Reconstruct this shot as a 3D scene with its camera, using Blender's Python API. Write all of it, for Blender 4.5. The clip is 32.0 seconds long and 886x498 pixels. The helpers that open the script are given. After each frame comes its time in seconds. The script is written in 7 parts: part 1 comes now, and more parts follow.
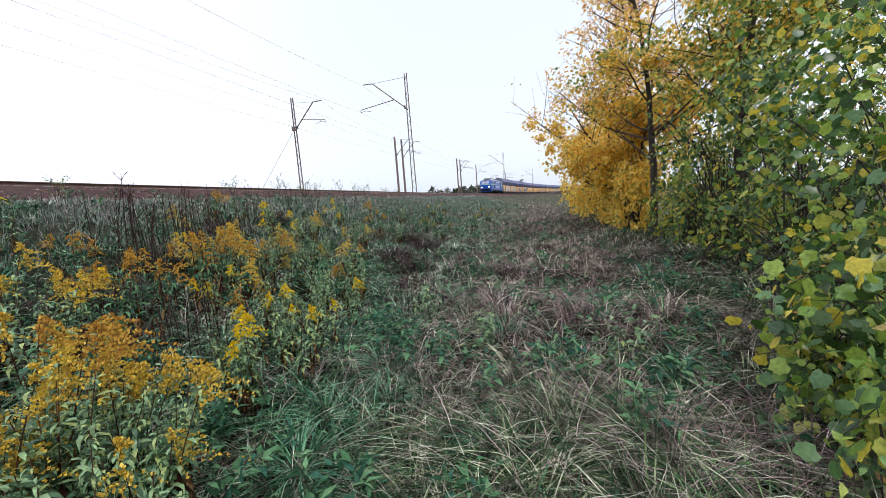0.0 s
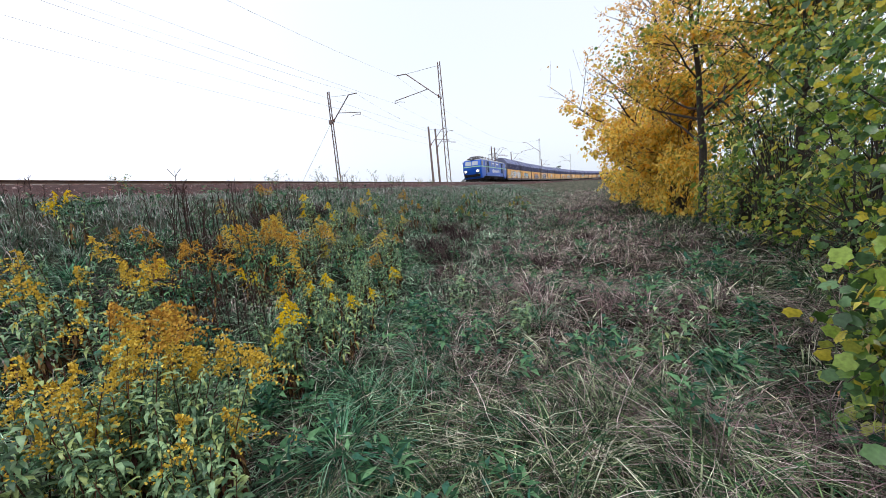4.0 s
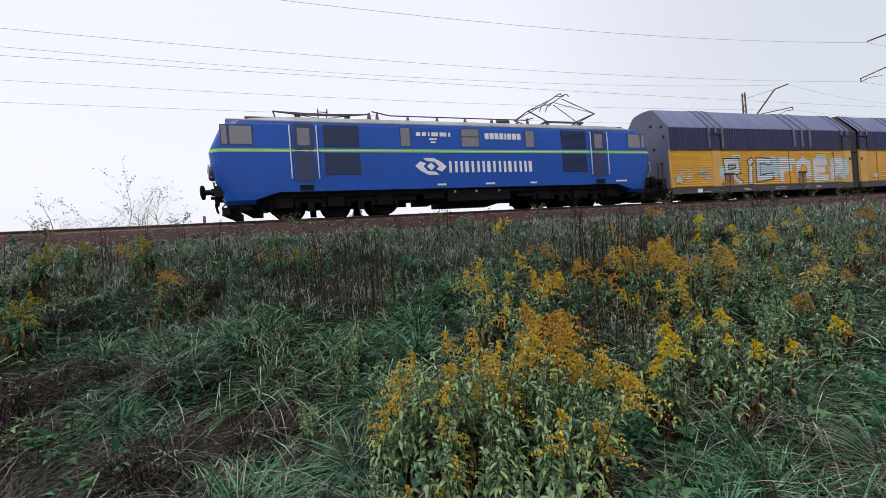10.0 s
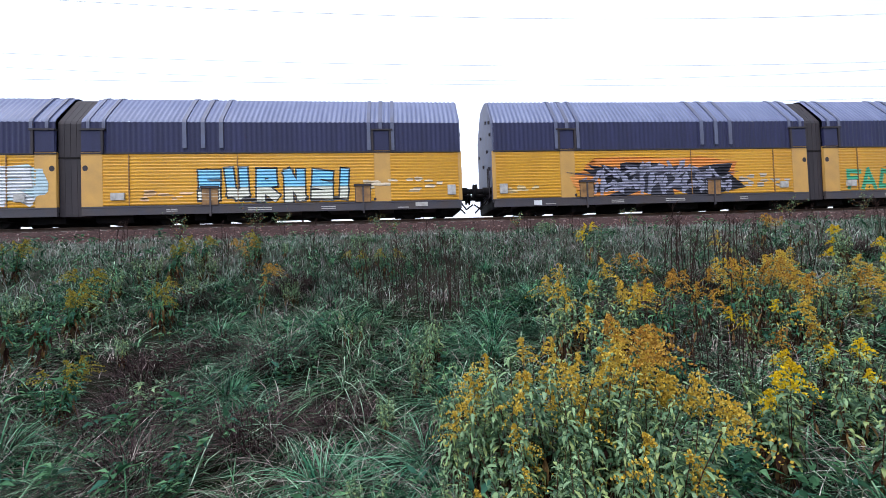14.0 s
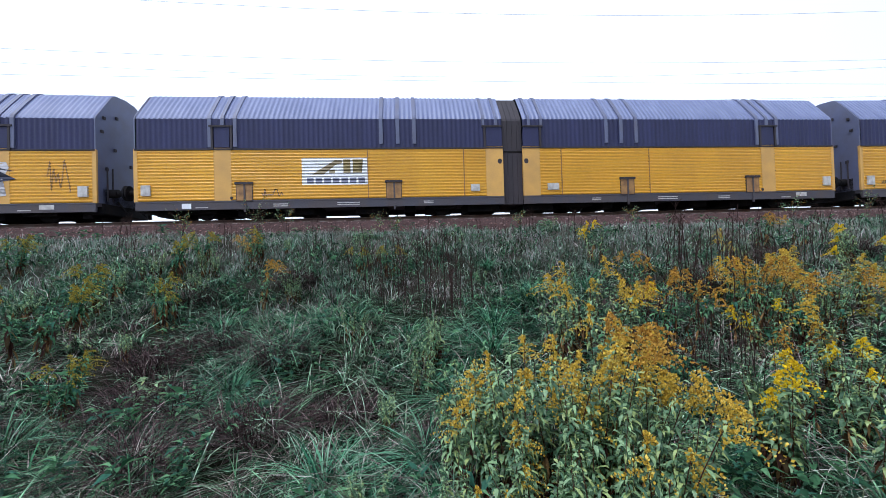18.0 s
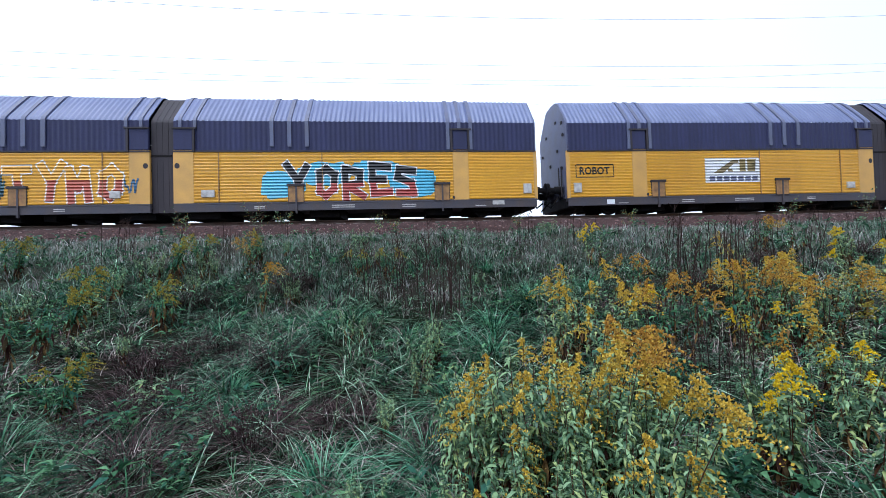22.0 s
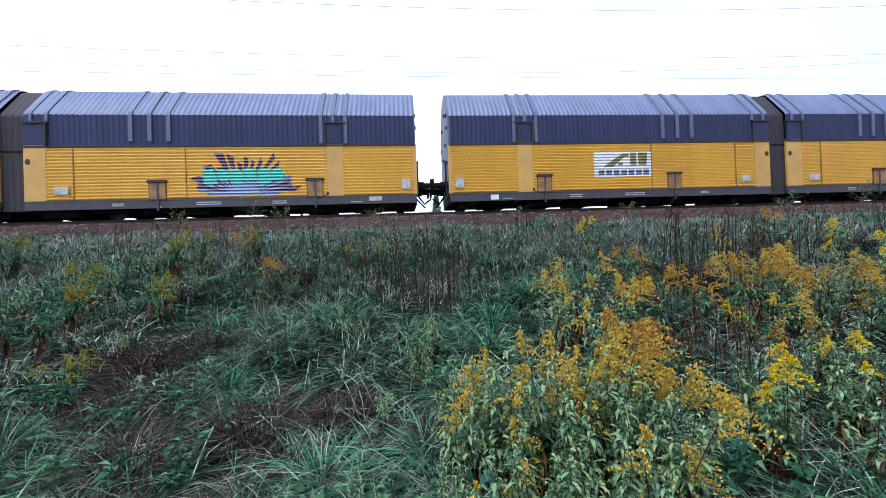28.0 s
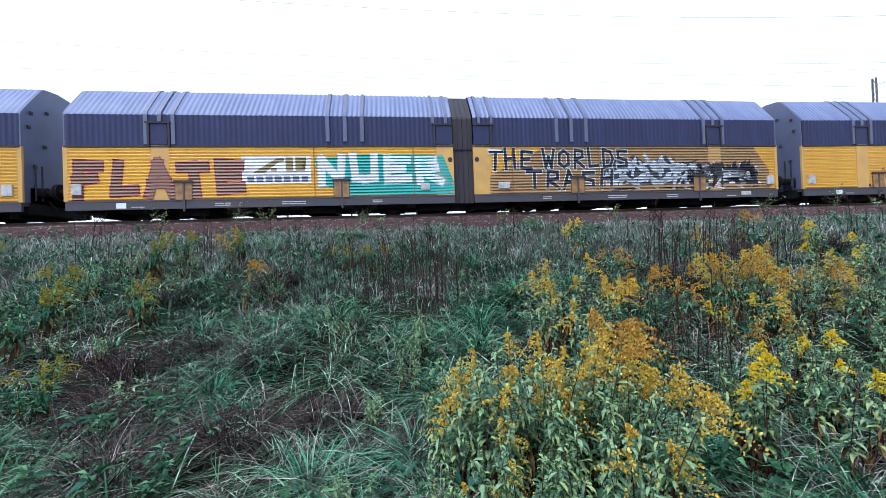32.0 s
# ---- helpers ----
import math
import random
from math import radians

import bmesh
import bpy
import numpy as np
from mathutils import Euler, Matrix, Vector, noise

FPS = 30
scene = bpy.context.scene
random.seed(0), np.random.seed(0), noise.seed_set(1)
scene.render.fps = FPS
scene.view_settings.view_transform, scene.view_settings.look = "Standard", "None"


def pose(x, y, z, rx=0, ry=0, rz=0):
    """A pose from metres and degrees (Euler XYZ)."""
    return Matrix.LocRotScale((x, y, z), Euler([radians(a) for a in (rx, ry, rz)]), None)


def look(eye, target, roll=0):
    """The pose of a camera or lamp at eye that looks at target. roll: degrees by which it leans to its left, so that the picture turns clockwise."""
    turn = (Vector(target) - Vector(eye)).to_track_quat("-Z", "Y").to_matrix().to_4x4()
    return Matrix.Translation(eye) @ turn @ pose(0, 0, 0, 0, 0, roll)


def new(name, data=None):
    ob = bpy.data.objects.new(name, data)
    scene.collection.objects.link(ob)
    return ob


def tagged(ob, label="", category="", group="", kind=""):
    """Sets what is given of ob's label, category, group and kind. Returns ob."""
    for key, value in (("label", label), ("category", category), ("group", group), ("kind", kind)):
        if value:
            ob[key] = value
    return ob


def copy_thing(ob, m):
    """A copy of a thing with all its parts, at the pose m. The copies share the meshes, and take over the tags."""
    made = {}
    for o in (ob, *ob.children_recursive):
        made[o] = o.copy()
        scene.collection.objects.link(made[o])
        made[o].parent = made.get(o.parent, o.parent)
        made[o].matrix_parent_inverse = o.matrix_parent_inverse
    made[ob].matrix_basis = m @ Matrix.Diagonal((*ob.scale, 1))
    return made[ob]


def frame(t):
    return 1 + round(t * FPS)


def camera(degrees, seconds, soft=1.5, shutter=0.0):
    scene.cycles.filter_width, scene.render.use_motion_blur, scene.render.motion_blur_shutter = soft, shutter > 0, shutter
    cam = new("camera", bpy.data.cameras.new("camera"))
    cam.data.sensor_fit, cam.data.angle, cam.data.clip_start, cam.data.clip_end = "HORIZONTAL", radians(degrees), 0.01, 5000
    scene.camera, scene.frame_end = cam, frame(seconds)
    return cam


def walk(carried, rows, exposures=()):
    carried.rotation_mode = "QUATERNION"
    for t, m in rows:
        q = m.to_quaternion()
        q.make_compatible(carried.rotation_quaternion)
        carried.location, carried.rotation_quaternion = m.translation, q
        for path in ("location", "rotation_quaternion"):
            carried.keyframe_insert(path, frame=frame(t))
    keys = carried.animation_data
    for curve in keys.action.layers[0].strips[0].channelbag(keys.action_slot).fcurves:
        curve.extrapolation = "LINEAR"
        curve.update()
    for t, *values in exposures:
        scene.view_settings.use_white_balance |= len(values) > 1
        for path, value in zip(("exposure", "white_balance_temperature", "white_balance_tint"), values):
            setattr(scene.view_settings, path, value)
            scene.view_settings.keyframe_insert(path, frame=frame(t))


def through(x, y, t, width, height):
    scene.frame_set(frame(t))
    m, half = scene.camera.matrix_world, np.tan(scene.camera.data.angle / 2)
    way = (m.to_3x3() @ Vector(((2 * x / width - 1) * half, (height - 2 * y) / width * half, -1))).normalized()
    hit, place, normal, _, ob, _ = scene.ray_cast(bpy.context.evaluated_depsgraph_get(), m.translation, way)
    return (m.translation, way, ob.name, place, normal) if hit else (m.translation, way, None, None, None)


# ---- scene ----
EYE = (0.0, 0.0, 1.6)
cam = camera(99.0, 32.0, 0.7)
walk(cam, [(t, pose(*EYE, rx, ry, rz)) for t, rx, ry, rz in (
    (0, 83.05, 4.18, -76.82), (0.5, 82.71, 4.23, -76.6), (1, 82.37, 4.28, -76.41), (1.5, 81.76, 4.41, -75.87),
    (2, 81.82, 4.45, -75.53), (2.5, 81.60, 4.68, -74.61), (4.5, 82.09, 5.52, -70.73), (5, 82.11, 5.69, -69.58),
    (5.5, 82.05, 5.90, -67.34), (6, 82.00, 6.11, -65.15), (6.5, 82.20, 6.49, -62.22), (7, 83.00, 6.78, -58.54),
    (7.5, 83.70, 6.80, -54.36), (8, 84.23, 7.23, -48.78), (8.5, 85.73, 6.80, -40.11), (9, 88.10, 6.25, -32.25),
    (9.5, 89.85, 5.63, -24.14), (10, 90.20, 4.31, -17.32), (10.5, 90.51, 3.43, -11.66), (11, 90.82, 3.29, -7.89),
    (11.5, 91.11, 2.74, -6.02), (12, 91.00, 2.75, -6.09), (12.5, 91.30, 2.27, -5.86), (13, 91.30, 1.94, -5.81),
    (13.5, 91.17, 2.07, -5.53), (14, 91.32, 2.05, -5.59), (14.5, 91.20, 2.06, -6.16), (16.5, 91.05, 2.19, -4.47),
    (17, 90.95, 1.77, -4.91), (17.5, 91.01, 1.76, -5.03), (18, 90.90, 1.77, -5.31), (18.5, 90.96, 1.54, -5.37),
    (19, 91.03, 1.65, -5.52), (19.5, 91.40, 1.71, -5.58), (20, 91.29, 2.05, -5.78), (20.5, 91.32, 2.16, -5.25),
    (21, 91.16, 2.07, -4.94), (21.5, 91.17, 1.74, -5.03), (22, 91.29, 1.72, -5.43), (22.5, 91.16, 1.85, -5.4),
    (23, 90.92, 1.77, -5.47), (23.5, 90.87, 1.78, -5.58), (24, 90.88, 1.78, -5.67), (24.5, 90.93, 1.99, -5.58),
    (25, 90.87, 2.00, -5.7), (25.5, 90.55, 2.04, -5.86), (27.5, 90.29, 2.08, -5.5), (28, 90.35, 2.07, -5.71),
    (28.5, 90.22, 2.09, -5.47), (29, 90.12, 1.88, -5.83), (29.5, 89.76, 2.04, -5.53), (30, 89.79, 1.93, -5.95),
    (30.5, 90.03, 2.23, -5.89), (31, 90.45, 2.28, -7.35), (31.5, 90.61, 2.48, -7.31), (32, 90.57, 2.15, -7.54),
)], [(0, 0.12, 6500, 12), (8, 0.12, 6500, 12), (9, -0.3, 6750, 11), (10, -0.32, 6750, 12), (11, -0.02, 6650, 13), (12.5, 0.22, 6150, 12), (17, 0.24, 5950, 11), (19, 0.24, 5700, 10), (28.5, 0.27, 5600, 9), (29.7, 0.45, 5500, 9), (32, 0.49, 5500, 9)])

# ---- light: bright overcast sky, a veiled sun behind the camera ----
world = bpy.data.worlds.new("overcast_sky")
scene.world = world
world.use_nodes = True
wn, wl = world.node_tree.nodes, world.node_tree.links
sky = wn.new("ShaderNodeTexSky")
sky.sky_type, sky.sun_disc = "NISHITA", False
sky.sun_elevation, sky.sun_rotation = radians(62), radians(229)
sky.air_density, sky.dust_density, sky.ozone_density = 1.0, 4.0, 1.0
grey = wn.new("ShaderNodeHueSaturation")
grey.inputs["Saturation"].default_value = 0.35
veil = wn.new("ShaderNodeMixRGB")
veil.inputs[0].default_value = 0.6
veil.inputs[2].default_value = (12.5, 13.2, 14.9, 1)
wl.new(sky.outputs[0], grey.inputs["Color"])
wl.new(grey.outputs[0], veil.inputs[1])
where, side, ease, clouds = wn.new("ShaderNodeTexCoord"), wn.new("ShaderNodeVectorMath"), wn.new("ShaderNodeMapRange"), wn.new("ShaderNodeMixRGB")
side.operation, ease.interpolation_type = "DOT_PRODUCT", "SMOOTHSTEP"
side.inputs[1].default_value = (0.98, 0.05, 0.2)
ease.inputs[1].default_value, ease.inputs[2].default_value = 0.5, 1.0
clouds.inputs[1].default_value, clouds.inputs[2].default_value = (12.5, 13.2, 14.9, 1), (9.0, 10.0, 11.4, 1)
wl.new(where.outputs["Generated"], side.inputs[0])
wl.new(side.outputs["Value"], ease.inputs[0])
wl.new(ease.outputs[0], clouds.inputs[0])
wl.new(clouds.outputs[0], veil.inputs[2])
wl.new(veil.outputs[0], wn["Background"].inputs[0])
wn["Background"].inputs[1].default_value = 0.128
sun = new("sun", bpy.data.lights.new("sun", "SUN"))
sun.data.energy, sun.data.angle, sun.data.color = 1.5, radians(14), (1.0, 0.98, 0.96)
sun.matrix_world = look((-16, -14, 40), (0, 0, 0))

# ---- small tools ----
RNG = np.random.default_rng(7)
TRACK_R, TRACK_Y, RAIL_Z = 1200.0, 15.25, 3.12
FAR_TRACK = 4.0


def grid_mesh(name, verts, faces, mat, smooth=False, mats=None, index=None):
    """A mesh from numpy arrays: verts n x 3, faces m x 3 or m x 4."""
    me = bpy.data.meshes.new(name)
    verts = np.asarray(verts, dtype=np.float32).reshape(-1, 3)
    faces = np.asarray(faces, dtype=np.int32)
    k = faces.shape[1]
    me.vertices.add(len(verts))
    me.vertices.foreach_set("co", verts.ravel())
    me.loops.add(faces.size)
    me.loops.foreach_set("vertex_index", faces.ravel())
    me.polygons.add(len(faces))
    me.polygons.foreach_set("loop_start", np.arange(0, faces.size, k, dtype=np.int32))
    if smooth:
        me.polygons.foreach_set("use_smooth", np.ones(len(faces), dtype=bool))
    for m in (mats or [mat]):
        me.materials.append(m)
    if index is not None:
        me.polygons.foreach_set("material_index", np.asarray(index, dtype=np.int32))
    me.update(calc_edges=True)
    return me


def add_box(bm, x0, x1, y0, y1, z0, z1, bevel=0.0):
    vs = [bm.verts.new(c) for c in ((x0, y0, z0), (x1, y0, z0), (x1, y1, z0), (x0, y1, z0),
                                    (x0, y0, z1), (x1, y0, z1), (x1, y1, z1), (x0, y1, z1))]
    fs = [bm.faces.new([vs[i] for i in f]) for f in ((3, 2, 1, 0), (4, 5, 6, 7), (0, 1, 5, 4), (1, 2, 6, 5), (2, 3, 7, 6), (3, 0, 4, 7))]
    if bevel:
        es = {e for f in fs for e in f.edges}
        bmesh.ops.bevel(bm, geom=list(es), offset=bevel, segments=2, affect="EDGES", profile=0.6)


def add_rod(bm, a, b, r0, r1=None, sides=8):
    """A round bar from a to b."""
    a, b = Vector(a), Vector(b)
    r1 = r0 if r1 is None else r1
    q = (b - a).to_track_quat("Z", "Y")
    rings = []
    for c, r in ((a, r0), (b, r1)):
        rings.append([bm.verts.new(c + q @ Vector((r * math.cos(2 * math.pi * i / sides), r * math.sin(2 * math.pi * i / sides), 0))) for i in range(sides)])
    for i in range(sides):
        j = (i + 1) % sides
        bm.faces.new((rings[0][i], rings[0][j], rings[1][j], rings[1][i]))
    bm.faces.new(rings[0][::-1])
    bm.faces.new(rings[1])


def add_lathe(bm, profile, centre, axis="Y", sides=24):
    """A turned form: profile of (radius, along) round an axis through centre."""
    c = Vector(centre)
    rings = []
    for r, s in profile:
        ring = []
        for i in range(sides):
            u, w = r * math.cos(2 * math.pi * i / sides), r * math.sin(2 * math.pi * i / sides)
            p = Vector((u, s, w)) if axis == "Y" else Vector((s, u, w)) if axis == "X" else Vector((u, w, s))
            ring.append(bm.verts.new(c + p))
        rings.append(ring)
    for a, b in zip(rings, rings[1:]):
        for i in range(sides):
            j = (i + 1) % sides
            bm.faces.new((a[i], a[j], b[j], b[i]))
    for ring in (rings[0], rings[-1]):
        bm.faces.new(ring)


def add_prism(bm, outline, x0, x1):
    """An outline of (y, z) drawn out along x."""
    a = [bm.verts.new((x0, y, z)) for y, z in outline]
    b = [bm.verts.new((x1, y, z)) for y, z in outline]
    n = len(outline)
    for i in range(n):
        j = (i + 1) % n
        bm.faces.new((a[i], a[j], b[j], b[i]))
    bm.faces.new(a[::-1])
    bm.faces.new(b)


def add_plate(bm, outline, y0, y1):
    """An outline of (x, z) drawn out along y."""
    a = [bm.verts.new((x, y0, z)) for x, z in outline]
    b = [bm.verts.new((x, y1, z)) for x, z in outline]
    n = len(outline)
    for i in range(n):
        j = (i + 1) % n
        bm.faces.new((a[i], a[j], b[j], b[i]))
    bm.faces.new(a[::-1])
    bm.faces.new(b)


def done(bm, name, mat, smooth=False):
    bmesh.ops.recalc_face_normals(bm, faces=bm.faces[:])
    me = bpy.data.meshes.new(name)
    bm.to_mesh(me)
    bm.free()
    me.materials.append(mat)
    if smooth:
        for f in me.polygons:
            f.use_smooth = True
    return me


def part(name, bm, material, parent, label="", smooth=False):
    """One mesh object under a thing or a part; bm may also be a finished mesh."""
    me = bm if isinstance(bm, bpy.types.Mesh) else done(bm, name, material, smooth)
    ob = new(name, me)
    ob.parent = parent
    return tagged(ob, label)


def thing(name, label, category, group="", kind="", m=None):
    ob = new(name)
    ob.empty_display_size = 0.3
    if m is not None:
        ob.matrix_world = m
    return tagged(ob, label, category, group, kind)


def box(name, mat, parent, x0, x1, y0, y1, z0, z1, bevel=0.0, label=""):
    bm = bmesh.new()
    add_box(bm, x0, x1, y0, y1, z0, z1, bevel)
    return part(name, bm, mat, parent, label)


# ---- materials ----
def material(name, base, rough=0.6, metal=0.0, vary=0.25, scale=4.0, fine=60.0, second=None, amount=0.5, bump=0.15, dist=0.004,
             by_piece=0.0, spec=0.5, streak=None, coord="Object"):
    """A surface with two scales of variation, grime in a second colour, fine relief, and a tone of its own for each piece."""
    mat = bpy.data.materials.new(name)
    mat.use_nodes = True
    n, l = mat.node_tree.nodes, mat.node_tree.links
    bsdf = n["Principled BSDF"]
    tc = n.new("ShaderNodeTexCoord")
    src = tc.outputs[coord]
    if streak:
        mp = n.new("ShaderNodeMapping")
        mp.inputs["Scale"].default_value = streak
        l.new(src, mp.inputs[0])
        src = mp.outputs[0]
    big, small = n.new("ShaderNodeTexNoise"), n.new("ShaderNodeTexNoise")
    big.inputs["Scale"].default_value, big.inputs["Detail"].default_value = scale, 5
    small.inputs["Scale"].default_value, small.inputs["Detail"].default_value = fine, 4
    l.new(src, big.inputs["Vector"])
    l.new(tc.outputs[coord], small.inputs["Vector"])
    ramp = n.new("ShaderNodeValToRGB")
    ramp.color_ramp.elements[0].position, ramp.color_ramp.elements[1].position = 0.38, 0.68
    l.new(big.outputs["Fac"], ramp.inputs[0])
    dirt = n.new("ShaderNodeMixRGB")
    dirt.inputs[1].default_value = (*base, 1)
    dirt.inputs[2].default_value = (*(second or [c * 0.6 for c in base]), 1)
    mul = n.new("ShaderNodeMath")
    mul.operation = "MULTIPLY"
    mul.inputs[1].default_value = amount
    l.new(ramp.outputs[0], mul.inputs[0])
    l.new(mul.outputs[0], dirt.inputs[0])
    hsv = n.new("ShaderNodeHueSaturation")
    rng = n.new("ShaderNodeMapRange")
    rng.inputs[1].default_value, rng.inputs[2].default_value = 0.3, 0.7
    rng.inputs[3].default_value, rng.inputs[4].default_value = 1 - vary, 1 + vary
    l.new(small.outputs["Fac"], rng.inputs[0])
    l.new(rng.outputs[0], hsv.inputs["Value"])
    l.new(dirt.outputs[0], hsv.inputs["Color"])
    out = hsv.outputs[0]
    if by_piece:
        oi, r2, h2 = n.new("ShaderNodeObjectInfo"), n.new("ShaderNodeMapRange"), n.new("ShaderNodeHueSaturation")
        r2.inputs[3].default_value, r2.inputs[4].default_value = 1 - by_piece, 1 + by_piece
        l.new(oi.outputs["Random"], r2.inputs[0])
        l.new(r2.outputs[0], h2.inputs["Value"])
        l.new(out, h2.inputs["Color"])
        out = h2.outputs[0]
    l.new(out, bsdf.inputs["Base Color"])
    bsdf.inputs["Roughness"].default_value = rough
    bsdf.inputs["Metallic"].default_value = metal
    bsdf.inputs["Specular IOR Level"].default_value = spec
    if bump:
        b = n.new("ShaderNodeBump")
        b.inputs["Strength"].default_value, b.inputs["Distance"].default_value = bump, dist
        l.new(small.outputs["Fac"], b.inputs["Height"])
        l.new(b.outputs[0], bsdf.inputs["Normal"])
    return mat


def foliage(name, colours, rough=0.55, through=0.35, patch=0.5, patch_colour=None, world_scale=0.6, spec=0.25, tuft_shade=0.0):
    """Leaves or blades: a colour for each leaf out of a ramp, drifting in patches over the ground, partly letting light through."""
    mat = bpy.data.materials.new(name)
    mat.use_nodes = True
    n, l = mat.node_tree.nodes, mat.node_tree.links
    bsdf = n["Principled BSDF"]
    geo, ramp = n.new("ShaderNodeNewGeometry"), n.new("ShaderNodeValToRGB")
    el = ramp.color_ramp.elements
    while len(el) < len(colours):
        el.new(0.5)
    for i, c in enumerate(colours):
        el[i].position, el[i].color = i / len(colours), (*c, 1)
    ramp.color_ramp.interpolation = "CONSTANT"
    l.new(geo.outputs["Random Per Island"], ramp.inputs[0])
    col = ramp.outputs[0]
    if patch_colour:
        noi, rng, mix = n.new("ShaderNodeTexNoise"), n.new("ShaderNodeMapRange"), n.new("ShaderNodeMixRGB")
        noi.inputs["Scale"].default_value, noi.inputs["Detail"].default_value = world_scale, 4
        l.new(geo.outputs["Position"], noi.inputs["Vector"])
        rng.inputs[1].default_value, rng.inputs[2].default_value = 0.42, 0.62
        rng.inputs[3].default_value, rng.inputs[4].default_value = 0, patch
        l.new(noi.outputs["Fac"], rng.inputs[0])
        l.new(rng.outputs[0], mix.inputs[0])
        l.new(col, mix.inputs[1])
        mix.inputs[2].default_value = (*patch_colour, 1)
        col = mix.outputs[0]
    fine, hsv, r2 = n.new("ShaderNodeTexNoise"), n.new("ShaderNodeHueSaturation"), n.new("ShaderNodeMapRange")
    fine.inputs["Scale"].default_value = 45
    l.new(geo.outputs["Position"], fine.inputs["Vector"])
    r2.inputs[1].default_value, r2.inputs[2].default_value, r2.inputs[3].default_value, r2.inputs[4].default_value = 0.3, 0.7, 0.75, 1.25
    l.new(fine.outputs["Fac"], r2.inputs[0])
    l.new(r2.outputs[0], hsv.inputs["Value"])
    l.new(col, hsv.inputs["Color"])
    out = hsv.outputs[0]
    # noise darkens and lightens whole tufts: shade between them put into the colour
    if tuft_shade:
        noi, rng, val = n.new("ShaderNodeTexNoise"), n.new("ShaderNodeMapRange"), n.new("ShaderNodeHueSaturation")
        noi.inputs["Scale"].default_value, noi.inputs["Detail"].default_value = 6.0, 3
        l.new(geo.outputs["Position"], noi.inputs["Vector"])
        rng.inputs[1].default_value, rng.inputs[2].default_value, rng.inputs[3].default_value, rng.inputs[4].default_value = 0.36, 0.66, 1 - tuft_shade, 1 + 1.1 * tuft_shade
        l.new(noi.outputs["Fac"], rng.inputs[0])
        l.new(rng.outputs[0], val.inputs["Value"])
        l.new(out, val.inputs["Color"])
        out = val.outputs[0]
    l.new(out, bsdf.inputs["Base Color"])
    bsdf.inputs["Roughness"].default_value, bsdf.inputs["Specular IOR Level"].default_value = rough, spec
    tr, mx = n.new("ShaderNodeBsdfTranslucent"), n.new("ShaderNodeMixShader")
    l.new(out, tr.inputs[0])
    mx.inputs[0].default_value = through
    l.new(bsdf.outputs[0], mx.inputs[1])
    l.new(tr.outputs[0], mx.inputs[2])
    l.new(mx.outputs[0], n["Material Output"].inputs[0])
    return mat


# near-black base: the shade in the gaps of the grass is in this colour
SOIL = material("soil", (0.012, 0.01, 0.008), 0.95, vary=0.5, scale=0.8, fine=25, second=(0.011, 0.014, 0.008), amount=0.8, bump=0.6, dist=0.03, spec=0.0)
def soil_by_distance(mat):
    """Near the viewpoint the soil stays near-black, as painted shade between blades; from 5 to 14 m it eases to dull
    dead-grass tones.
    """
    n, l = mat.node_tree.nodes, mat.node_tree.links
    bsdf = n["Principled BSDF"]
    soil = bsdf.inputs["Base Color"].links[0].from_socket
    tc, far, ease, noi, ramp, mix = n.new("ShaderNodeTexCoord"), n.new("ShaderNodeVectorMath"), n.new("ShaderNodeMapRange"), n.new("ShaderNodeTexNoise"), n.new("ShaderNodeValToRGB"), n.new("ShaderNodeMixRGB")
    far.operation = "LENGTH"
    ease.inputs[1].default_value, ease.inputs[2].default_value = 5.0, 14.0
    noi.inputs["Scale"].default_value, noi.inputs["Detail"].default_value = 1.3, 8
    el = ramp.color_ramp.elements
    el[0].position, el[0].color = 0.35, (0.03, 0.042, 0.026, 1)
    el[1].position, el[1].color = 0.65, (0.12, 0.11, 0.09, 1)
    l.new(tc.outputs["Object"], far.inputs[0])
    l.new(far.outputs["Value"], ease.inputs[0])
    l.new(tc.outputs["Object"], noi.inputs["Vector"])
    l.new(noi.outputs["Fac"], ramp.inputs[0])
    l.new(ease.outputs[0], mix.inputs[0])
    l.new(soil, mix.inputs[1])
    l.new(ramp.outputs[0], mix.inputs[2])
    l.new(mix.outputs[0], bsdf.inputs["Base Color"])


soil_by_distance(SOIL)
BALLAST = material("ballast", (0.062, 0.038, 0.036), 0.95, vary=0.5, scale=1.5, fine=30, second=(0.035, 0.02, 0.019), amount=0.8, bump=0.8, dist=0.02, spec=0.1)
RAIL = material("rail_steel", (0.12, 0.085, 0.07), 0.55, 0.6, vary=0.2, scale=3, second=(0.09, 0.045, 0.03), amount=0.8)
SLEEPER = material("sleeper_concrete", (0.22, 0.2, 0.18), 0.9, vary=0.25, scale=3, second=(0.12, 0.08, 0.06), amount=0.7)
# near-black and pale blade tones stand in for shaded gaps and bright highlights
GRASS = foliage("grass_green", [(0.012, 0.03, 0.014), (0.075, 0.175, 0.085), (0.022, 0.05, 0.024), (0.21, 0.38, 0.22), (0.014, 0.034, 0.018), (0.36, 0.5, 0.36), (0.012, 0.03, 0.016), (0.045, 0.125, 0.06), (0.07, 0.085, 0.045)], patch_colour=(0.03, 0.16, 0.1), patch=0.3, rough=0.5, spec=0.05, through=0.12, tuft_shade=0.7)
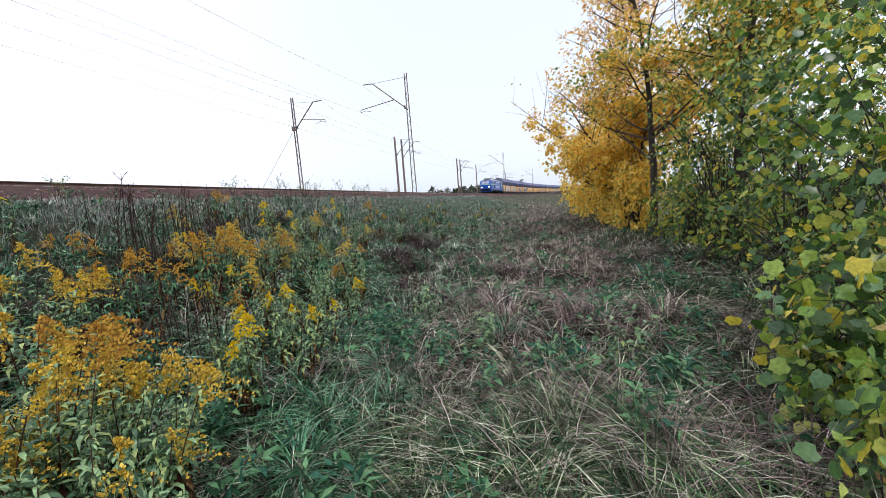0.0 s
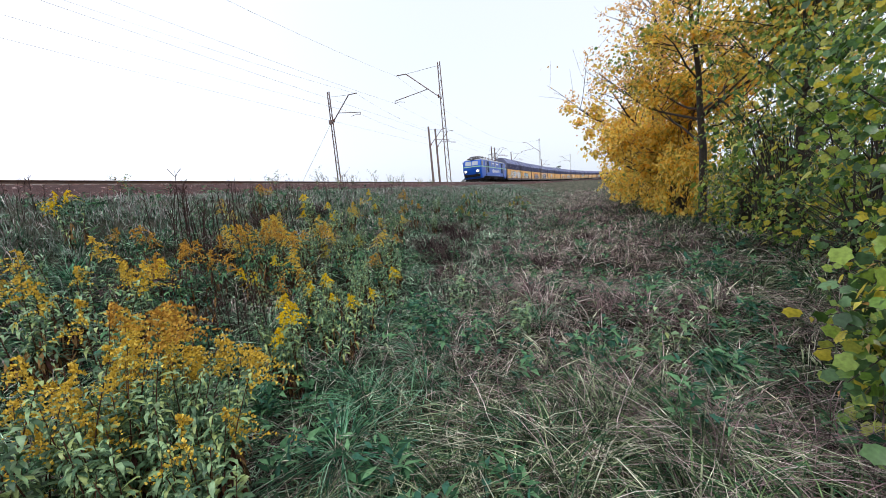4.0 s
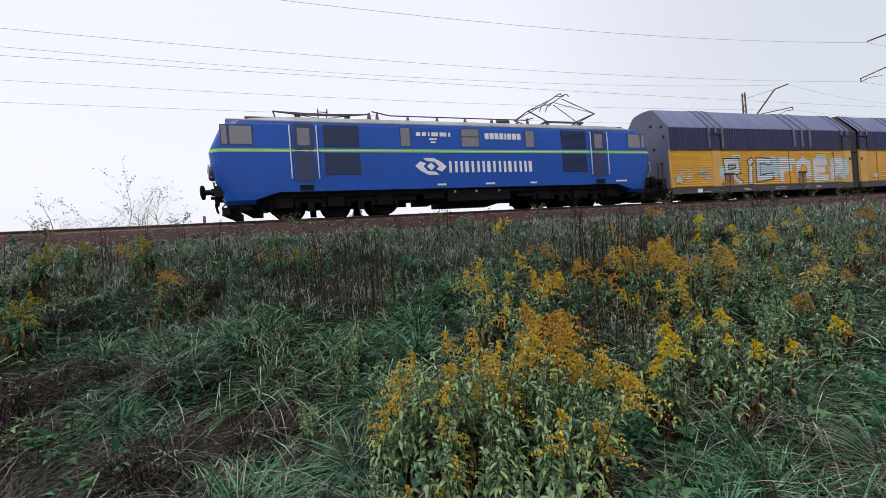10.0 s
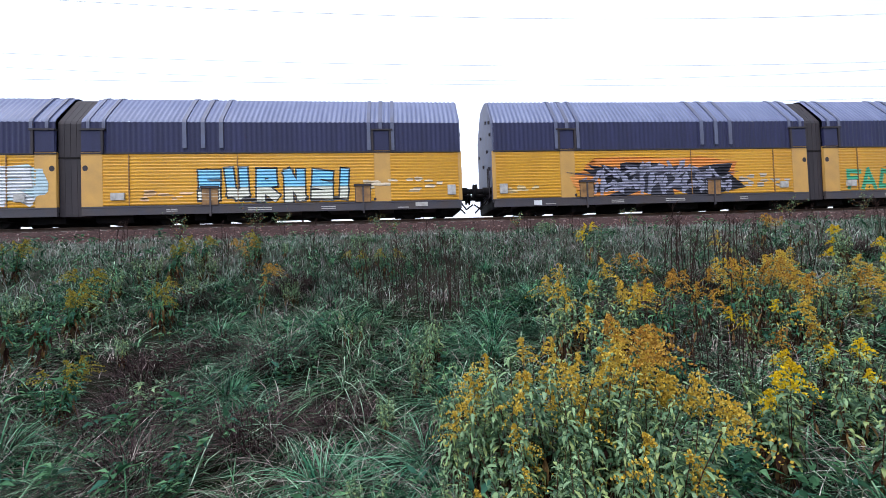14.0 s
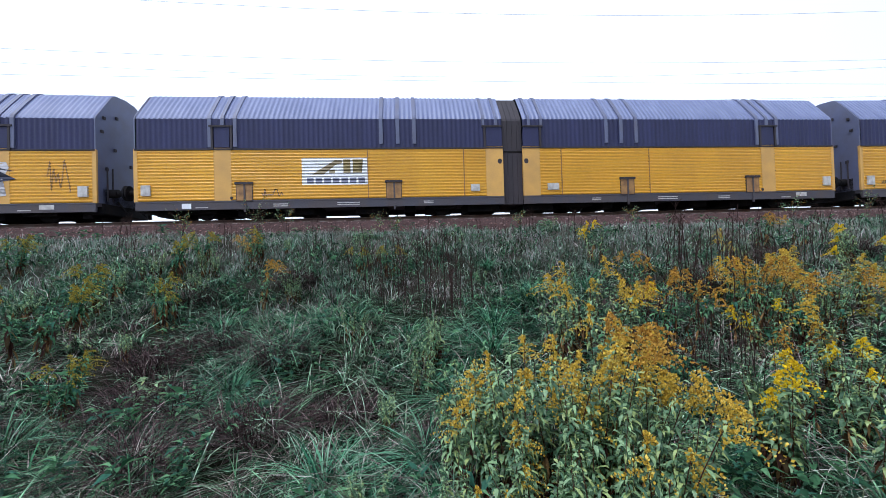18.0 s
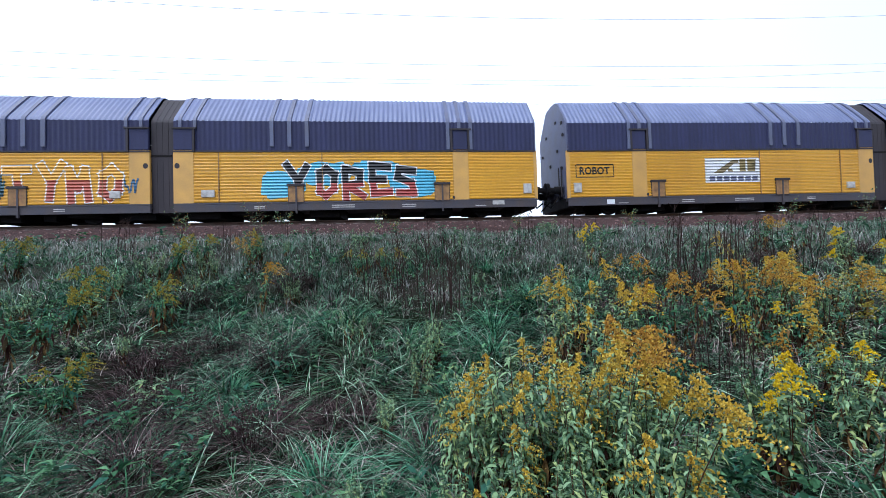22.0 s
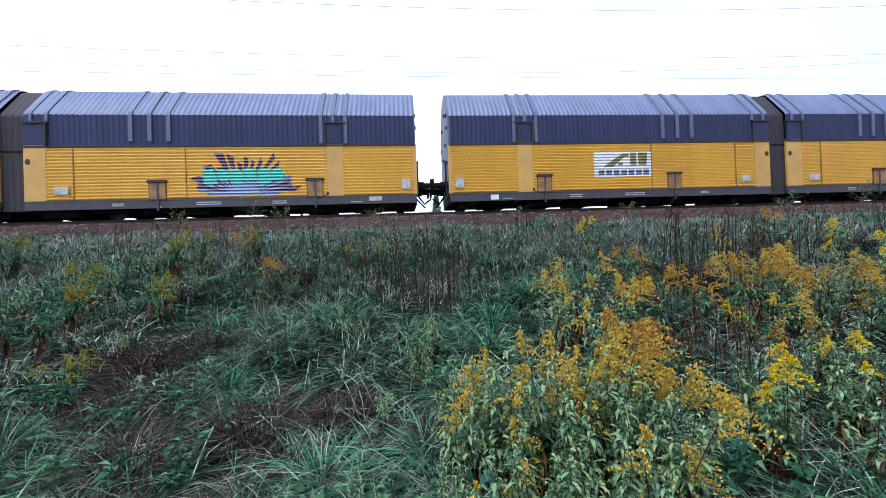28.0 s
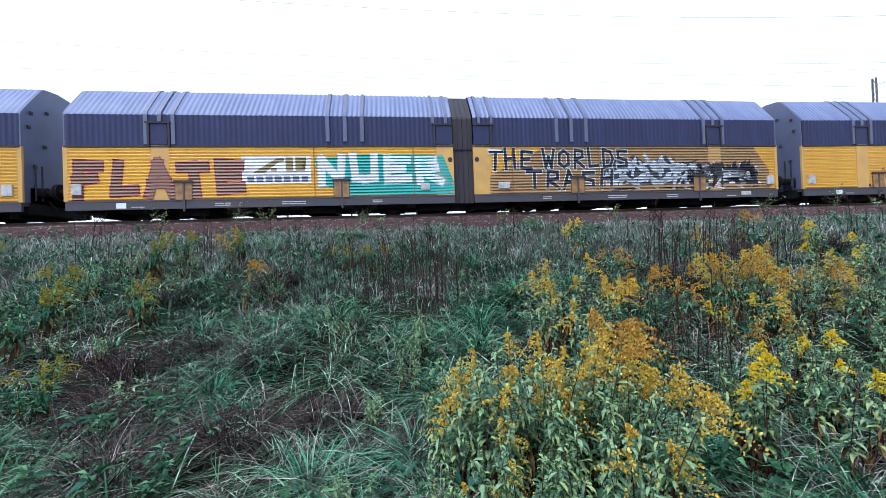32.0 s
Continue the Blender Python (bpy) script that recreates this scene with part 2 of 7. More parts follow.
MEADOW = foliage("grass_olive", [(0.012, 0.022, 0.009), (0.11, 0.16, 0.065), (0.018, 0.036, 0.014), (0.3, 0.34, 0.2), (0.014, 0.03, 0.013), (0.5, 0.5, 0.38), (0.014, 0.026, 0.013), (0.05, 0.12, 0.06), (0.1, 0.085, 0.055)], patch_colour=(0.04, 0.12, 0.05), patch=0.25, rough=0.5, spec=0.05, through=0.12, tuft_shade=0.7)
STRAW = foliage("grass_dry", [(0.03, 0.02, 0.018), (0.4, 0.33, 0.3), (0.06, 0.04, 0.036), (0.66, 0.59, 0.54), (0.15, 0.1, 0.1), (0.035, 0.022, 0.022), (0.36, 0.28, 0.27), (0.1, 0.062, 0.06), (0.24, 0.165, 0.165)], patch_colour=(0.24, 0.165, 0.175), patch=0.3, rough=0.6, spec=0.02, through=0.1, tuft_shade=0.6)
MAUVE = foliage("grass_silver", [(0.13, 0.16, 0.13), (0.34, 0.38, 0.34), (0.17, 0.25, 0.2), (0.44, 0.42, 0.41), (0.14, 0.1, 0.1), (0.33, 0.26, 0.27), (0.07, 0.13, 0.09), (0.37, 0.33, 0.34)], patch_colour=(0.15, 0.25, 0.18), patch=0.45, rough=0.6, spec=0.02, through=0.15, tuft_shade=0.5)
BLUE = material("locomotive_blue", (0.003, 0.072, 0.4), 0.38, vary=0.06, scale=1.2, fine=30, second=(0.006, 0.058, 0.28), amount=0.5, bump=0.03, spec=0.3)
YELLOW = material("wagon_yellow", (0.74, 0.37, 0.022), 0.36, vary=0.06, scale=1.0, fine=14, second=(0.52, 0.24, 0.02), amount=0.35, bump=0.04, by_piece=0.06, streak=(1, 1, 0.35))
# one wagon grey in two tones: sky brightness on the slope, shade on the wall
GREY_SKYLIT = material("wagon_roof_grey", (0.11, 0.13, 0.24), 0.45, vary=0.1, scale=1.4, fine=20, second=(0.175, 0.2, 0.33), amount=0.5, bump=0.05, streak=(1.6, 1, 0.2))
GREY_SHADED = material("wagon_slate", (0.02, 0.022, 0.065), 0.55, spec=0.3, vary=0.12, scale=1.6, fine=20, second=(0.032, 0.035, 0.105), amount=0.5, bump=0.05, streak=(1.6, 1, 0.2))
MASTSTEEL = material("mast_steel", (0.16, 0.14, 0.14), 0.7, 0.3, vary=0.2, scale=5, second=(0.16, 0.06, 0.035), amount=0.7)
WIRE = material("wire", (0.16, 0.2, 0.19), 0.5, 0.5, vary=0.1)
BLACK = material("bogie_black", (0.008, 0.008, 0.01), 0.8, spec=0.12, vary=0.4, scale=3, fine=30, second=(0.02, 0.015, 0.013), amount=0.7)
SILVER = material("roof_silver", (0.34, 0.36, 0.4), 0.5, 0.2, vary=0.12, scale=1.3, second=(0.16, 0.16, 0.17), amount=0.6)
ROOFDARK = material("roof_dark", (0.06, 0.06, 0.06), 0.7, vary=0.25, scale=2, second=(0.11, 0.1, 0.1), amount=0.6)
LIME = material("stripe_green", (0.2, 0.5, 0.12), 0.45, vary=0.06, amount=0.25)
GRILLE = material("grille_blue", (0.005, 0.022, 0.085), 0.55, vary=0.15, scale=3)
WHITE = material("white_paint", (0.72, 0.74, 0.76), 0.5, vary=0.08, scale=3, second=(0.5, 0.5, 0.5), amount=0.4)
DOORBLUE = material("door_blue", (0.012, 0.028, 0.1), 0.45, vary=0.1, scale=2)
CHROME = material("handrail_steel", (0.6, 0.62, 0.66), 0.35, 0.7, vary=0.1)
# cab glass: the pale reflection is partly mixed into the base colour
REFLECTGLASS = material("tinted_window", (0.16, 0.15, 0.18), 0.08, vary=0.05, bump=0, spec=0.8, amount=0.2)
SCREEN = material("windscreen", (0.3, 0.33, 0.36), 0.06, vary=0.03, bump=0, spec=0.9, amount=0.2)
SMOKE = material("dull_window", (0.19, 0.18, 0.21), 0.35, vary=0.1, bump=0, scale=2)
COPPER = material("insulator_red", (0.12, 0.05, 0.035), 0.4, vary=0.1)
POSTYELLOW = material("post_yellow", (0.6, 0.33, 0.075), 0.55, vary=0.07, scale=1.5, second=(0.38, 0.22, 0.07), amount=0.5, by_piece=0.06)
GREYPALE = material("roof_band_grey", (0.1, 0.112, 0.19), 0.5, vary=0.12, scale=2, second=(0.09, 0.088, 0.12), amount=0.6)
SILL = material("sill_grey", (0.045, 0.042, 0.056), 0.6, vary=0.2, scale=1.8, second=(0.065, 0.046, 0.04), amount=0.7)
BELLOWS = material("bellows_brown", (0.022, 0.017, 0.022), 0.75, vary=0.2, scale=2, second=(0.04, 0.03, 0.035), amount=0.6, streak=(2, 1, 0.3))
POCKET = material("pocket_brown", (0.33, 0.17, 0.05), 0.6, vary=0.15, scale=4, second=(0.12, 0.06, 0.03), amount=0.8)
PLATE = material("label_plate", (0.5, 0.48, 0.46), 0.6, vary=0.15, scale=6, second=(0.2, 0.18, 0.16), amount=0.6)


def glow(name, colour, power):
    mat = material(name, colour, 0.3)
    b = mat.node_tree.nodes["Principled BSDF"]
    b.inputs["Emission Color"].default_value, b.inputs["Emission Strength"].default_value = (*colour, 1), power
    return mat


LAMP = glow("headlight_lens", (1.0, 0.96, 0.85), 2.2)
PAINTS = {}


def paint(rgb):
    """Sprayed paint in one colour, thin and uneven."""
    if rgb not in PAINTS:
        PAINTS[rgb] = material("spray_paint", rgb, 0.5, vary=0.1, scale=2.5, fine=18, second=[0.75 * c + 0.03 for c in rgb], amount=0.6, bump=0.03)
    return PAINTS[rgb]

# ---- the ground: one sheet, with the embankment in it ----
def track_y(x):
    """The near track's centre line: a wide curve."""
    return TRACK_Y - np.minimum(x * x / (2 * TRACK_R), 0.35 * np.abs(x))


def ground_z(x, y):
    x, y = np.asarray(x, dtype=float), np.asarray(y, dtype=float)
    v = track_y(x) - y
    near = np.interp(v, [1.7, 2.9, 3.4, 4.7, 6.5, 9.0, 11.2, 12.6, 16.0], [2.86, 2.36, 2.31, 2.18, 1.66, 0.8, 0.2, 0.03, 0.0])
    far = np.interp(-v, [FAR_TRACK + 1.7, FAR_TRACK + 2.9, 9.0, 13.0, 30.0], [2.86, 2.36, 2.2, 0.3, 0.0])
    z = np.where(v > 0, near, far)
    rough = 0.05 * np.sin(1.7 * x + 0.6 * y) + 0.04 * np.sin(0.9 * y - 2.3 * x + 1) + 0.03 * np.sin(3.1 * y + 1.1 * x)
    return z + rough * np.clip((v - 2.6) * 0.5, 0, 1) * np.clip(60 / (20 + np.hypot(x, y)), 0, 1)


def ground_sheet():
    def axis(a, b, step, far):
        inner = np.arange(a, b + 0.01, step)
        out, d, p = [], step, b
        while p < far:
            d *= 1.35
            p += d
            out.append(p)
        low, d, p = [], step, a
        while p > -far:
            d *= 1.35
            p -= d
            low.append(p)
        return np.array(low[::-1] + list(inner) + out)
    xs, ys = axis(-30, 130, 0.6, 4000), axis(-8, 30, 0.35, 4000)
    gx, gy = np.meshgrid(xs, ys, indexing="ij")
    v = np.stack([gx, gy, ground_z(gx, gy)], -1).reshape(-1, 3)
    i, j = np.meshgrid(np.arange(len(xs) - 1), np.arange(len(ys) - 1), indexing="ij")
    a = (i * len(ys) + j).ravel()
    f = np.stack([a, a + len(ys), a + len(ys) + 1, a + 1], 1)
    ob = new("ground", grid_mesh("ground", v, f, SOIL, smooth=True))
    tagged(ob, "dark soil of a low railway embankment under wild grass", "ground", kind="structure")


ground_sheet()


def track(offset, label):
    """Two rails on sleepers in a bed of ballast along the curve."""
    line = thing("railway_track", label, "railway track", kind="structure")
    ls = np.arange(-70, 330, 2.0)
    for side in (-0.7175, 0.7175):
        r = TRACK_R - offset
        prof = [(-0.075, -0.17), (0.075, -0.17), (0.06, -0.155), (0.012, -0.14), (0.012, -0.04), (0.036, -0.03), (0.036, 0), (-0.036, 0), (-0.036, -0.03), (-0.012, -0.04), (-0.012, -0.14), (-0.06, -0.155)]
        vs = []
        for q in ls:
            a = q / TRACK_R
            for w, z in prof:
                d = TRACK_R + offset + side + w
                vs.append((d * math.sin(a), TRACK_Y - TRACK_R + d * math.cos(a), RAIL_Z + z))
        k = len(prof)
        fs = [(i * k + j, i * k + (j + 1) % k, (i + 1) * k + (j + 1) % k, (i + 1) * k + j) for i in range(len(ls) - 1) for j in range(k)]
        part("rail", grid_mesh("rail", vs, fs, RAIL), None, line)
    return line


def ballast_bed():
    """The broken stone under both tracks, with sloping shoulders."""
    xs = np.arange(-70, 330, 1.0)
    v = np.array([3.05, 2.9, 1.72, 0.0, -FAR_TRACK, -FAR_TRACK - 1.72, -FAR_TRACK - 2.9, -FAR_TRACK - 3.05])
    z = np.array([2.28, 2.39, 2.885, 2.9, 2.9, 2.885, 2.39, 2.28])
    vs = np.stack([np.repeat(xs, len(v)), np.repeat(track_y(xs), len(v)) - np.tile(v, len(xs)), np.tile(z, len(xs))], 1)
    k = len(v)
    fs = [(i * k + j, i * k + j + 1, (i + 1) * k + j + 1, (i + 1) * k + j) for i in range(len(xs) - 1) for j in range(k - 1)]
    tagged(new("ballast_bed", grid_mesh("ballast_bed", vs, fs, BALLAST)), "bed of rust-brown crushed stone under the rails", "ballast", kind="structure")


ballast_bed()
near_track = track(0.0, "rusty steel rails of the near track on sleepers in ballast")
track(FAR_TRACK, "rusty steel rails of the far track on sleepers in ballast")

# ---- overhead line: masts with brackets, and the wires ----
def lattice_post(mast, x, y, z0, z1, w0, w1, mat=None):
    """A tapering post of two channels joined by lacing bars."""
    for s in (-1, 1):
        bm = bmesh.new()
        rings = []
        for z, w in ((z0, w0), (z1, w1)):
            rings.append([bm.verts.new((x + dx, y + s * w + dy, z)) for dx, dy in ((-0.06, -0.028), (0.06, -0.028), (0.06, 0.028), (-0.06, 0.028))])
        for i in range(4):
            j = (i + 1) % 4
            bm.faces.new((rings[0][i], rings[0][j], rings[1][j], rings[1][i]))
        bm.faces.new(rings[0])
        bm.faces.new(rings[1])
        part("channel", bm, mat or MASTSTEEL, mast)
    n = int((z1 - z0) / 0.62)
    for k in range(n):
        za, zb = z0 + (z1 - z0) * k / n, z0 + (z1 - z0) * (k + 1) / n
        wa, wb = w0 + (w1 - w0) * k / n, w0 + (w1 - w0) * (k + 1) / n
        s = 1 if k % 2 else -1
        bm = bmesh.new()
        add_rod(bm, (x + 0.05, y - s * wa, za), (x + 0.05, y + s * wb, zb), 0.016, sides=5)
        part("lacing_bar", bm, mat or MASTSTEEL, mast)


def bracket(mast, x, y, track, joint, tip_z, tip_y, strut_z, thin=1.0):
    """A bracket from the post towards its track: raking arm, tie, strut, insulators and steady arm."""
    rz = RAIL_Z
    d = 1 if track > y else -1
    bm = bmesh.new()
    add_rod(bm, (x, y, rz + joint), (x, tip_y - d * 0.9, rz + tip_z), 0.05 * thin, sides=6)
    add_rod(bm, (x, tip_y - d * 0.9, rz + tip_z), (x, tip_y, rz + tip_z + 0.02), 0.045 * thin, sides=6)
    part("raking_arm", bm, MASTSTEEL, mast)
    bm = bmesh.new()
    add_rod(bm, (x, y, rz + tip_z + 0.15), (x, tip_y - d * 0.9, rz + tip_z), 0.014 * thin, sides=4)
    part("tie_rod", bm, WIRE, mast)
    m = 0.38
    py, pz = y + (tip_y - d * 0.9 - y) * m, joint + (tip_z - joint) * m
    bm = bmesh.new()
    add_rod(bm, (x, py, rz + pz), (x, track + d * 0.25, rz + strut_z), 0.035 * thin, sides=6)
    add_rod(bm, (x, track + d * 0.25, rz + strut_z), (x, track + d * 0.25, rz + strut_z - 0.2), 0.025 * thin, sides=6)
    part("strut", bm, MASTSTEEL, mast)
    bm = bmesh.new()
    add_lathe(bm, [(0.05, 0), (0.09, 0.05), (0.05, 0.1), (0.09, 0.15), (0.05, 0.2), (0.09, 0.25), (0.05, 0.3)], (x, y + d * 0.28, rz + joint + 0.1), "Z", 10)
    part("insulator", bm, COPPER, mast)
    bm = bmesh.new()
    add_rod(bm, (x, track + d * 0.25, rz + strut_z - 0.2), (x, track - d * 0.2, rz + strut_z - 0.12), 0.025 * thin, sides=5)
    add_rod(bm, (x, track - d * 0.2, rz + strut_z - 0.12), (x, track - d * 0.75, rz + strut_z - 0.25), 0.02 * thin, sides=5)
    part("steady_arm", bm, MASTSTEEL, mast)


def line_y(x, offset=0.0):
    return float(track_y(np.array(x * 1.0))) + offset


def near_mast(x, set_back=4.3):
    t = line_y(x)
    y = t - set_back
    mast = thing("catenary_mast", "grey rust-stained lattice steel mast with bracket over the near track", "mast", "overhead line masts")
    z0 = float(ground_z(x, y))
    lattice_post(mast, x, y, z0 - 0.1, RAIL_Z + 10.1, 0.19, 0.1)
    box("footing", SLEEPER, mast, x - 0.4, x + 0.4, y - 0.35, y + 0.35, z0 - 0.3, z0 + 0.12, 0.02)
    bracket(mast, x, y, t, 7.0, 9.65, t - 0.2, 7.5)


def far_mast(x, lattice=True, guy=False, top=9.4):
    t = line_y(x, FAR_TRACK)
    y = t + 3.0
    mast = thing("catenary_mast", "rust-brown steel mast with bracket over the far track", "mast", "overhead line masts")
    z0 = float(ground_z(x, y))
    if lattice:
        lattice_post(mast, x, y, z0 - 0.1, RAIL_Z + top, 0.17, 0.1)
    else:
        bm = bmesh.new()
        add_rod(bm, (x, y, z0 - 0.1), (x, y, RAIL_Z + top), 0.19, 0.14, 10)
        part("post", bm, MASTSTEEL, mast)
    bracket(mast, x, y, t, 6.4, 8.75, t - 0.1, 7.0)
    if guy:
        bm = bmesh.new()
        add_rod(bm, (x, y, RAIL_Z + 6.6), (x - 6.5, y + 0.5, z0), 0.02, sides=4)
        part("guy_wire", bm, WIRE, mast)
        box("tension_weight", MASTSTEEL, mast, x - 0.32, x - 0.16, y - 0.15, y + 0.15, RAIL_Z + 6.3, RAIL_Z + 6.7)


for x in (33.7, 100.0, 166.0):
    near_mast(x)
far_mast(33.3, True, True)
for x in (58.5, 61.3, 97.0, 100.0, 118.0, 166.0):
    far_mast(x, False)


def wire(offset, at_mast, mid, radius, label, posts):
    """One wire of the overhead line, hanging from post to post along the curve."""
    pts = []
    for a, b in zip(posts, posts[1:]):
        for k in range(16):
            u = k / 16
            x = a + (b - a) * u
            pts.append((x, line_y(x, offset), RAIL_Z + at_mast + (mid - at_mast) * 4 * u * (1 - u)))
    pts.append((posts[-1], line_y(posts[-1], offset), RAIL_Z + at_mast))
    sides = 5
    vs, fs = [], []
    for p in pts:
        vs += [(p[0], p[1] + radius * math.cos(2 * math.pi * i / sides), p[2] + radius * math.sin(2 * math.pi * i / sides)) for i in range(sides)]
    for i in range(len(pts) - 1):
        fs += [(i * sides + j, i * sides + (j + 1) % sides, (i + 1) * sides + (j + 1) % sides, (i + 1) * sides + j) for j in range(sides)]
    tagged(new("overhead_wire", grid_mesh("overhead_wire", vs, fs, WIRE)), label, "wire", "wires of the overhead line")


posts = (-98.0, -32.6, 33.7, 100.0, 166.0, 232.0)
wire(0.0, 5.6, 5.58, 0.0055, "dark contact wire above the near track", posts)
wire(0.25, 7.3, 6.5, 0.0055, "thin messenger wire above the near track", posts)
wire(-0.2, 9.6, 8.25, 0.006, "thin feeder wire high above the near track", posts)
fposts = (-98.0, -33.0, 33.3, 61.3, 100.0, 166.0, 232.0)
wire(FAR_TRACK, 5.6, 5.58, 0.0055, "dark contact wire above the far track", fposts)
wire(FAR_TRACK - 0.25, 6.8, 6.3, 0.0055, "thin messenger wire above the far track", fposts)
wire(FAR_TRACK - 0.1, 8.7, 7.6, 0.006, "thin feeder wire high above the far track", fposts)

# small marker post beyond the rails
marker = thing("marker_post", "short dark marker post beside the far track", "post")
box("post", MASTSTEEL, marker, -6.3, -6.18, 23.9, 24.02, 2.1, 4.48, 0.01)

# ---- what lies far off, along the horizon ----
FARLEAF = foliage("far_leaf", [(0.03, 0.05, 0.03), (0.05, 0.07, 0.035), (0.07, 0.065, 0.035), (0.04, 0.05, 0.045)], through=0.1)
ROOFTILE = material("far_roof", (0.16, 0.09, 0.075), 0.8, vary=0.15, scale=2)
WALLPALE = material("far_wall", (0.45, 0.42, 0.38), 0.8, vary=0.1, scale=1)


def far_woods():
    rng = np.random.default_rng(4)
    vs, fs, o = [], [], 0
    for k in range(70):
        az, r = rng.uniform(68, 91), rng.uniform(230, 420)
        h = rng.uniform(5, 10) * r / 300 * (1.25 if az > 78 else 0.85) + 2
        cx, cy = r * math.sin(math.radians(az)), r * math.cos(math.radians(az)) + 12
        n = 260
        a, u = rng.uniform(0, 2 * np.pi, n), rng.random(n)
        rad = h * 0.4 * np.sqrt(np.clip(1 - (2 * u - 0.9) ** 2, 0.05, 1)) * rng.uniform(0.5, 1, n)
        pos = np.stack([cx + rad * np.cos(a), cy + rad * np.sin(a), h * u], 1)
        al, nor = rng.normal(0, 1, (n, 3)), rng.normal(0, 1, (n, 3))
        al /= np.linalg.norm(al, axis=1)[:, None]
        sd = np.cross(al, nor)
        sd /= np.linalg.norm(sd, axis=1)[:, None]
        L = rng.uniform(0.6, 1.4, n)[:, None]
        vs.append(np.stack([pos, pos + al * L + sd * L * 0.5, pos + al * L * 2, pos + al * L - sd * L * 0.5], 1).reshape(-1, 3))
        fs.append((np.arange(n) * 4)[:, None] + np.arange(4)[None] + o)
        o += 4 * n
    tagged(new("far_woods", grid_mesh("far_woods", np.concatenate(vs), np.concatenate(fs), FARLEAF)), "hazy dark line of distant trees on the horizon", "trees", kind="stuff")
    for az, r, w in ((76.5, 260, 9.0), (78.2, 280, 12.0)):
        cx, cy = r * math.sin(math.radians(az)), r * math.cos(math.radians(az)) + 8
        house = thing("house", "distant pale house with a brown pitched roof", "house", m=Matrix.Translation((cx, cy, 0)))
        box("wall", WALLPALE, house, -w / 2, w / 2, -4, 4, 0, 5.5)
        bm = bmesh.new()
        add_prism(bm, [(-4.4, 5.4), (4.4, 5.4), (0, 9.6)], -w / 2 - 0.4, w / 2 + 0.4)
        part("roof", bm, ROOFTILE, house)


far_woods()

# ---- the train: x along it towards the tail, z = 0 on the rails, the railway's near side at negative y ----
UNIT = 27.75
train = []


def outline(length, width, radius, n=5):
    """Half-length and half-width of a box with round corners, seen from above."""
    pts = []
    for cx, cy, a0 in ((length - radius, width - radius, 0), (-length + radius, width - radius, 90), (-length + radius, -width + radius, 180), (length - radius, -width + radius, 270)):
        for k in range(n + 1):
            a = radians(a0 + 90 * k / n)
            pts.append((cx + radius * math.cos(a), cy + radius * math.sin(a)))
    return pts


def loft(levels, cap=True):
    """Stacked outlines: rows of (z, half-length, half-width, corner radius)."""
    bm = bmesh.new()
    rings = [[bm.verts.new((x, y, z)) for x, y in outline(L, w, r)] for z, L, w, r in levels]
    for a, b in zip(rings, rings[1:]):
        for i in range(len(a)):
            j = (i + 1) % len(a)
            bm.faces.new((a[i], a[j], b[j], b[i]))
    if cap:
        bm.faces.new(rings[0][::-1])
        bm.faces.new(rings[-1])
    return bm


def wheel(parent, x, r, mat=None):
    bm = bmesh.new()
    for s in (-1, 1):
        y = 0.7175 * s
        add_lathe(bm, [(0.1, y - 0.09), (r * 0.55, y - 0.05), (r * 0.8, y - 0.04), (r * 0.86, y - 0.065), (r, y - 0.06), (r, y + 0.06), (r * 0.86, y + 0.065), (r * 0.8, y + 0.04), (r * 0.5, y + 0.05), (0.1, y + 0.09)], (x, 0, r), "Y", 28)
    add_rod(bm, (x, -0.7, r), (x, 0.7, r), 0.08)
    return part("wheelset", bm, mat or BLACK, parent, smooth=True)


def buffers(parent, end, sign, z=1.0, mat=None):
    for y in (-0.875, 0.875):
        bm = bmesh.new()
        s = sign
        add_lathe(bm, [(0.13, 0), (0.13, 0.3 * s), (0.09, 0.3 * s), (0.09, 0.52 * s), (0.24, 0.54 * s), (0.24, 0.59 * s), (0.15, 0.62 * s)], (end, y, z), "X", 18)
        part("buffer", bm, mat or BLACK, parent, smooth=False)


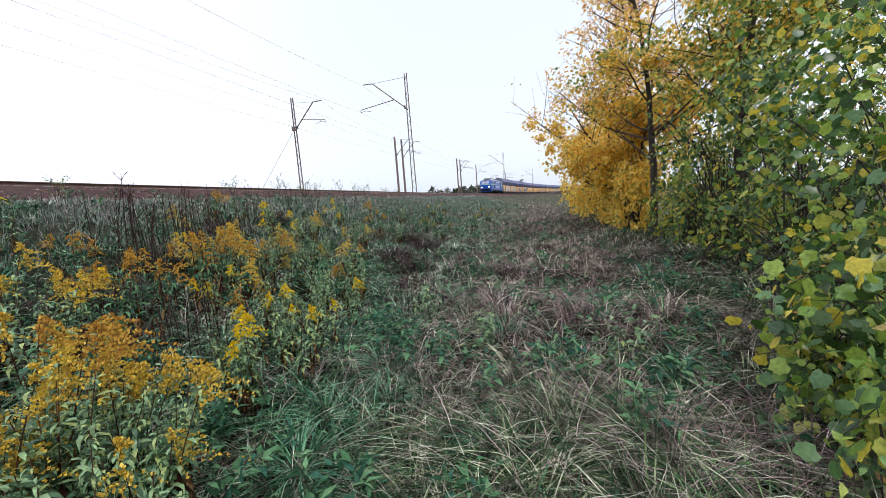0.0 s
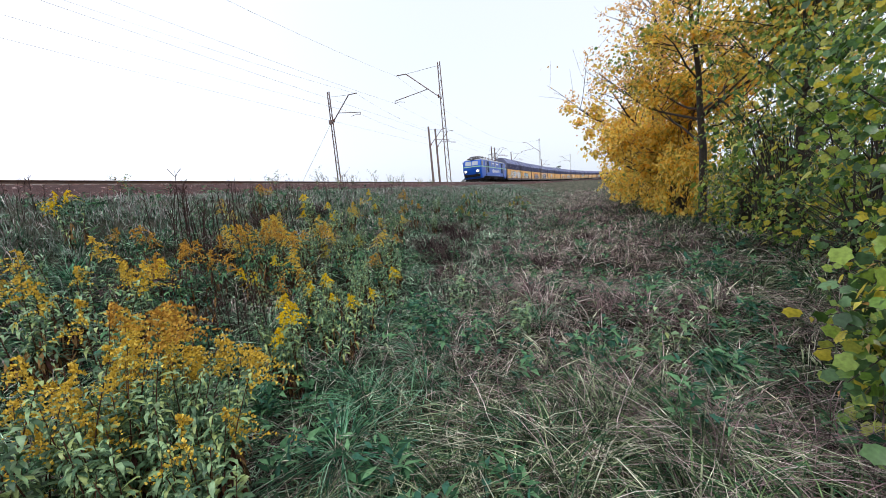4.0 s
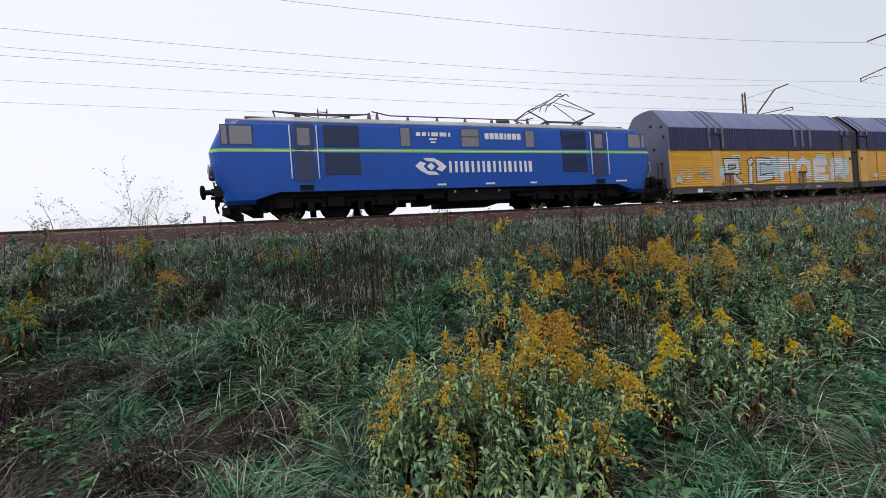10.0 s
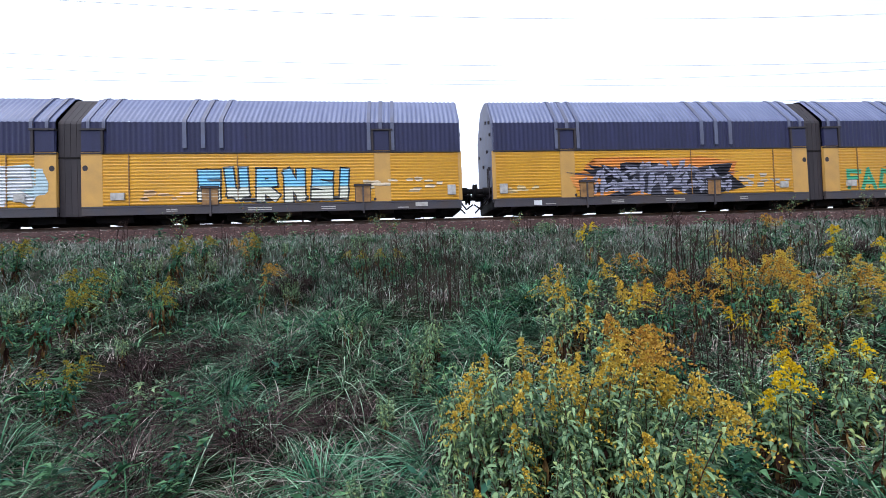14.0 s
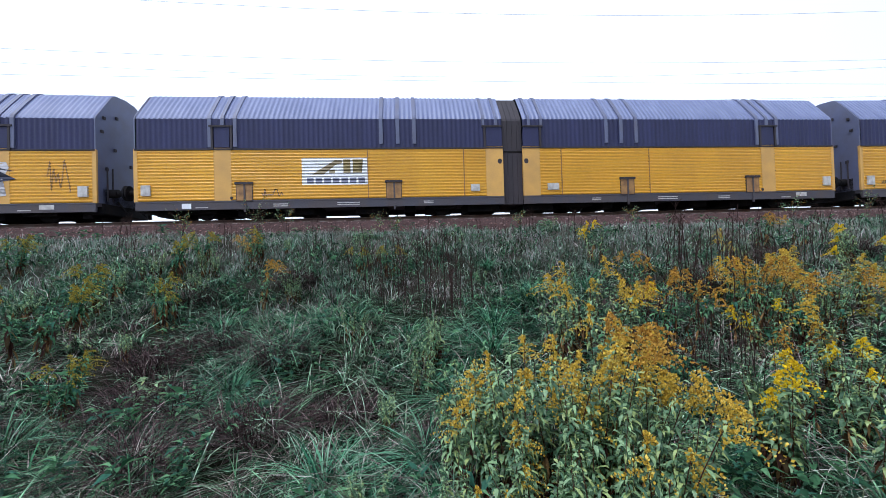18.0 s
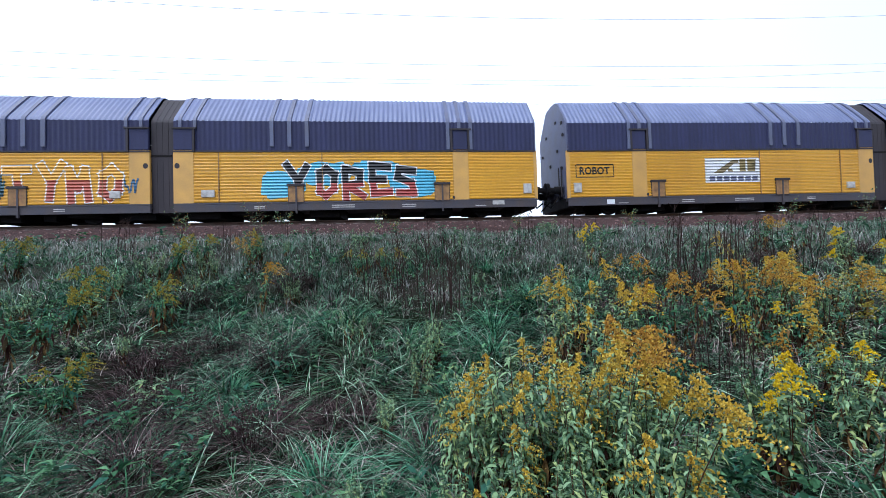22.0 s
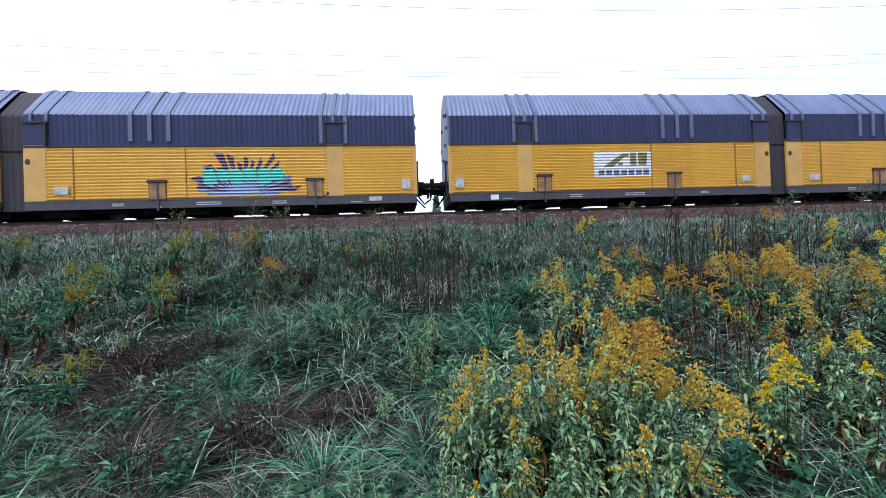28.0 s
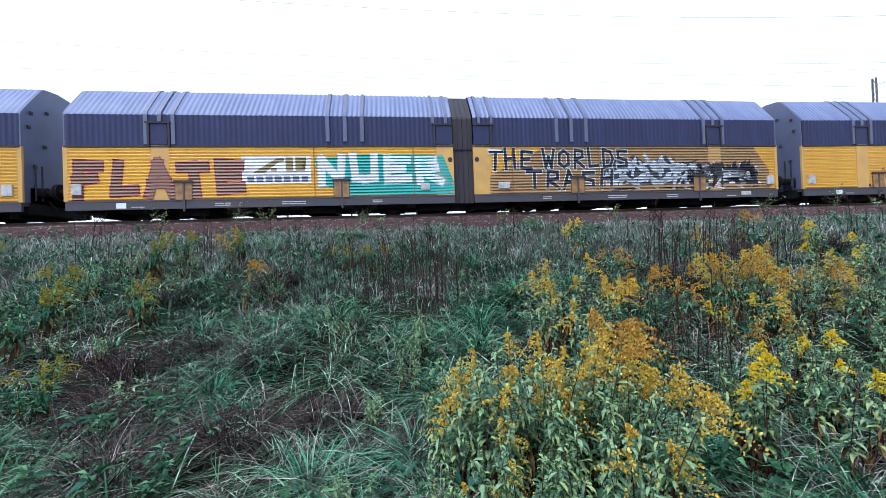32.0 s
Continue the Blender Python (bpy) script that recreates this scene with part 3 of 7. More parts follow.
def locomotive():
    loco = thing("locomotive", "blue electric locomotive with lime stripe and raised rear pantograph", "locomotive")
    body = part("body", loft([(0.86, 8.85, 1.46, 0.6), (1.3, 9.0, 1.47, 0.55), (1.8, 9.1, 1.48, 0.5), (2.28, 9.12, 1.48, 0.5), (2.45, 9.06, 1.48, 0.5), (2.8, 8.9, 1.47, 0.5), (3.15, 8.72, 1.45, 0.52), (3.27, 8.64, 1.42, 0.55)]), BLUE, loco, "glossy blue body shell")
    part("roof", loft([(3.272, 8.62, 1.425, 0.6), (3.4, 8.2, 1.36, 0.7), (3.52, 7.5, 1.2, 0.8), (3.6, 6.9, 0.95, 0.85), (3.65, 6.4, 0.6, 0.55)]), SILVER, loco, "silver-grey arched roof", smooth=True)
    part("stripe", loft([(2.215, 9.128, 1.487, 0.5), (2.335, 9.11, 1.487, 0.5)], cap=False), LIME, loco, "lime green stripe")
    part("stripe", loft([(2.262, 9.131, 1.489, 0.5), (2.284, 9.128, 1.489, 0.5)], cap=False), WHITE, loco)
    for e in (-1, 1):
        bm = bmesh.new()
        rings = []
        for z, x, w in ((0.5, 8.75, 1.3), (0.62, 8.8, 1.44), (0.86, 8.87, 1.46)):
            rings.append([bm.verts.new((e * px, py, z)) for px, py in ((7.0 + (z < 0.8) * 0.75, -w), (x - 0.5, -w), (x - 0.15, -w + 0.15), (x, -w + 0.55), (x, w - 0.55), (x - 0.15, w - 0.15), (x - 0.5, w), (7.0 + (z < 0.8) * 0.75, w))])
        for a, b in zip(rings, rings[1:]):
            for i in range(8):
                j = (i + 1) % 8
                bm.faces.new((a[i], a[j], b[j], b[i]))
        bm.faces.new(rings[0])
        bm.faces.new(rings[-1])
        part("front_apron", bm, BLUE, loco)
        # dark cab roof hood with the top lamp
        bm = bmesh.new()
        add_prism(bm, [(-0.34, 3.3), (0.34, 3.3), (0.32, 3.62), (0.2, 3.76), (-0.2, 3.76), (-0.32, 3.62)], e * 7.6, e * 8.72)
        hood = part("lamp_hood", bm, ROOFDARK, loco)
        bm = bmesh.new()
        add_lathe(bm, [(0.17, 0), (0.17, e * 0.06), (0.14, e * 0.07)], (e * 8.7, 0, 3.52), "X", 20)
        part("top_headlight", bm, SCREEN, hood)
        box("cab_roof", ROOFDARK, loco, min(e * 6.7, e * 8.0), max(e * 6.7, e * 8.0), -0.9, 0.9, 3.45, 3.625, 0.04)
        # windscreens, leaning back
        for y0, y1 in ((-0.98, -0.06), (0.06, 0.98)):
            bm = bmesh.new()
            q = [bm.verts.new((e * px, py, pz)) for px, py, pz in ((9.075, y0, 2.48), (9.075, y1, 2.48), (8.79, y1, 3.1), (8.79, y0, 3.1), (8.9, y0, 2.46), (8.9, y1, 2.46), (8.6, y1, 3.08), (8.6, y0, 3.08))]
            for f in ((0, 1, 2, 3), (4, 7, 6, 5), (0, 4, 5, 1), (2, 6, 7, 3), (1, 5, 6, 2), (0, 3, 7, 4)):
                bm.faces.new([q[i] for i in f])
            part("windscreen", bm, SCREEN, loco, "pale reflecting windscreen")
        for y in (-0.92, 0.92):
            bm = bmesh.new()
            add_lathe(bm, [(0.24, -e * 0.25), (0.25, e * 0.06), (0.22, e * 0.1), (0.19, e * 0.09)], (e * 9.08, y, 1.62), "X", 24)
            hl = part("headlight", bm, ROOFDARK, loco, smooth=True)
            bm = bmesh.new()
            add_lathe(bm, [(0.17, 0), (0.16, e * 0.03), (0.08, e * 0.06)], (e * 9.175, y, 1.62), "X", 20)
            part("lens", bm, LAMP if e < 0 else SCREEN, hl, "lit white lens" if e < 0 else "")
            bm = bmesh.new()
            for z in (1.45, 1.85):
                add_rod(bm, (e * 9.02, y * 1.3, z), (e * 9.12, y * 1.34, z), 0.015)
            add_rod(bm, (e * 9.12, y * 1.34, 1.45), (e * 9.12, y * 1.34, 1.85), 0.018)
            part("handrail", bm, CHROME, loco)
        buffers(loco, e * 8.85, e, 1.0)
        box("buffer_beam", BLACK, loco, min(e * 8.7, e * 9.0), max(e * 8.7, e * 9.0), -1.25, 1.25, 0.78, 1.16, 0.03)
        bm = bmesh.new()
        add_rod(bm, (e * 8.9, 0, 0.95), (e * 9.4, 0, 0.95), 0.06)
        for y in (-0.45, 0.45, -0.3):
            add_rod(bm, (e * 9.0, y, 0.85), (e * 9.18, y, 0.65), 0.025)
            add_rod(bm, (e * 9.18, y, 0.65), (e * 9.12, y, 0.35), 0.025)
        add_plate(bm, [(e * 8.6, 0.2), (e * 8.85, 0.18), (e * 8.8, 0.45), (e * 8.6, 0.45)], -1.1, 1.1)
        part("coupling_gear", bm, BLACK, loco)
        box("lamp_plate", LIME, loco, min(e * 9.0, e * 9.03), max(e * 9.0, e * 9.03), -1.2, -1.05, 1.16, 1.3)
    # what sits on the sides
    for side in (-1, 1):
        def panel(name, mat, x0, x1, z0, z1, proud=0.008, depth=0.05, parent=loco, label=""):
            a, b = side * (1.475 - depth), side * (1.483 + proud)
            return box(name, mat, parent, x0, x1, min(a, b), max(a, b), z0, z1, 0.0, label)
        for c in (-1, 1):
            def xr(a, b):
                return (a, b) if c < 0 else (-b, -a)
            for a, b in ((-8.38, -7.72), (-8.62, -8.46)):
                x0, x1 = xr(a, b)
                w = panel("cab_window", DOORBLUE, x0 - 0.04, x1 + 0.04, 2.44, 3.12, 0.0)
                panel("pane", REFLECTGLASS, x0, x1, 2.48, 3.08, 0.006, parent=w)
            x0, x1 = xr(-6.42, -5.78)
            door = panel("cab_door", DOORBLUE, x0, x1, 1.22, 3.2, 0.004, label="dark blue cab door")
            panel("door_window", SMOKE, x0 + 0.12, x1 - 0.12, 2.45, 3.05, 0.012, parent=door)
            for q in (x0 - 0.12, x1 + 0.12):
                bm = bmesh.new()
                add_rod(bm, (q, side * 1.53, 1.3), (q, side * 1.53, 3.12), 0.024)
                for z in (1.3, 3.12):
                    add_rod(bm, (q, side * 1.45, z), (q, side * 1.53, z), 0.02)
                part("handrail", bm, CHROME, loco, "bright vertical handrail")
            panel("step", BLACK, x0 + 0.1, x1 - 0.1, 0.9, 1.08, 0.01)
            x0, x1 = xr(-5.45, -4.22)
            for z0, z1 in ((2.4, 3.18), (1.42, 2.19)):
                g = panel("ventilation_grille", GRILLE, x0, x1, z0, z1, 0.003, label="dark slatted ventilation grille")
                bm = bmesh.new()
                n = 24
                for k in range(n):
                    xx = x0 + (k + 0.5) * (x1 - x0) / n
                    add_box(bm, xx - 0.012, xx + 0.012, min(side * 1.486, side * 1.496), max(side * 1.486, side * 1.496), z0 + 0.02, z1 - 0.02)
                part("slats", bm, GRILLE, g)
        for x0, x1, n in ((-2.69, -2.35, 1), (-0.29, 0.44, 2), (2.52, 2.9, 1)):
            w = panel("side_window", DOORBLUE, x0 - 0.03, x1 + 0.03, 2.43, 3.17, 0.0)
            if n == 1:
                panel("pane", SMOKE, x0, x1, 2.46, 3.14, 0.005, parent=w)
            else:
                panel("pane", SMOKE, x0, x1, 2.46, 2.82, 0.005, parent=w)
                panel("pane", SMOKE, x0, x1, 2.86, 3.14, 0.005, parent=w)
        # numbers as plain bars, brand as plain shapes
        def bars(x, z, h, widths, gap):
            bm = bmesh.new()
            for w in widths:
                if w > 0:
                    add_box(bm, x, x + w, min(side * 1.48, side * 1.488), max(side * 1.48, side * 1.488), z, z + h)
                x += abs(w) + gap
            return part("lettering_bar", bm, WHITE, loco)
        bars(-2.1, 2.84, 0.15, (0.16, 0.16, 0.07, 0.26, 0.27, 0.09), 0.07)
        bars(-1.6, 2.7, 0.06, (0.3,), 0.05)
        bars(-1.55, 2.58, 0.06, (0.2,), 0.05)
        bars(0.7, 2.76, 0.24, (0.17, 0.17, 0.17, 0.17, 0.09, 0.17, 0.17, 0.17), 0.045)
        for k in range(8):
            bx = -0.88 + 0.465 * k
            bm = bmesh.new()
            for q0, q1, z0, z1 in ((0, 0.1, 0, 0.44), (0.24 - 0.04 * (k % 2), 0.34, 0.0, 0.44)):
                add_box(bm, bx + q0, bx + q1, min(side * 1.48, side * 1.488), max(side * 1.48, side * 1.488), 1.45 + z0, 1.45 + z1)
            part("brand_block", bm, WHITE, loco)
        for x0, x1 in ((-1.4, -1.05), (0.6, 1.0), (2.6, 2.9), (6.9, 7.5)):
            bars(x0, 0.96, 0.07, (x1 - x0,), 0)
        for flip in (-1, 1):
            bm = bmesh.new()
            pts = [(-1.6 + flip * px, 1.69 + flip * pz) for px, pz in ((-0.62, 0.02), (-0.42, 0.2), (-0.2, 0.12), (-0.3, 0.0), (-0.14, -0.18), (0.16, -0.2), (0.3, -0.32), (-0.12, -0.32), (-0.42, -0.16))]
            add_plate(bm, pts, side * 1.48, side * 1.489)
            part("emblem", bm, WHITE, loco, "white eye-shaped emblem half")
        bm = bmesh.new()
        add_plate(bm, [(-1.6 + 0.16 * math.cos(k * math.pi / 2), 1.69 + 0.15 * math.sin(k * math.pi / 2)) for k in range(4)], side * 1.48, side * 1.4885)
        part("emblem", bm, WHITE, loco)
        bm = bmesh.new()
        add_rod(bm, (-6.6, side * 1.38, 3.31), (6.6, side * 1.38, 3.31), 0.03)
        part("gutter", bm, SILVER, loco)
    # running gear
    for c in (-1, 1):
        for k in (-1, 0, 1):
            wheel(loco, c * 5.15 + k * 1.75, 0.625)
        for y in (-1.05, 1.05):
            bm = bmesh.new()
            add_box(bm, c * 5.15 - 3.0, c * 5.15 + 3.0, y - 0.07, y + 0.07, 0.5, 0.88, 0.02)
            for k in (-1, 0, 1):
                xx = c * 5.15 + k * 1.75
                add_box(bm, xx - 0.3, xx + 0.3, y - 0.15, y + 0.15, 0.34, 0.86, 0.03)
                for d in (-0.42, 0.42):
                    add_lathe(bm, [(0.1, -0.16), (0.1, 0.16)], (xx + d, y, 0.5), "Z", 10)
            for d in (-0.87, 0.87):
                add_box(bm, c * 5.15 + d - 0.12, c * 5.15 + d + 0.12, y - 0.1, y + 0.1, 0.22, 0.66, 0.02)
            part("bogie_frame", bm, BLACK, loco)
        box("sandbox", BLACK, loco, c * 8.1 - 0.2, c * 8.1 + 0.2, -1.2, 1.2, 0.3, 0.75, 0.03)
    box("underframe", BLACK, loco, -8.4, 8.4, -1.25, 1.25, 0.7, 0.9)
    tank = box("equipment_box", BLACK, loco, -0.95, 1.75, -1.3, 1.3, 0.36, 0.87, 0.04)
    box("equipment_box", BLACK, loco, -1.9, -1.1, -1.25, 1.25, 0.5, 0.87, 0.03)
    for q in (-0.7, 0.2, 1.2):
        box("warning_plate", PLATE, tank, q, q + 0.09, -1.312, -1.3, 0.7, 0.79)
    # roof gear
    for x, h in ((-5.4, 0), (5.0, 1)):
        pan = new("pantograph")
        pan.parent = loco
        tagged(pan, "raised pantograph" if h else "folded pantograph")
        bm = bmesh.new()
        for y in (-0.7, 0.7):
            add_box(bm, x - 1.0, x + 1.0, y - 0.04, y + 0.04, 3.78, 3.85)
        for q in (-0.95, 0.95):
            add_box(bm, x + q - 0.04, x + q + 0.04, -0.75, 0.75, 3.78, 3.86)
        part("base_frame", bm, ROOFDARK, pan)
        for q in (-0.85, 0.85):
            for y in (-0.65, 0.65):
                bm = bmesh.new()
                add_lathe(bm, [(0.06, 0), (0.1, 0.03), (0.06, 0.06), (0.1, 0.09), (0.06, 0.12), (0.1, 0.15), (0.06, 0.22)], (x + q, y, 3.56), "Z", 12)
                part("insulator", bm, COPPER, pan)
        bm = bmesh.new()
        knee, top = (1.75, 4.3) if h else (1.7, 3.92)
        ztop = 5.1 if h else 4.02
        for y in (-0.62, 0.62):
            for s in (-1, 1):
                add_rod(bm, (x + s * 0.6, y * 0.75, 3.86), (x + s * knee, y, top), 0.03)
                add_rod(bm, (x + s * knee, y, top), (x + s * 0.22 * h, y * 0.55, ztop - 0.06), 0.02)
        for s in (-1, 1):
            add_rod(bm, (x + s * knee, -0.62, top), (x + s * knee, 0.62, top), 0.025)
            add_rod(bm, (x + s * knee, -0.62, top), (x, 0.0, ztop - 0.1), 0.014)
        part("arm", bm, ROOFDARK, pan)
        bm = bmesh.new()
        for s in (-0.16, 0.16):
            pts = [(-0.95, -0.2), (-0.8, -0.03), (-0.6, 0.0), (0.6, 0.0), (0.8, -0.03), (0.95, -0.2)]
            for a, b in zip(pts, pts[1:]):
                add_rod(bm, (x + s, a[0], ztop + a[1]), (x + s, b[0], ztop + b[1]), 0.022)
        for y in (-0.5, 0.5):
            add_rod(bm, (x - 0.2, y, ztop - 0.03), (x + 0.2, y, ztop - 0.03), 0.018)
        part("contact_strip", bm, ROOFDARK, pan)
    bm = bmesh.new()
    pts = [(-3.6, 3.98), (-2.9, 3.84), (3.0, 3.84), (3.4, 3.95)]
    for a, b in zip(pts, pts[1:]):
        add_rod(bm, (a[0], -0.75, a[1]), (b[0], -0.75, b[1]), 0.025)
    part("roof_cable", bm, ROOFDARK, loco)
    for q in (-3.7, -3.4, -2.2, -1.0, 0.2, 1.4, 2.6, 3.1):
        bm = bmesh.new()
        tall = 0.24 if q < -3 or q > 3 else 0.14
        add_lathe(bm, [(0.04, 0), (0.07, 0.05), (0.04, 0.08), (0.07, 0.11), (0.04, tall + 0.1)], (q, -0.75, 3.58), "Z", 10)
        part("insulator", bm, COPPER, loco)
    box("roof_duct", ROOFDARK, loco, -0.6, 2.6, -0.5, 0.5, 3.6, 3.74, 0.04)
    bm = bmesh.new()
    add_lathe(bm, [(0.08, -0.3), (0.1, 0.25), (0.04, 0.32)], (2.1, -0.4, 3.86), "X", 12)
    part("arrester", bm, ROOFDARK, loco)
    return loco


train.append((locomotive(), -10.15))

# ---- the car-carrying wagons: two closed bodies joined by a bellows ----
SEC, HW = 12.9, 1.44
LAPS, LAP0, LAP1 = 16, 0.62, 2.18


def lap_depth(z):
    """How far the ribbed side stands out at the height z."""
    if z <= LAP0 or z >= LAP1:
        return 0.0
    f = ((z - LAP0) * LAPS / (LAP1 - LAP0)) % 1.0
    if f < 1e-3 or f > 0.999:
        return 0.0
    return 0.05 * (f / 0.3 if f < 0.3 else (1 - (f - 0.3) / 0.7 * 0.8))


def side_profile():
    pts = []
    for k in range(LAPS):
        z = LAP0 + k * (LAP1 - LAP0) / LAPS
        h = (LAP1 - LAP0) / LAPS
        pts += [(0.0, z), (0.05, z + 0.3 * h), (0.01, z + 0.995 * h)]
    return pts + [(0.0, LAP1)]


ROOFLINE = [(1.46, 2.2), (1.46, 2.6), (1.46, 3.0), (1.46, 3.26), (1.42, 3.36), (1.05, 3.85), (0.66, 4.34), (0.5, 4.42), (0.0, 4.47)]
FULL_ROOF = [(-y, z) for y, z in ROOFLINE] + [(y, z) for y, z in ROOFLINE[-2::-1]]


def ribbed_panel(name, x0, x1, side):
    prof = side_profile()
    vs, fs = [], []
    for x in (x0, x1):
        for d, z in prof:
            vs.append((x, side * (HW + d), z))
    n = len(prof)
    fs = [(i, i + 1, n + i + 1, n + i) if side < 0 else (i, n + i, n + i + 1, i + 1) for i in range(n - 1)]
    return grid_mesh(name, vs, fs, YELLOW)


def ribbed_sheet(name, x0, x1, prof, deep, mat):
    """Sheet with ribs across the wagon, along a part of its outline."""
    xs, ds = [], []
    pitch = 0.17
    n = int((x1 - x0) / pitch)
    for k in range(n):
        b = x0 + k * (x1 - x0) / n
        for f, d in ((0.0, 0.0), (0.42, 0.0), (0.52, deep), (0.9, deep)):
            xs.append(b + f * (x1 - x0) / n)
            ds.append(d)
    xs.append(x1)
    ds.append(0.0)
    prof = np.array(prof)
    nrm = np.gradient(prof, axis=0)
    nrm = np.stack([-nrm[:, 1], nrm[:, 0]], 1)
    nrm /= np.linalg.norm(nrm, axis=1)[:, None]
    vs = []
    for x, d in zip(xs, ds):
        p = prof + nrm * d
        vs += [(x, y, z) for y, z in p]
    k = len(prof)
    fs = [(i * k + j, (i + 1) * k + j, (i + 1) * k + j + 1, i * k + j + 1) for i in range(len(xs) - 1) for j in range(k - 1)]
    return grid_mesh(name, vs, fs, mat)


def roof_band(x0, x1, thick=0.05, low=2.35):
    prof = [(y, max(z, low)) for y, z in FULL_ROOF]
    vs, fs = [], []
    outer = []
    for i, (y, z) in enumerate(prof):
        ny, nz = (1 if y > 0 else -1, 0) if abs(y) > 1.44 else (y * 0.75, 1 - abs(y) * 0.42)
        L = math.hypot(ny, nz)
        outer.append((y + thick * ny / L, z + thick * nz / L))
    bm = bmesh.new()
    a = [[bm.verts.new((x, y, z)) for y, z in line] for x in (x0, x1) for line in (prof, outer)]
    n = len(prof)
    for i in range(n - 1):
        for p, q in ((a[1], a[3]), (a[0], a[1]), (a[3], a[2])):
            bm.faces.new((p[i], p[i + 1], q[i + 1], q[i]))
    for i in (0, n - 1):
        bm.faces.new((a[0][i], a[1][i], a[3][i], a[2][i]))
    return bm


def wagon_section(wagon, flip):
    """One body: its outer end at x = 0 and the joint at x = SEC, mirrored for the second."""
    body = new("wagon_body")
    body.parent = wagon
    tagged(body, "yellow ribbed lower side and slate-grey ribbed upper side and roof")

    def X(a, b):
        o = -UNIT / 2 + 0.6
        return (o + a, o + b) if not flip else (-o - b, -o - a)
    x0, x1 = X(0.04, SEC)
    # roof slope and upright wall get the skylit and the shaded tone
    part("roof", ribbed_sheet("roof", *X(0.06, SEC - 0.02), FULL_ROOF[3:-3], 0.02, GREY_SKYLIT), None, body, "weathered blue-grey ribbed roof")
    part("upper_wall", ribbed_sheet("upper_wall", *X(0.06, SEC - 0.02), FULL_ROOF[:4], 0.014, GREY_SHADED), None, body, "dark slate ribbed upper wall")
    part("upper_wall", ribbed_sheet("upper_wall", *X(0.06, SEC - 0.02), FULL_ROOF[-4:], 0.014, GREY_SHADED), None, body)
    for s in (-1, 1):
        for a, b in ((0.12, 2.62), (3.2, 12.24)):
            part("side_panel", ribbed_panel("side_panel", *X(a, b), s), None, body)
        for a, b in ((2.62, 3.2), (12.24, SEC)):
            p = box("post", POSTYELLOW, body, *X(a, b), min(s * 1.38, s * 1.48), max(s * 1.38, s * 1.48), 0.6, 2.24, 0.012, "plain yellow post")
            c = box("post_cap", GREY_SHADED, p, *X(a + 0.03, b - 0.03), min(s * 1.4, s * 1.5), max(s * 1.4, s * 1.5), 2.24, 2.98, 0.01)
            box("bracket", BELLOWS, p, *X(a - 0.12, b + 0.08 if b < 12.5 else b), min(s * 1.4, s * 1.54), max(s * 1.4, s * 1.54), 2.96, 3.02)
            for q in ((a - 0.06,) if b > 12.5 else (a - 0.06, b)):
                box("latch_rod", BELLOWS, p, *X(q, q + 0.07), min(s * 1.42, s * 1.53), max(s * 1.42, s * 1.53), 2.18, 2.98)
            if b < 12.5:
                bm = bmesh.new()
                add_lathe(bm, [(0.05, s * 1.46), (0.05, s * 1.49)], ((X(b - 0.1, b)[0 if flip else 1]), 0, 0.68), "Y", 10)
                part("bolt", bm, BELLOWS, p)
        for a in (3.35, 8.55):
            p = box("step_pocket", BELLOWS, body, *X(a, a + 0.56), min(s * 1.4, s * 1.492), max(s * 1.4, s * 1.492), 0.56, 1.16)
            box("pocket_back", POCKET, p, *X(a + 0.02, a + 0.54), min(s * 1.4, s * 1.497), max(s * 1.4, s * 1.497), 0.6, 1.1)
            box("pocket_lid", BELLOWS, p, *X(a - 0.03, a + 0.59), min(s * 1.44, s * 1.53), max(s * 1.44, s * 1.53), 1.1, 1.17)
            bm = bmesh.new()
            xa = X(a + 0.26, a + 0.3)
            add_box(bm, xa[0], xa[1] + 0.02, min(s * 1.46, s * 1.515), max(s * 1.46, s * 1.515), 0.2, 1.1)
            part("step_bar", bm, SILL, p)
        box("seam", POCKET, body, *X(7.9, 7.925), min(s * 1.44, s * 1.493), max(s * 1.44, s * 1.493), 0.62, 2.15)
        box("seam", POCKET, body, *X(11.4, 11.43), min(s * 1.44, s * 1.493), max(s * 1.44, s * 1.493), 0.62, 2.15)
        box("document_box", PLATE, body, *X(0.25, 0.55), min(s * 1.43, s * 1.53), max(s * 1.43, s * 1.53), 0.78, 1.1, 0.01, "pale document box")
        box("document_box", PLATE, body, *X(11.65, 11.98) if not flip else X(11.55, 11.98), min(s * 1.43, s * 1.53), max(s * 1.43, s * 1.53), 0.78, 1.0, 0.01)
        box("edge_rail", BELLOWS, body, x0, x1, min(s * 1.42, s * 1.497), max(s * 1.42, s * 1.497), 2.165, 2.215)
        if not flip:
            box("warning_plate", WHITE, body, *X(1.55, 1.85), min(s * 1.4, s * 1.486), max(s * 1.4, s * 1.486), 0.34, 0.52)
        else:
            box("warning_plate", PLATE, body, *X(1.3, 1.75), min(s * 1.4, s * 1.484), max(s * 1.4, s * 1.484), 0.4, 0.55)
        for a, w, z in ((4.6, 0.5, 0.44), (4.6, 0.5, 0.37), (6.8, 0.8, 0.45), (6.8, 0.8, 0.38), (9.9, 0.35, 0.45), (9.9, 0.35, 0.39), (2.0, 0.4, 0.36)):
            box("data_bar", PLATE, body, *X(a, a + w), min(s * 1.46, s * 1.48), max(s * 1.46, s * 1.48), z, z + 0.03)
    # sill: a channel section, both sides joined by the floor
    bm = bmesh.new()
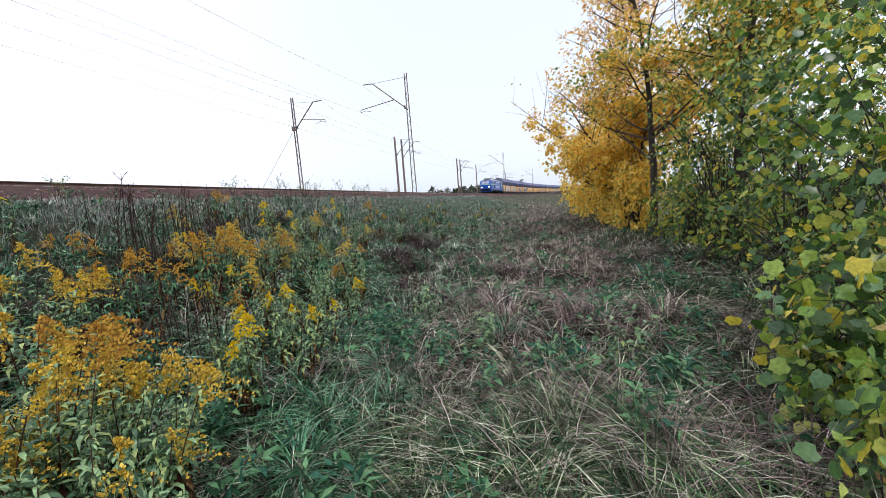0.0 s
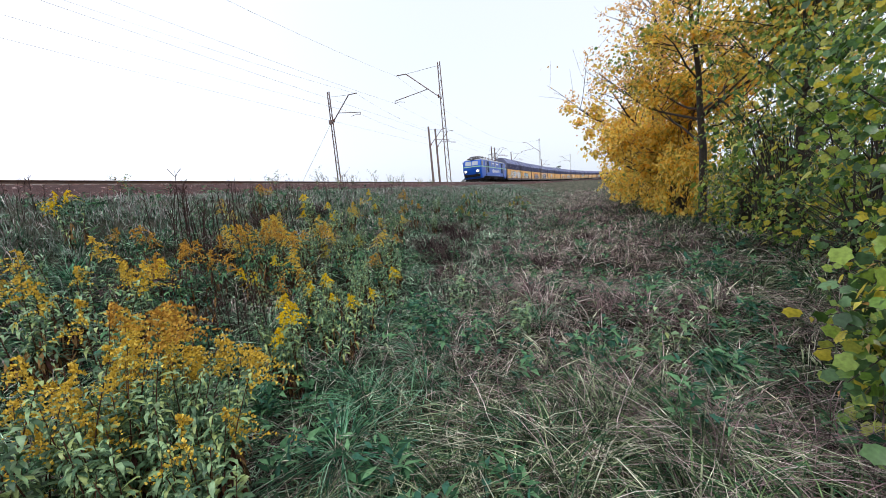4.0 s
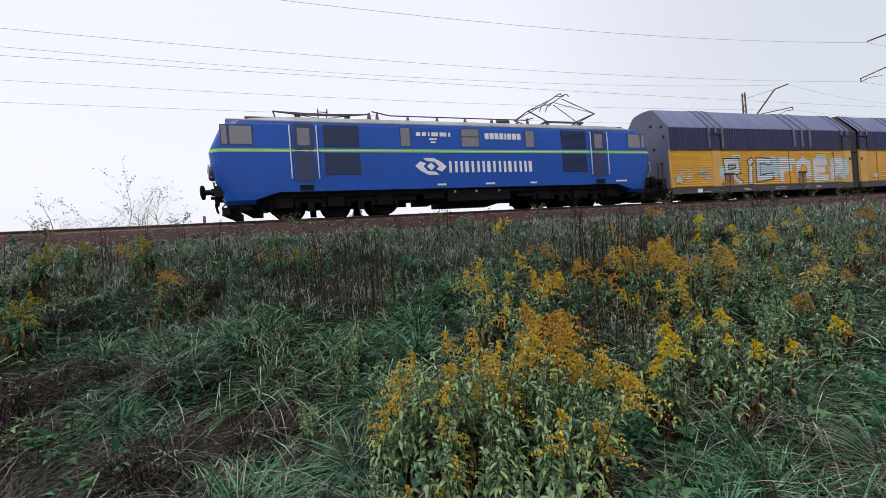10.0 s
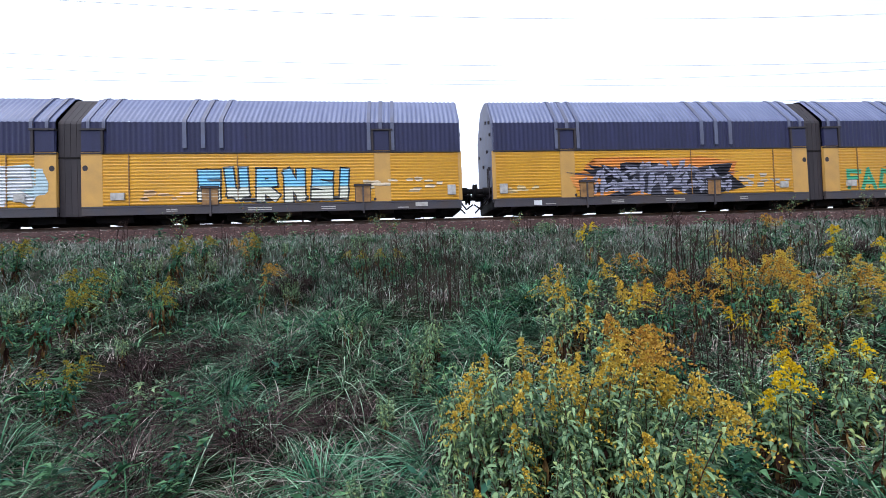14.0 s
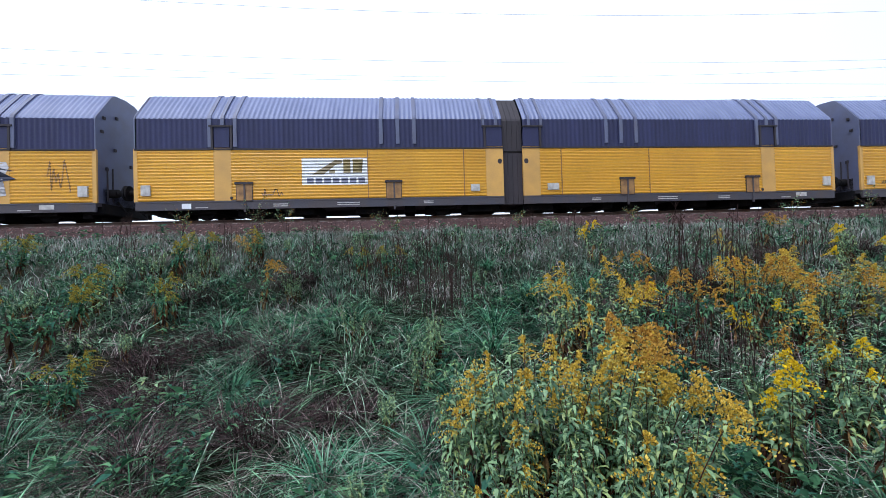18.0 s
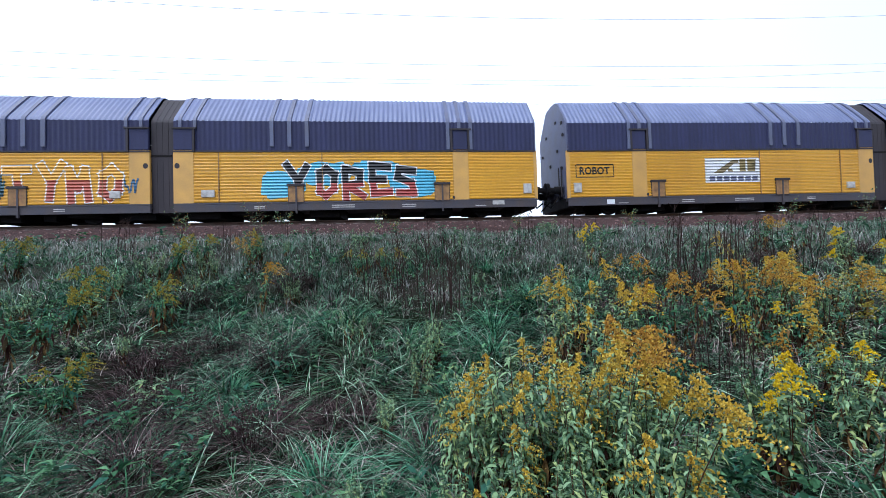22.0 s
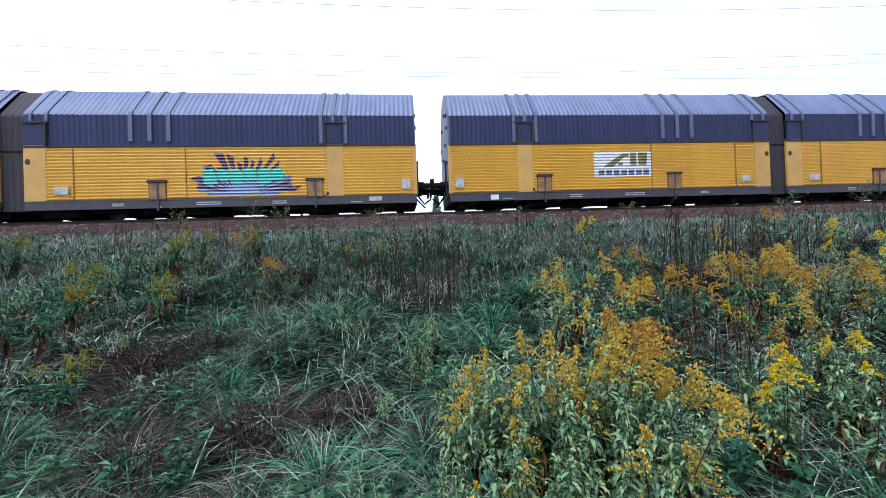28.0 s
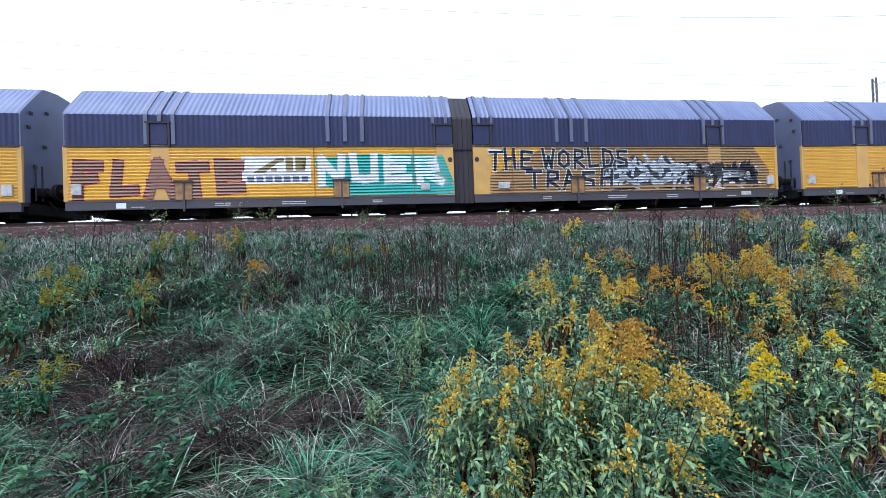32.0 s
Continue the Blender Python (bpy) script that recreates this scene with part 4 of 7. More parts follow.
    add_prism(bm, [(-1.474, 0.3), (-1.474, 0.55), (-1.482, 0.555), (-1.482, 0.6), (-1.46, 0.62), (1.46, 0.62), (1.482, 0.6), (1.482, 0.555), (1.474, 0.55), (1.474, 0.3), (1.4, 0.3), (1.38, 0.5), (-1.38, 0.5), (-1.4, 0.3)], x0, x1)
    part("sill", bm, SILL, body, "grimy grey underframe sill")
    # end wall with fittings
    e0, e1 = X(0.02, 0.1)
    bm = bmesh.new()
    add_prism(bm, [(-1.43, 0.62)] + FULL_ROOF + [(1.43, 0.62)], e0, e1)
    end = part("end_wall", bm, GREYPALE, body, "blue-grey end wall")
    sgn = 1 if flip else -1
    ex = e1 if flip else e0
    for y, z in ((-1.1, 3.4), (-1.2, 2.9), (-0.5, 3.6), (0.6, 3.3), (1.1, 2.6), (-0.6, 2.4), (0.2, 2.0), (-1.0, 1.7)):
        box("end_fitting", BELLOWS, end, min(ex, ex + sgn * 0.05), max(ex, ex + sgn * 0.05), y - 0.05, y + 0.05, z - 0.05, z + 0.05)
    for y in (-1.05, -0.8):
        bm = bmesh.new()
        add_rod(bm, (ex + sgn * 0.07, y, 0.7), (ex + sgn * 0.07, y, 1.75), 0.025)
        part("end_handrail", bm, BELLOWS, end)
    box("corner_angle", POSTYELLOW, body, *X(0.0, 0.13), -1.475, -1.4, 0.6, 2.2)
    # bands over the roof
    for a in (2.45, 2.88, 3.3):
        part("roof_band", roof_band(*X(a, a + 0.12), low=2.98 if 2.6 < a < 3 else 2.25), GREYPALE, body)
    for a in (8.35, 8.95, 9.55):
        part("roof_band", roof_band(*X(a, a + 0.13)), GREYPALE, body)
    for a in (12.12, 12.6):
        part("roof_band", roof_band(*X(a, a + 0.1), low=2.98), GREYPALE, body)
    # wheels and brake gear
    for a in (2.0, 10.6):
        xa = X(a, a)[0]
        wheel(body, xa, 0.36)
        box("axle_guard", BLACK, body, xa - 0.55, xa + 0.55, -1.15, 1.15, 0.22, 0.52, 0.03)
    for a, w, z in ((0.5, 0.3, 0.12), (3.2, 1.0, 0.1), (5.2, 0.7, 0.12), (7.4, 1.1, 0.1), (9.2, 0.4, 0.12), (11.6, 1.2, 0.1)):
        box("brake_gear", BLACK, body, *X(a, a + w), -1.0, 1.0, z, 0.52, 0.02)


def wagon_unit():
    w = thing("car_transporter_wagon", "clean yellow and slate-grey two-part car-carrying wagon on the rails", "freight wagon", "wagons of the freight train")
    wagon_section(w, False)
    wagon_section(w, True)
    g = UNIT / 2 - 0.6 - SEC
    for k in range(4):
        a, b = -g + 2 * g * k / 4, -g + 2 * g * (k + 1) / 4
        bm = bmesh.new()
        add_prism(bm, [(-1.36, 0.3)] + [(y * 0.95, z - 0.04) for y, z in FULL_ROOF] + [(1.36, 0.3)], a + 0.005, b - 0.005)
        joint = part("bellows_fold", bm, BELLOWS, w, "dark brown folding bellows")
    box("bellows_strap", BLACK, w, -g, g, -1.4, -1.36, 2.05, 2.1)
    for s in (-1, 1):
        for q in (-g - 0.13, g + 0.13):
            bm = bmesh.new()
            add_lathe(bm, [(0.08, s * 1.4), (0.085, s * 1.483)], (q, 0, 1.75), "Y", 14)
            part("joint_bolt", bm, BELLOWS, w)
    for e in (-1, 1):
        buffers(w, e * (UNIT / 2 - 0.62), e, 0.96)
        bm = bmesh.new()
        add_rod(bm, (e * (UNIT / 2 - 0.9), 0, 0.95), (e * (UNIT / 2 - 0.02), 0, 0.92), 0.07)
        add_rod(bm, (e * (UNIT / 2 - 0.6), -0.5, 0.75), (e * (UNIT / 2 - 0.3), -0.5, 0.35), 0.03)
        add_rod(bm, (e * (UNIT / 2 - 0.3), -0.5, 0.35), (e * (UNIT / 2 - 0.03), -0.45, 0.55), 0.03)
        add_rod(bm, (e * (UNIT / 2 - 0.6), 0.4, 0.7), (e * (UNIT / 2 - 0.2), 0.4, 0.3), 0.03)
        part("coupling_gear", bm, BLACK, w)
        box("end_beam", BLACK, w, min(e * (UNIT / 2 - 0.62), e * (UNIT / 2 - 1.2)), max(e * (UNIT / 2 - 0.62), e * (UNIT / 2 - 1.2)), -1.2, 1.2, 0.25, 1.1, 0.03)
    return w


first_wagon = wagon_unit()
wagons = [first_wagon] + [copy_thing(first_wagon, Matrix()) for _ in range(10)]
for i, w in enumerate(wagons):
    train.append((w, UNIT * i + UNIT / 2 - 0.6))


# ---- lettering, emblems and spray paint on the wagons ----
def onto_side(bm, x, name, mat, wagon, lift, label="", ribs=True):
    """Lays a flat drawing (x, z) on the near side of a wagon, following its ribs."""
    if ribs:
        h = (LAP1 - LAP0) / LAPS
        for k in range(LAPS + 1):
            for f in (0.0, 0.3, 0.99):
                z = LAP0 + (k + f) * h
                bmesh.ops.bisect_plane(bm, geom=bm.verts[:] + bm.edges[:] + bm.faces[:], plane_co=(0, 0, z), plane_no=(0, 0, 1))
    for v in bm.verts:
        z = v.co.z
        d = lap_depth(z) if ribs and z < LAP1 else 0.0
        xl = abs(v.co.x + x)
        if 0.4 < xl < 1.05 or 10.02 < xl < 10.72:
            d = max(d, 0.037 if xl < 2 else 0.04)
        base = HW + d if z < 2.2 else 1.5
        v.co.y = -(base + lift + v.co.y)
        v.co.x += x
    me = bpy.data.meshes.new(name)
    bm.to_mesh(me)
    bm.free()
    me.materials.append(mat)
    ob = new(name, me)
    ob.parent = wagon
    if name == "paint_smear" or name.startswith("graffiti"):
        tagged(ob, kind="stuff")
    return tagged(ob, label)


def flat(outlines, step=0.0):
    """Flat shapes, each a little proud of the one before."""
    bm = bmesh.new()
    for i, o in enumerate(outlines):
        bm.faces.new([bm.verts.new((x, i * step, z)) for x, z in o])
    bmesh.ops.triangulate(bm, faces=bm.faces[:])
    return bm


def words(text, width, height, x, z, fat=0.0, shear=0.0):
    """Letters of the built-in font stretched to a width and height, standing at (x, z)."""
    c = bpy.data.curves.new("lettering", "FONT")
    c.body, c.offset, c.resolution_u = text, fat, 2
    tmp = bpy.data.objects.new("lettering", c)
    me = bpy.data.meshes.new_from_object(tmp)
    bpy.data.objects.remove(tmp)
    bm = bmesh.new()
    bm.from_mesh(me)
    bpy.data.meshes.remove(me)
    xs = [v.co.x for v in bm.verts]
    zs = [v.co.y for v in bm.verts]
    x0, x1, z0, z1 = min(xs), max(xs), min(zs), max(zs)
    for v in bm.verts:
        zz = (v.co.y - z0) / (z1 - z0)
        v.co = Vector((x + width * (v.co.x - x0) / (x1 - x0) + shear * zz, 0, z + height * zz))
    return bm


def sec_x(section, a):
    """The place along the wagon of a metres from the front edge of its first or second body."""
    return -UNIT / 2 + 0.6 + a + (0.0 if section == 0 else UNIT - 1.2 - SEC)


# pen strokes of sprayed capitals, in a box one wide and one high
STROKES = {
    "A": (((0.0, 0.0), (0.45, 1.0), (0.95, 0.0)), ((0.2, 0.35), (0.75, 0.35))),
    "C": (((0.95, 0.85), (0.15, 0.95), (0.05, 0.1), (0.95, 0.12)),),
    "D": (((0.05, 0.0), (0.1, 1.0), (0.75, 0.85), (0.95, 0.45), (0.7, 0.08), (0.05, 0.02)),),
    "E": (((0.95, 0.92), (0.1, 0.95), (0.1, 0.06), (0.95, 0.08)), ((0.1, 0.5), (0.75, 0.52))),
    "F": (((0.95, 0.92), (0.1, 0.95), (0.15, 0.0)), ((0.12, 0.5), (0.75, 0.54))),
    "H": (((0.1, 0.0), (0.12, 1.0)), ((0.88, 0.0), (0.86, 1.0)), ((0.1, 0.5), (0.88, 0.52))),
    "I": (((0.5, 0.0), (0.5, 0.66)), ((0.44, 0.9), (0.58, 0.92))),
    "J": (((0.65, 1.0), (0.7, 0.12), (0.1, 0.1)),),
    "L": (((0.15, 1.0), (0.15, 0.08), (0.9, 0.1)),),
    "M": (((0.05, 0.0), (0.12, 0.95), (0.5, 0.4), (0.88, 0.95), (0.95, 0.0)),),
    "N": (((0.1, 0.0), (0.12, 0.98), (0.85, 0.05), (0.9, 1.0)),),
    "O": (((0.5, 0.95), (0.1, 0.75), (0.1, 0.25), (0.5, 0.06), (0.9, 0.25), (0.9, 0.75), (0.5, 0.95)),),
    "R": (((0.1, 0.0), (0.08, 0.95), (0.75, 0.9), (0.8, 0.55), (0.12, 0.45), (0.92, 0.0)),),
    "S": (((0.92, 0.9), (0.15, 0.92), (0.12, 0.56), (0.85, 0.46), (0.86, 0.1), (0.05, 0.08)),),
    "T": (((0.0, 0.92), (1.0, 0.95)), ((0.5, 0.95), (0.5, 0.0))),
    "U": (((0.08, 1.0), (0.12, 0.15), (0.5, 0.06), (0.88, 0.15), (0.92, 1.0)),),
    "W": (((0.0, 1.0), (0.25, 0.05), (0.5, 0.6), (0.75, 0.05), (1.0, 1.0)),),
    "Y": (((0.0, 1.0), (0.5, 0.5), (1.0, 1.0)), ((0.5, 0.5), (0.45, 0.0))),
    "B": (((0.1, 0.0), (0.08, 0.95), (0.8, 0.85), (0.7, 0.52), (0.12, 0.5), (0.92, 0.3), (0.75, 0.04), (0.1, 0.02)),),
    "!": (((0.6, 1.0), (0.45, 0.42)), ((0.36, 0.12), (0.42, 0.14))),
}


def stroke_shapes(text, width, z0, z1, half, seed, wild):
    """Quads along the strokes of a text, square at the ends, with letters that jostle."""
    rng = random.Random(seed)
    out = []
    slots = [0.6 if c in "I!" else 0.45 if c == " " else 1.0 for c in text]
    step, at = width / sum(slots), 0.0
    for c, slot in zip(text, slots):
        w = step * slot
        drop, tilt = rng.uniform(-0.05, 0.03) * (z1 - z0), rng.uniform(-0.1, 0.1)
        for line in STROKES.get(c, ()):
            pts = []
            for u, v in line:
                u, v = u + rng.uniform(-wild, wild), v + rng.uniform(-wild, wild)
                z = z0 + half + drop + v * (z1 - z0 - 2 * half)
                pts.append((at + half + u * max(w - 2 * half, 0.05) + tilt * (z - z0), z))
            for (xa, za), (xb, zb) in zip(pts, pts[1:]):
                L = math.hypot(xb - xa, zb - za) or 1.0
                out.append((xa, za, xb, zb, (xb - xa) / L, (zb - za) / L))
        at += w
    return out


def thick(segments, r, low=0.62):
    """Outlines of the strokes r to each side, kept above the sill."""
    out = []
    for xa, za, xb, zb, dx, dz in segments:
        o = [(xa - r * dx + r * dz, za - r * dz - r * dx), (xb + r * dx + r * dz, zb + r * dz - r * dx), (xb + r * dx - r * dz, zb + r * dz + r * dx), (xa - r * dx - r * dz, za - r * dz + r * dx)]
        out.append([(x, max(z, low + 0.0007 * k)) for k, (x, z) in enumerate(o)])
    return out


def cut_above(bm, z):
    """Keeps what lies above the height z."""
    bmesh.ops.bisect_plane(bm, geom=bm.verts[:] + bm.edges[:] + bm.faces[:], plane_co=(0, 0, z), plane_no=(0, 0, 1), clear_inner=True)
    return bm


def outlined(wagon, section, text, a, b, z0, z1, fill, edge=(0.01, 0.01, 0.012), half=0.13, rim=0.05, label="", upper=None, split=0.5, wild=0.03, seed=1):
    """Sprayed letters: a dark rim, the fill, and a second colour in their upper part."""
    x = sec_x(section, a)
    seg = stroke_shapes(text, b - a, z0, z1, half + rim, seed, wild)
    onto_side(flat(thick(seg, half + rim), 0.00004), x, "graffiti_outline", paint(edge), wagon, 0.0065)
    onto_side(flat(thick(seg, half), 0.00004), x, "graffiti_letters", paint(fill), wagon, 0.009, label)
    if upper:
        onto_side(cut_above(flat(thick(seg, half), 0.00004), z0 + split * (z1 - z0)), x, "graffiti_letters", paint(upper), wagon, 0.0115)


def blot(rng, x0, x1, z0, z1, n=26, rough=0.25):
    cx, cz, rx, rz = (x0 + x1) / 2, (z0 + z1) / 2, (x1 - x0) / 2, (z1 - z0) / 2
    o = []
    for k in range(n):
        a = 2 * math.pi * k / n
        q = 1 + rough * (rng.random() - 0.6)
        sx, sz = math.copysign(abs(math.cos(a)) ** 0.6, math.cos(a)), math.copysign(abs(math.sin(a)) ** 0.6, math.sin(a))
        o.append((cx + rx * q * sx, cz + rz * q * sz))
    return o


def wildstyle(wagon, section, a, b, z0, z1, fill, edge, seed, haze=None, pieces=26, label=""):
    """Interlocking angular letters that cannot be read."""
    rng = random.Random(seed)
    x = sec_x(section, a)
    w = b - a
    if haze:
        onto_side(flat([blot(rng, -0.25, w + 0.25, z0 - 0.02, z1 + 0.1)]), x, "graffiti_haze", paint(haze), wagon, 0.003)
    onto_side(flat([blot(rng, 0.1, w - 0.1, z0, z1 - 0.22, 80, 0.75)]), x, "graffiti_ground", paint(edge), wagon, 0.005)
    for row, n, lift in ((0, pieces, 0.007), (1, pieces, 0.009)):
        out = []
        for k in range(n):
            cx = w * (k + 0.5) / n + rng.uniform(-0.1, 0.1)
            h = (z1 - z0) * (1 - 0.5 * abs(2 * cx / w - 1) ** 3)
            cz = z0 + h * (0.28 if row == 0 else 0.68) + rng.uniform(-0.08, 0.08)
            L, t, ang = rng.uniform(0.35, 0.62) * h, rng.uniform(0.035, 0.075), rng.choice((0.5, 0.9, 1.4, -0.5, -0.9, 0.2)) + rng.uniform(-0.2, 0.2)
            c, s = math.cos(ang), math.sin(ang)
            pts = [(-L * 0.6, -t), (L * 0.2, -t), (L * 0.35, -t * 2.2), (L * 0.75, 0), (L * 0.35, t * 2.2), (L * 0.2, t), (-L * 0.6, t)]
            out.append([(min(max(cx + c * p - s * q, 0.02), w - 0.02), min(max(cz + s * p + c * q, z0 + 0.01), z1 - 0.01)) for p, q in pts])
        ok = []
        for o in out:
            if len({(round(p, 3), round(q, 3)) for p, q in o}) == len(o):
                ok.append(o)
        onto_side(flat(ok), x, "graffiti_letters", paint(fill), wagon, lift, label)


def emblem(wagon, section, a, hidden=0.0):
    """The owner's white board with its grey and ochre shapes."""
    x = sec_x(section, a)
    onto_side(flat([[(hidden, 1.05), (2.3, 1.05), (2.3, 1.9), (hidden, 1.9)]]), x, "emblem_board", paint((0.72, 0.73, 0.75)), wagon, 0.004, "white board with plain emblem shapes")
    if hidden < 0.3:
        for o in ([(0.35, 1.38), (1.15, 1.82), (1.4, 1.82), (1.4, 1.72), (1.22, 1.7), (0.75, 1.38)], [(0.95, 1.42), (1.15, 1.42), (1.15, 1.52), (0.95, 1.52)]):
            onto_side(flat([o]), x, "emblem_shape", paint((0.2, 0.15, 0.07)), wagon, 0.007)
    for o in ([(1.45, 1.42), (1.7, 1.42), (1.7, 1.85), (1.45, 1.85)], [(1.78, 1.42), (2.1, 1.42), (2.1, 1.55), (1.98, 1.6), (2.15, 1.85), (1.78, 1.85)]):
        onto_side(flat([o]), x, "emblem_shape", paint((0.24, 0.18, 0.06)), wagon, 0.007)
    for k in range(7):
        u = 0.17 + 0.3 * k
        if u - 0.02 > hidden:
            onto_side(flat([[(u, 1.1), (u + 0.23, 1.1), (u + 0.23, 1.27), (u, 1.27)]]), x, "emblem_block", paint((0.12, 0.13, 0.2)), wagon, 0.007)


def scribble(wagon, section, a, b, z0, z1, colour, seed, n=9, t=0.018):
    rng = random.Random(seed)
    out = []
    x, z = 0.0, (z0 + z1) / 2
    w = b - a
    while x < w - 0.1:
        nx, nz = x + rng.uniform(0.03, 2 * w / (2 * n)), rng.uniform(z0, z1)
        dx, dz = nx - x, nz - z
        L = math.hypot(dx, dz) or 1
        px, pz = -dz / L * t, dx / L * t
        out.append([(x - px, z - pz), (nx - px, nz - pz), (nx + px, nz + pz), (x + px, z + pz)])
        x, z = nx, nz
    onto_side(flat(out), sec_x(section, a), "graffiti_tag", paint(colour), wagon, 0.006)


def streaks(wagon, section, a, b, z0, z1, colour, seed, n=14):
    """Thin spots of worn paint."""
    rng = random.Random(seed)
    out = []
    for _ in range(n):
        x, z, w = rng.uniform(0, b - a - 0.3), rng.uniform(z0, z1 - 0.12), rng.uniform(0.15, 0.5)
        out.append(blot(rng, x, x + w, z, z + rng.uniform(0.05, 0.16), 12, 0.5))
    onto_side(flat(out), sec_x(section, a), "paint_smear", paint(colour), wagon, 0.003)


W8 = (0.62, 0.64, 0.68)
INK = (0.01, 0.01, 0.014)
w = wagons[0]
tagged(w, "yellow wagon with white and pale blue lettered graffiti along its side")
streaks(w, 0, 0.2, 2.5, 0.75, 1.5, (0.55, 0.48, 0.36), 1, 34)
CLOUD = (0.42, 0.56, 0.62)
r0 = random.Random(3)
onto_side(flat([blot(r0, 0.0, 1.2, 0.9, 1.5), blot(r0, 0.9, 1.5, 1.75, 1.98), blot(r0, 2.6, 4.2, 0.9, 1.85), blot(r0, 7.0, 7.8, 1.5, 2.0), blot(r0, 8.0, 9.6, 0.8, 1.85)], 0.0003), sec_x(0, 3.0), "graffiti_ground", paint(CLOUD), w, 0.002)
outlined(w, 0, "RIC", 3.35, 6.75, 0.64, 1.93, W8, INK, 0.115, 0.05, "white letters with thick black outline", wild=0.05, seed=4)
outlined(w, 0, "FOER", 7.0, 12.3, 0.64, 1.88, W8, (0.5, 0.47, 0.44), 0.13, 0.03, "silver-white block letters", wild=0.03, seed=6)
streaks(w, 0, 10.6, 12.6, 0.75, 1.8, CLOUD, 7, 8)
outlined(w, 1, "SURNS!", 3.6, 8.9, 0.64, 1.78, (0.62, 0.62, 0.52), INK, 0.135, 0.055, "pale blue rounded letters with black outline", upper=(0.16, 0.48, 0.72), split=0.42, wild=0.03, seed=9)
streaks(w, 1, 3.8, 8.4, 0.64, 0.8, INK, 5, 18)
streaks(w, 1, 1.8, 3.4, 0.64, 1.1, (0.68, 0.42, 0.2), 8, 10)
streaks(w, 1, 9.2, 12.4, 0.85, 1.4, (0.68, 0.55, 0.38), 6, 18)
w = wagons[1]
tagged(w, "yellow wagon with silver and dark navy angular graffiti along its side")
wildstyle(w, 0, 3.4, 9.6, 0.64, 1.85, (0.3, 0.3, 0.4), (0.03, 0.03, 0.05), 11, (0.72, 0.26, 0.04), label="silver-grey angular letters")
streaks(w, 0, 9.8, 12.2, 0.7, 1.3, (0.5, 0.42, 0.34), 12, 16)
streaks(w, 0, 0.4, 2.6, 0.75, 1.1, (0.66, 0.5, 0.25), 13, 8)
outlined(w, 1, "FAC", 0.9, 3.1, 0.66, 1.45, (0.03, 0.36, 0.2), (0.1, 0.42, 0.26), 0.055, 0.025, label="green letters", seed=12)
wildstyle(w, 1, 3.2, 9.9, 0.64, 1.95, (0.34, 0.36, 0.45), (0.012, 0.014, 0.04), 17, (0.5, 0.48, 0.5), label="navy and silver angular letters")
scribble(w, 1, 11.4, 12.2, 0.9, 1.9, (0.25, 0.12, 0.03), 2)
emblem(wagons[2], 0, 5.6)
scribble(wagons[2], 0, 4.2, 5.0, 0.7, 0.95, (0.2, 0.1, 0.03), 22)
w = wagons[3]
tagged(w, "yellow wagon with white, orange and blue-red graffiti letters")
scribble(w, 0, 0.9, 2.5, 0.8, 0.98, (0.1, 0.06, 0.02), 31, 14)
outlined(w, 0, "FJS", 3.2, 6.4, 0.64, 1.9, (0.66, 0.67, 0.72), (0.02, 0.025, 0.07), 0.125, 0.05, "white block letters outlined in navy", wild=0.02, seed=31)
emblem(w, 0, 5.6, 0.85)
outlined(w, 0, "TYMO", 8.4, 12.1, 0.66, 1.9, (0.42, 0.09, 0.05), (0.72, 0.7, 0.68), 0.11, 0.04, "orange and brick-red letters with white outline", upper=(0.72, 0.38, 0.04), split=0.55, seed=32)
scribble(w, 0, 7.5, 8.5, 0.7, 1.55, (0.03, 0.1, 0.14), 33, 14, 0.03)
scribble(w, 0, 11.95, 12.6, 0.9, 1.5, (0.02, 0.1, 0.2), 34, 9, 0.03)
r0 = random.Random(36)
onto_side(flat([blot(r0, -0.6, 0.9, 0.7, 1.6), blot(r0, 0.7, 2.6, 1.1, 1.85), blot(r0, 2.5, 4.2, 1.2, 1.9), blot(r0, 3.9, 5.6, 0.7, 1.65)], 0.0003), sec_x(1, 3.5), "graffiti_ground", paint((0.1, 0.44, 0.62)), w, 0.002)
outlined(w, 1, "YORES", 3.7, 8.5, 0.64, 1.85, (0.36, 0.05, 0.04), (0.7, 0.7, 0.72), 0.11, 0.04, "black and red letters with white outline on blue", upper=INK, split=0.45, wild=0.07, seed=37)
w = wagons[4]
tagged(w, "yellow wagon with black tag, white emblem board and teal smears")
onto_side(words("ROBOT", 1.2, 0.26, 0.15, 1.38, 0.03), sec_x(0, 0.35), "graffiti_tag", paint(INK), w, 0.006, "black lettered tag")
for o in ([(0.02, 1.28), (1.5, 1.28), (1.5, 1.31), (0.02, 1.31)], [(0.02, 1.7), (1.5, 1.7), (1.5, 1.73), (0.02, 1.73)], [(0.0, 1.3), (0.03, 1.3), (0.03, 1.71), (0.0, 1.71)], [(1.49, 1.3), (1.52, 1.3), (1.52, 1.71), (1.49, 1.71)]):
    onto_side(flat([o]), sec_x(0, 0.35), "graffiti_tag", paint(INK), w, 0.006)
emblem(w, 0, 5.6)
scribble(w, 0, 8.4, 9.2, 0.33, 0.47, (0.5, 0.48, 0.48), 41)
scribble(w, 1, 2.6, 3.3, 0.85, 1.1, (0.2, 0.1, 0.03), 43, 12)
streaks(w, 1, 5.9, 10.4, 0.7, 1.75, (0.62, 0.3, 0.12), 44, 26)
streaks(w, 1, 6.0, 10.0, 0.8, 1.8, (0.06, 0.36, 0.32), 45, 12)
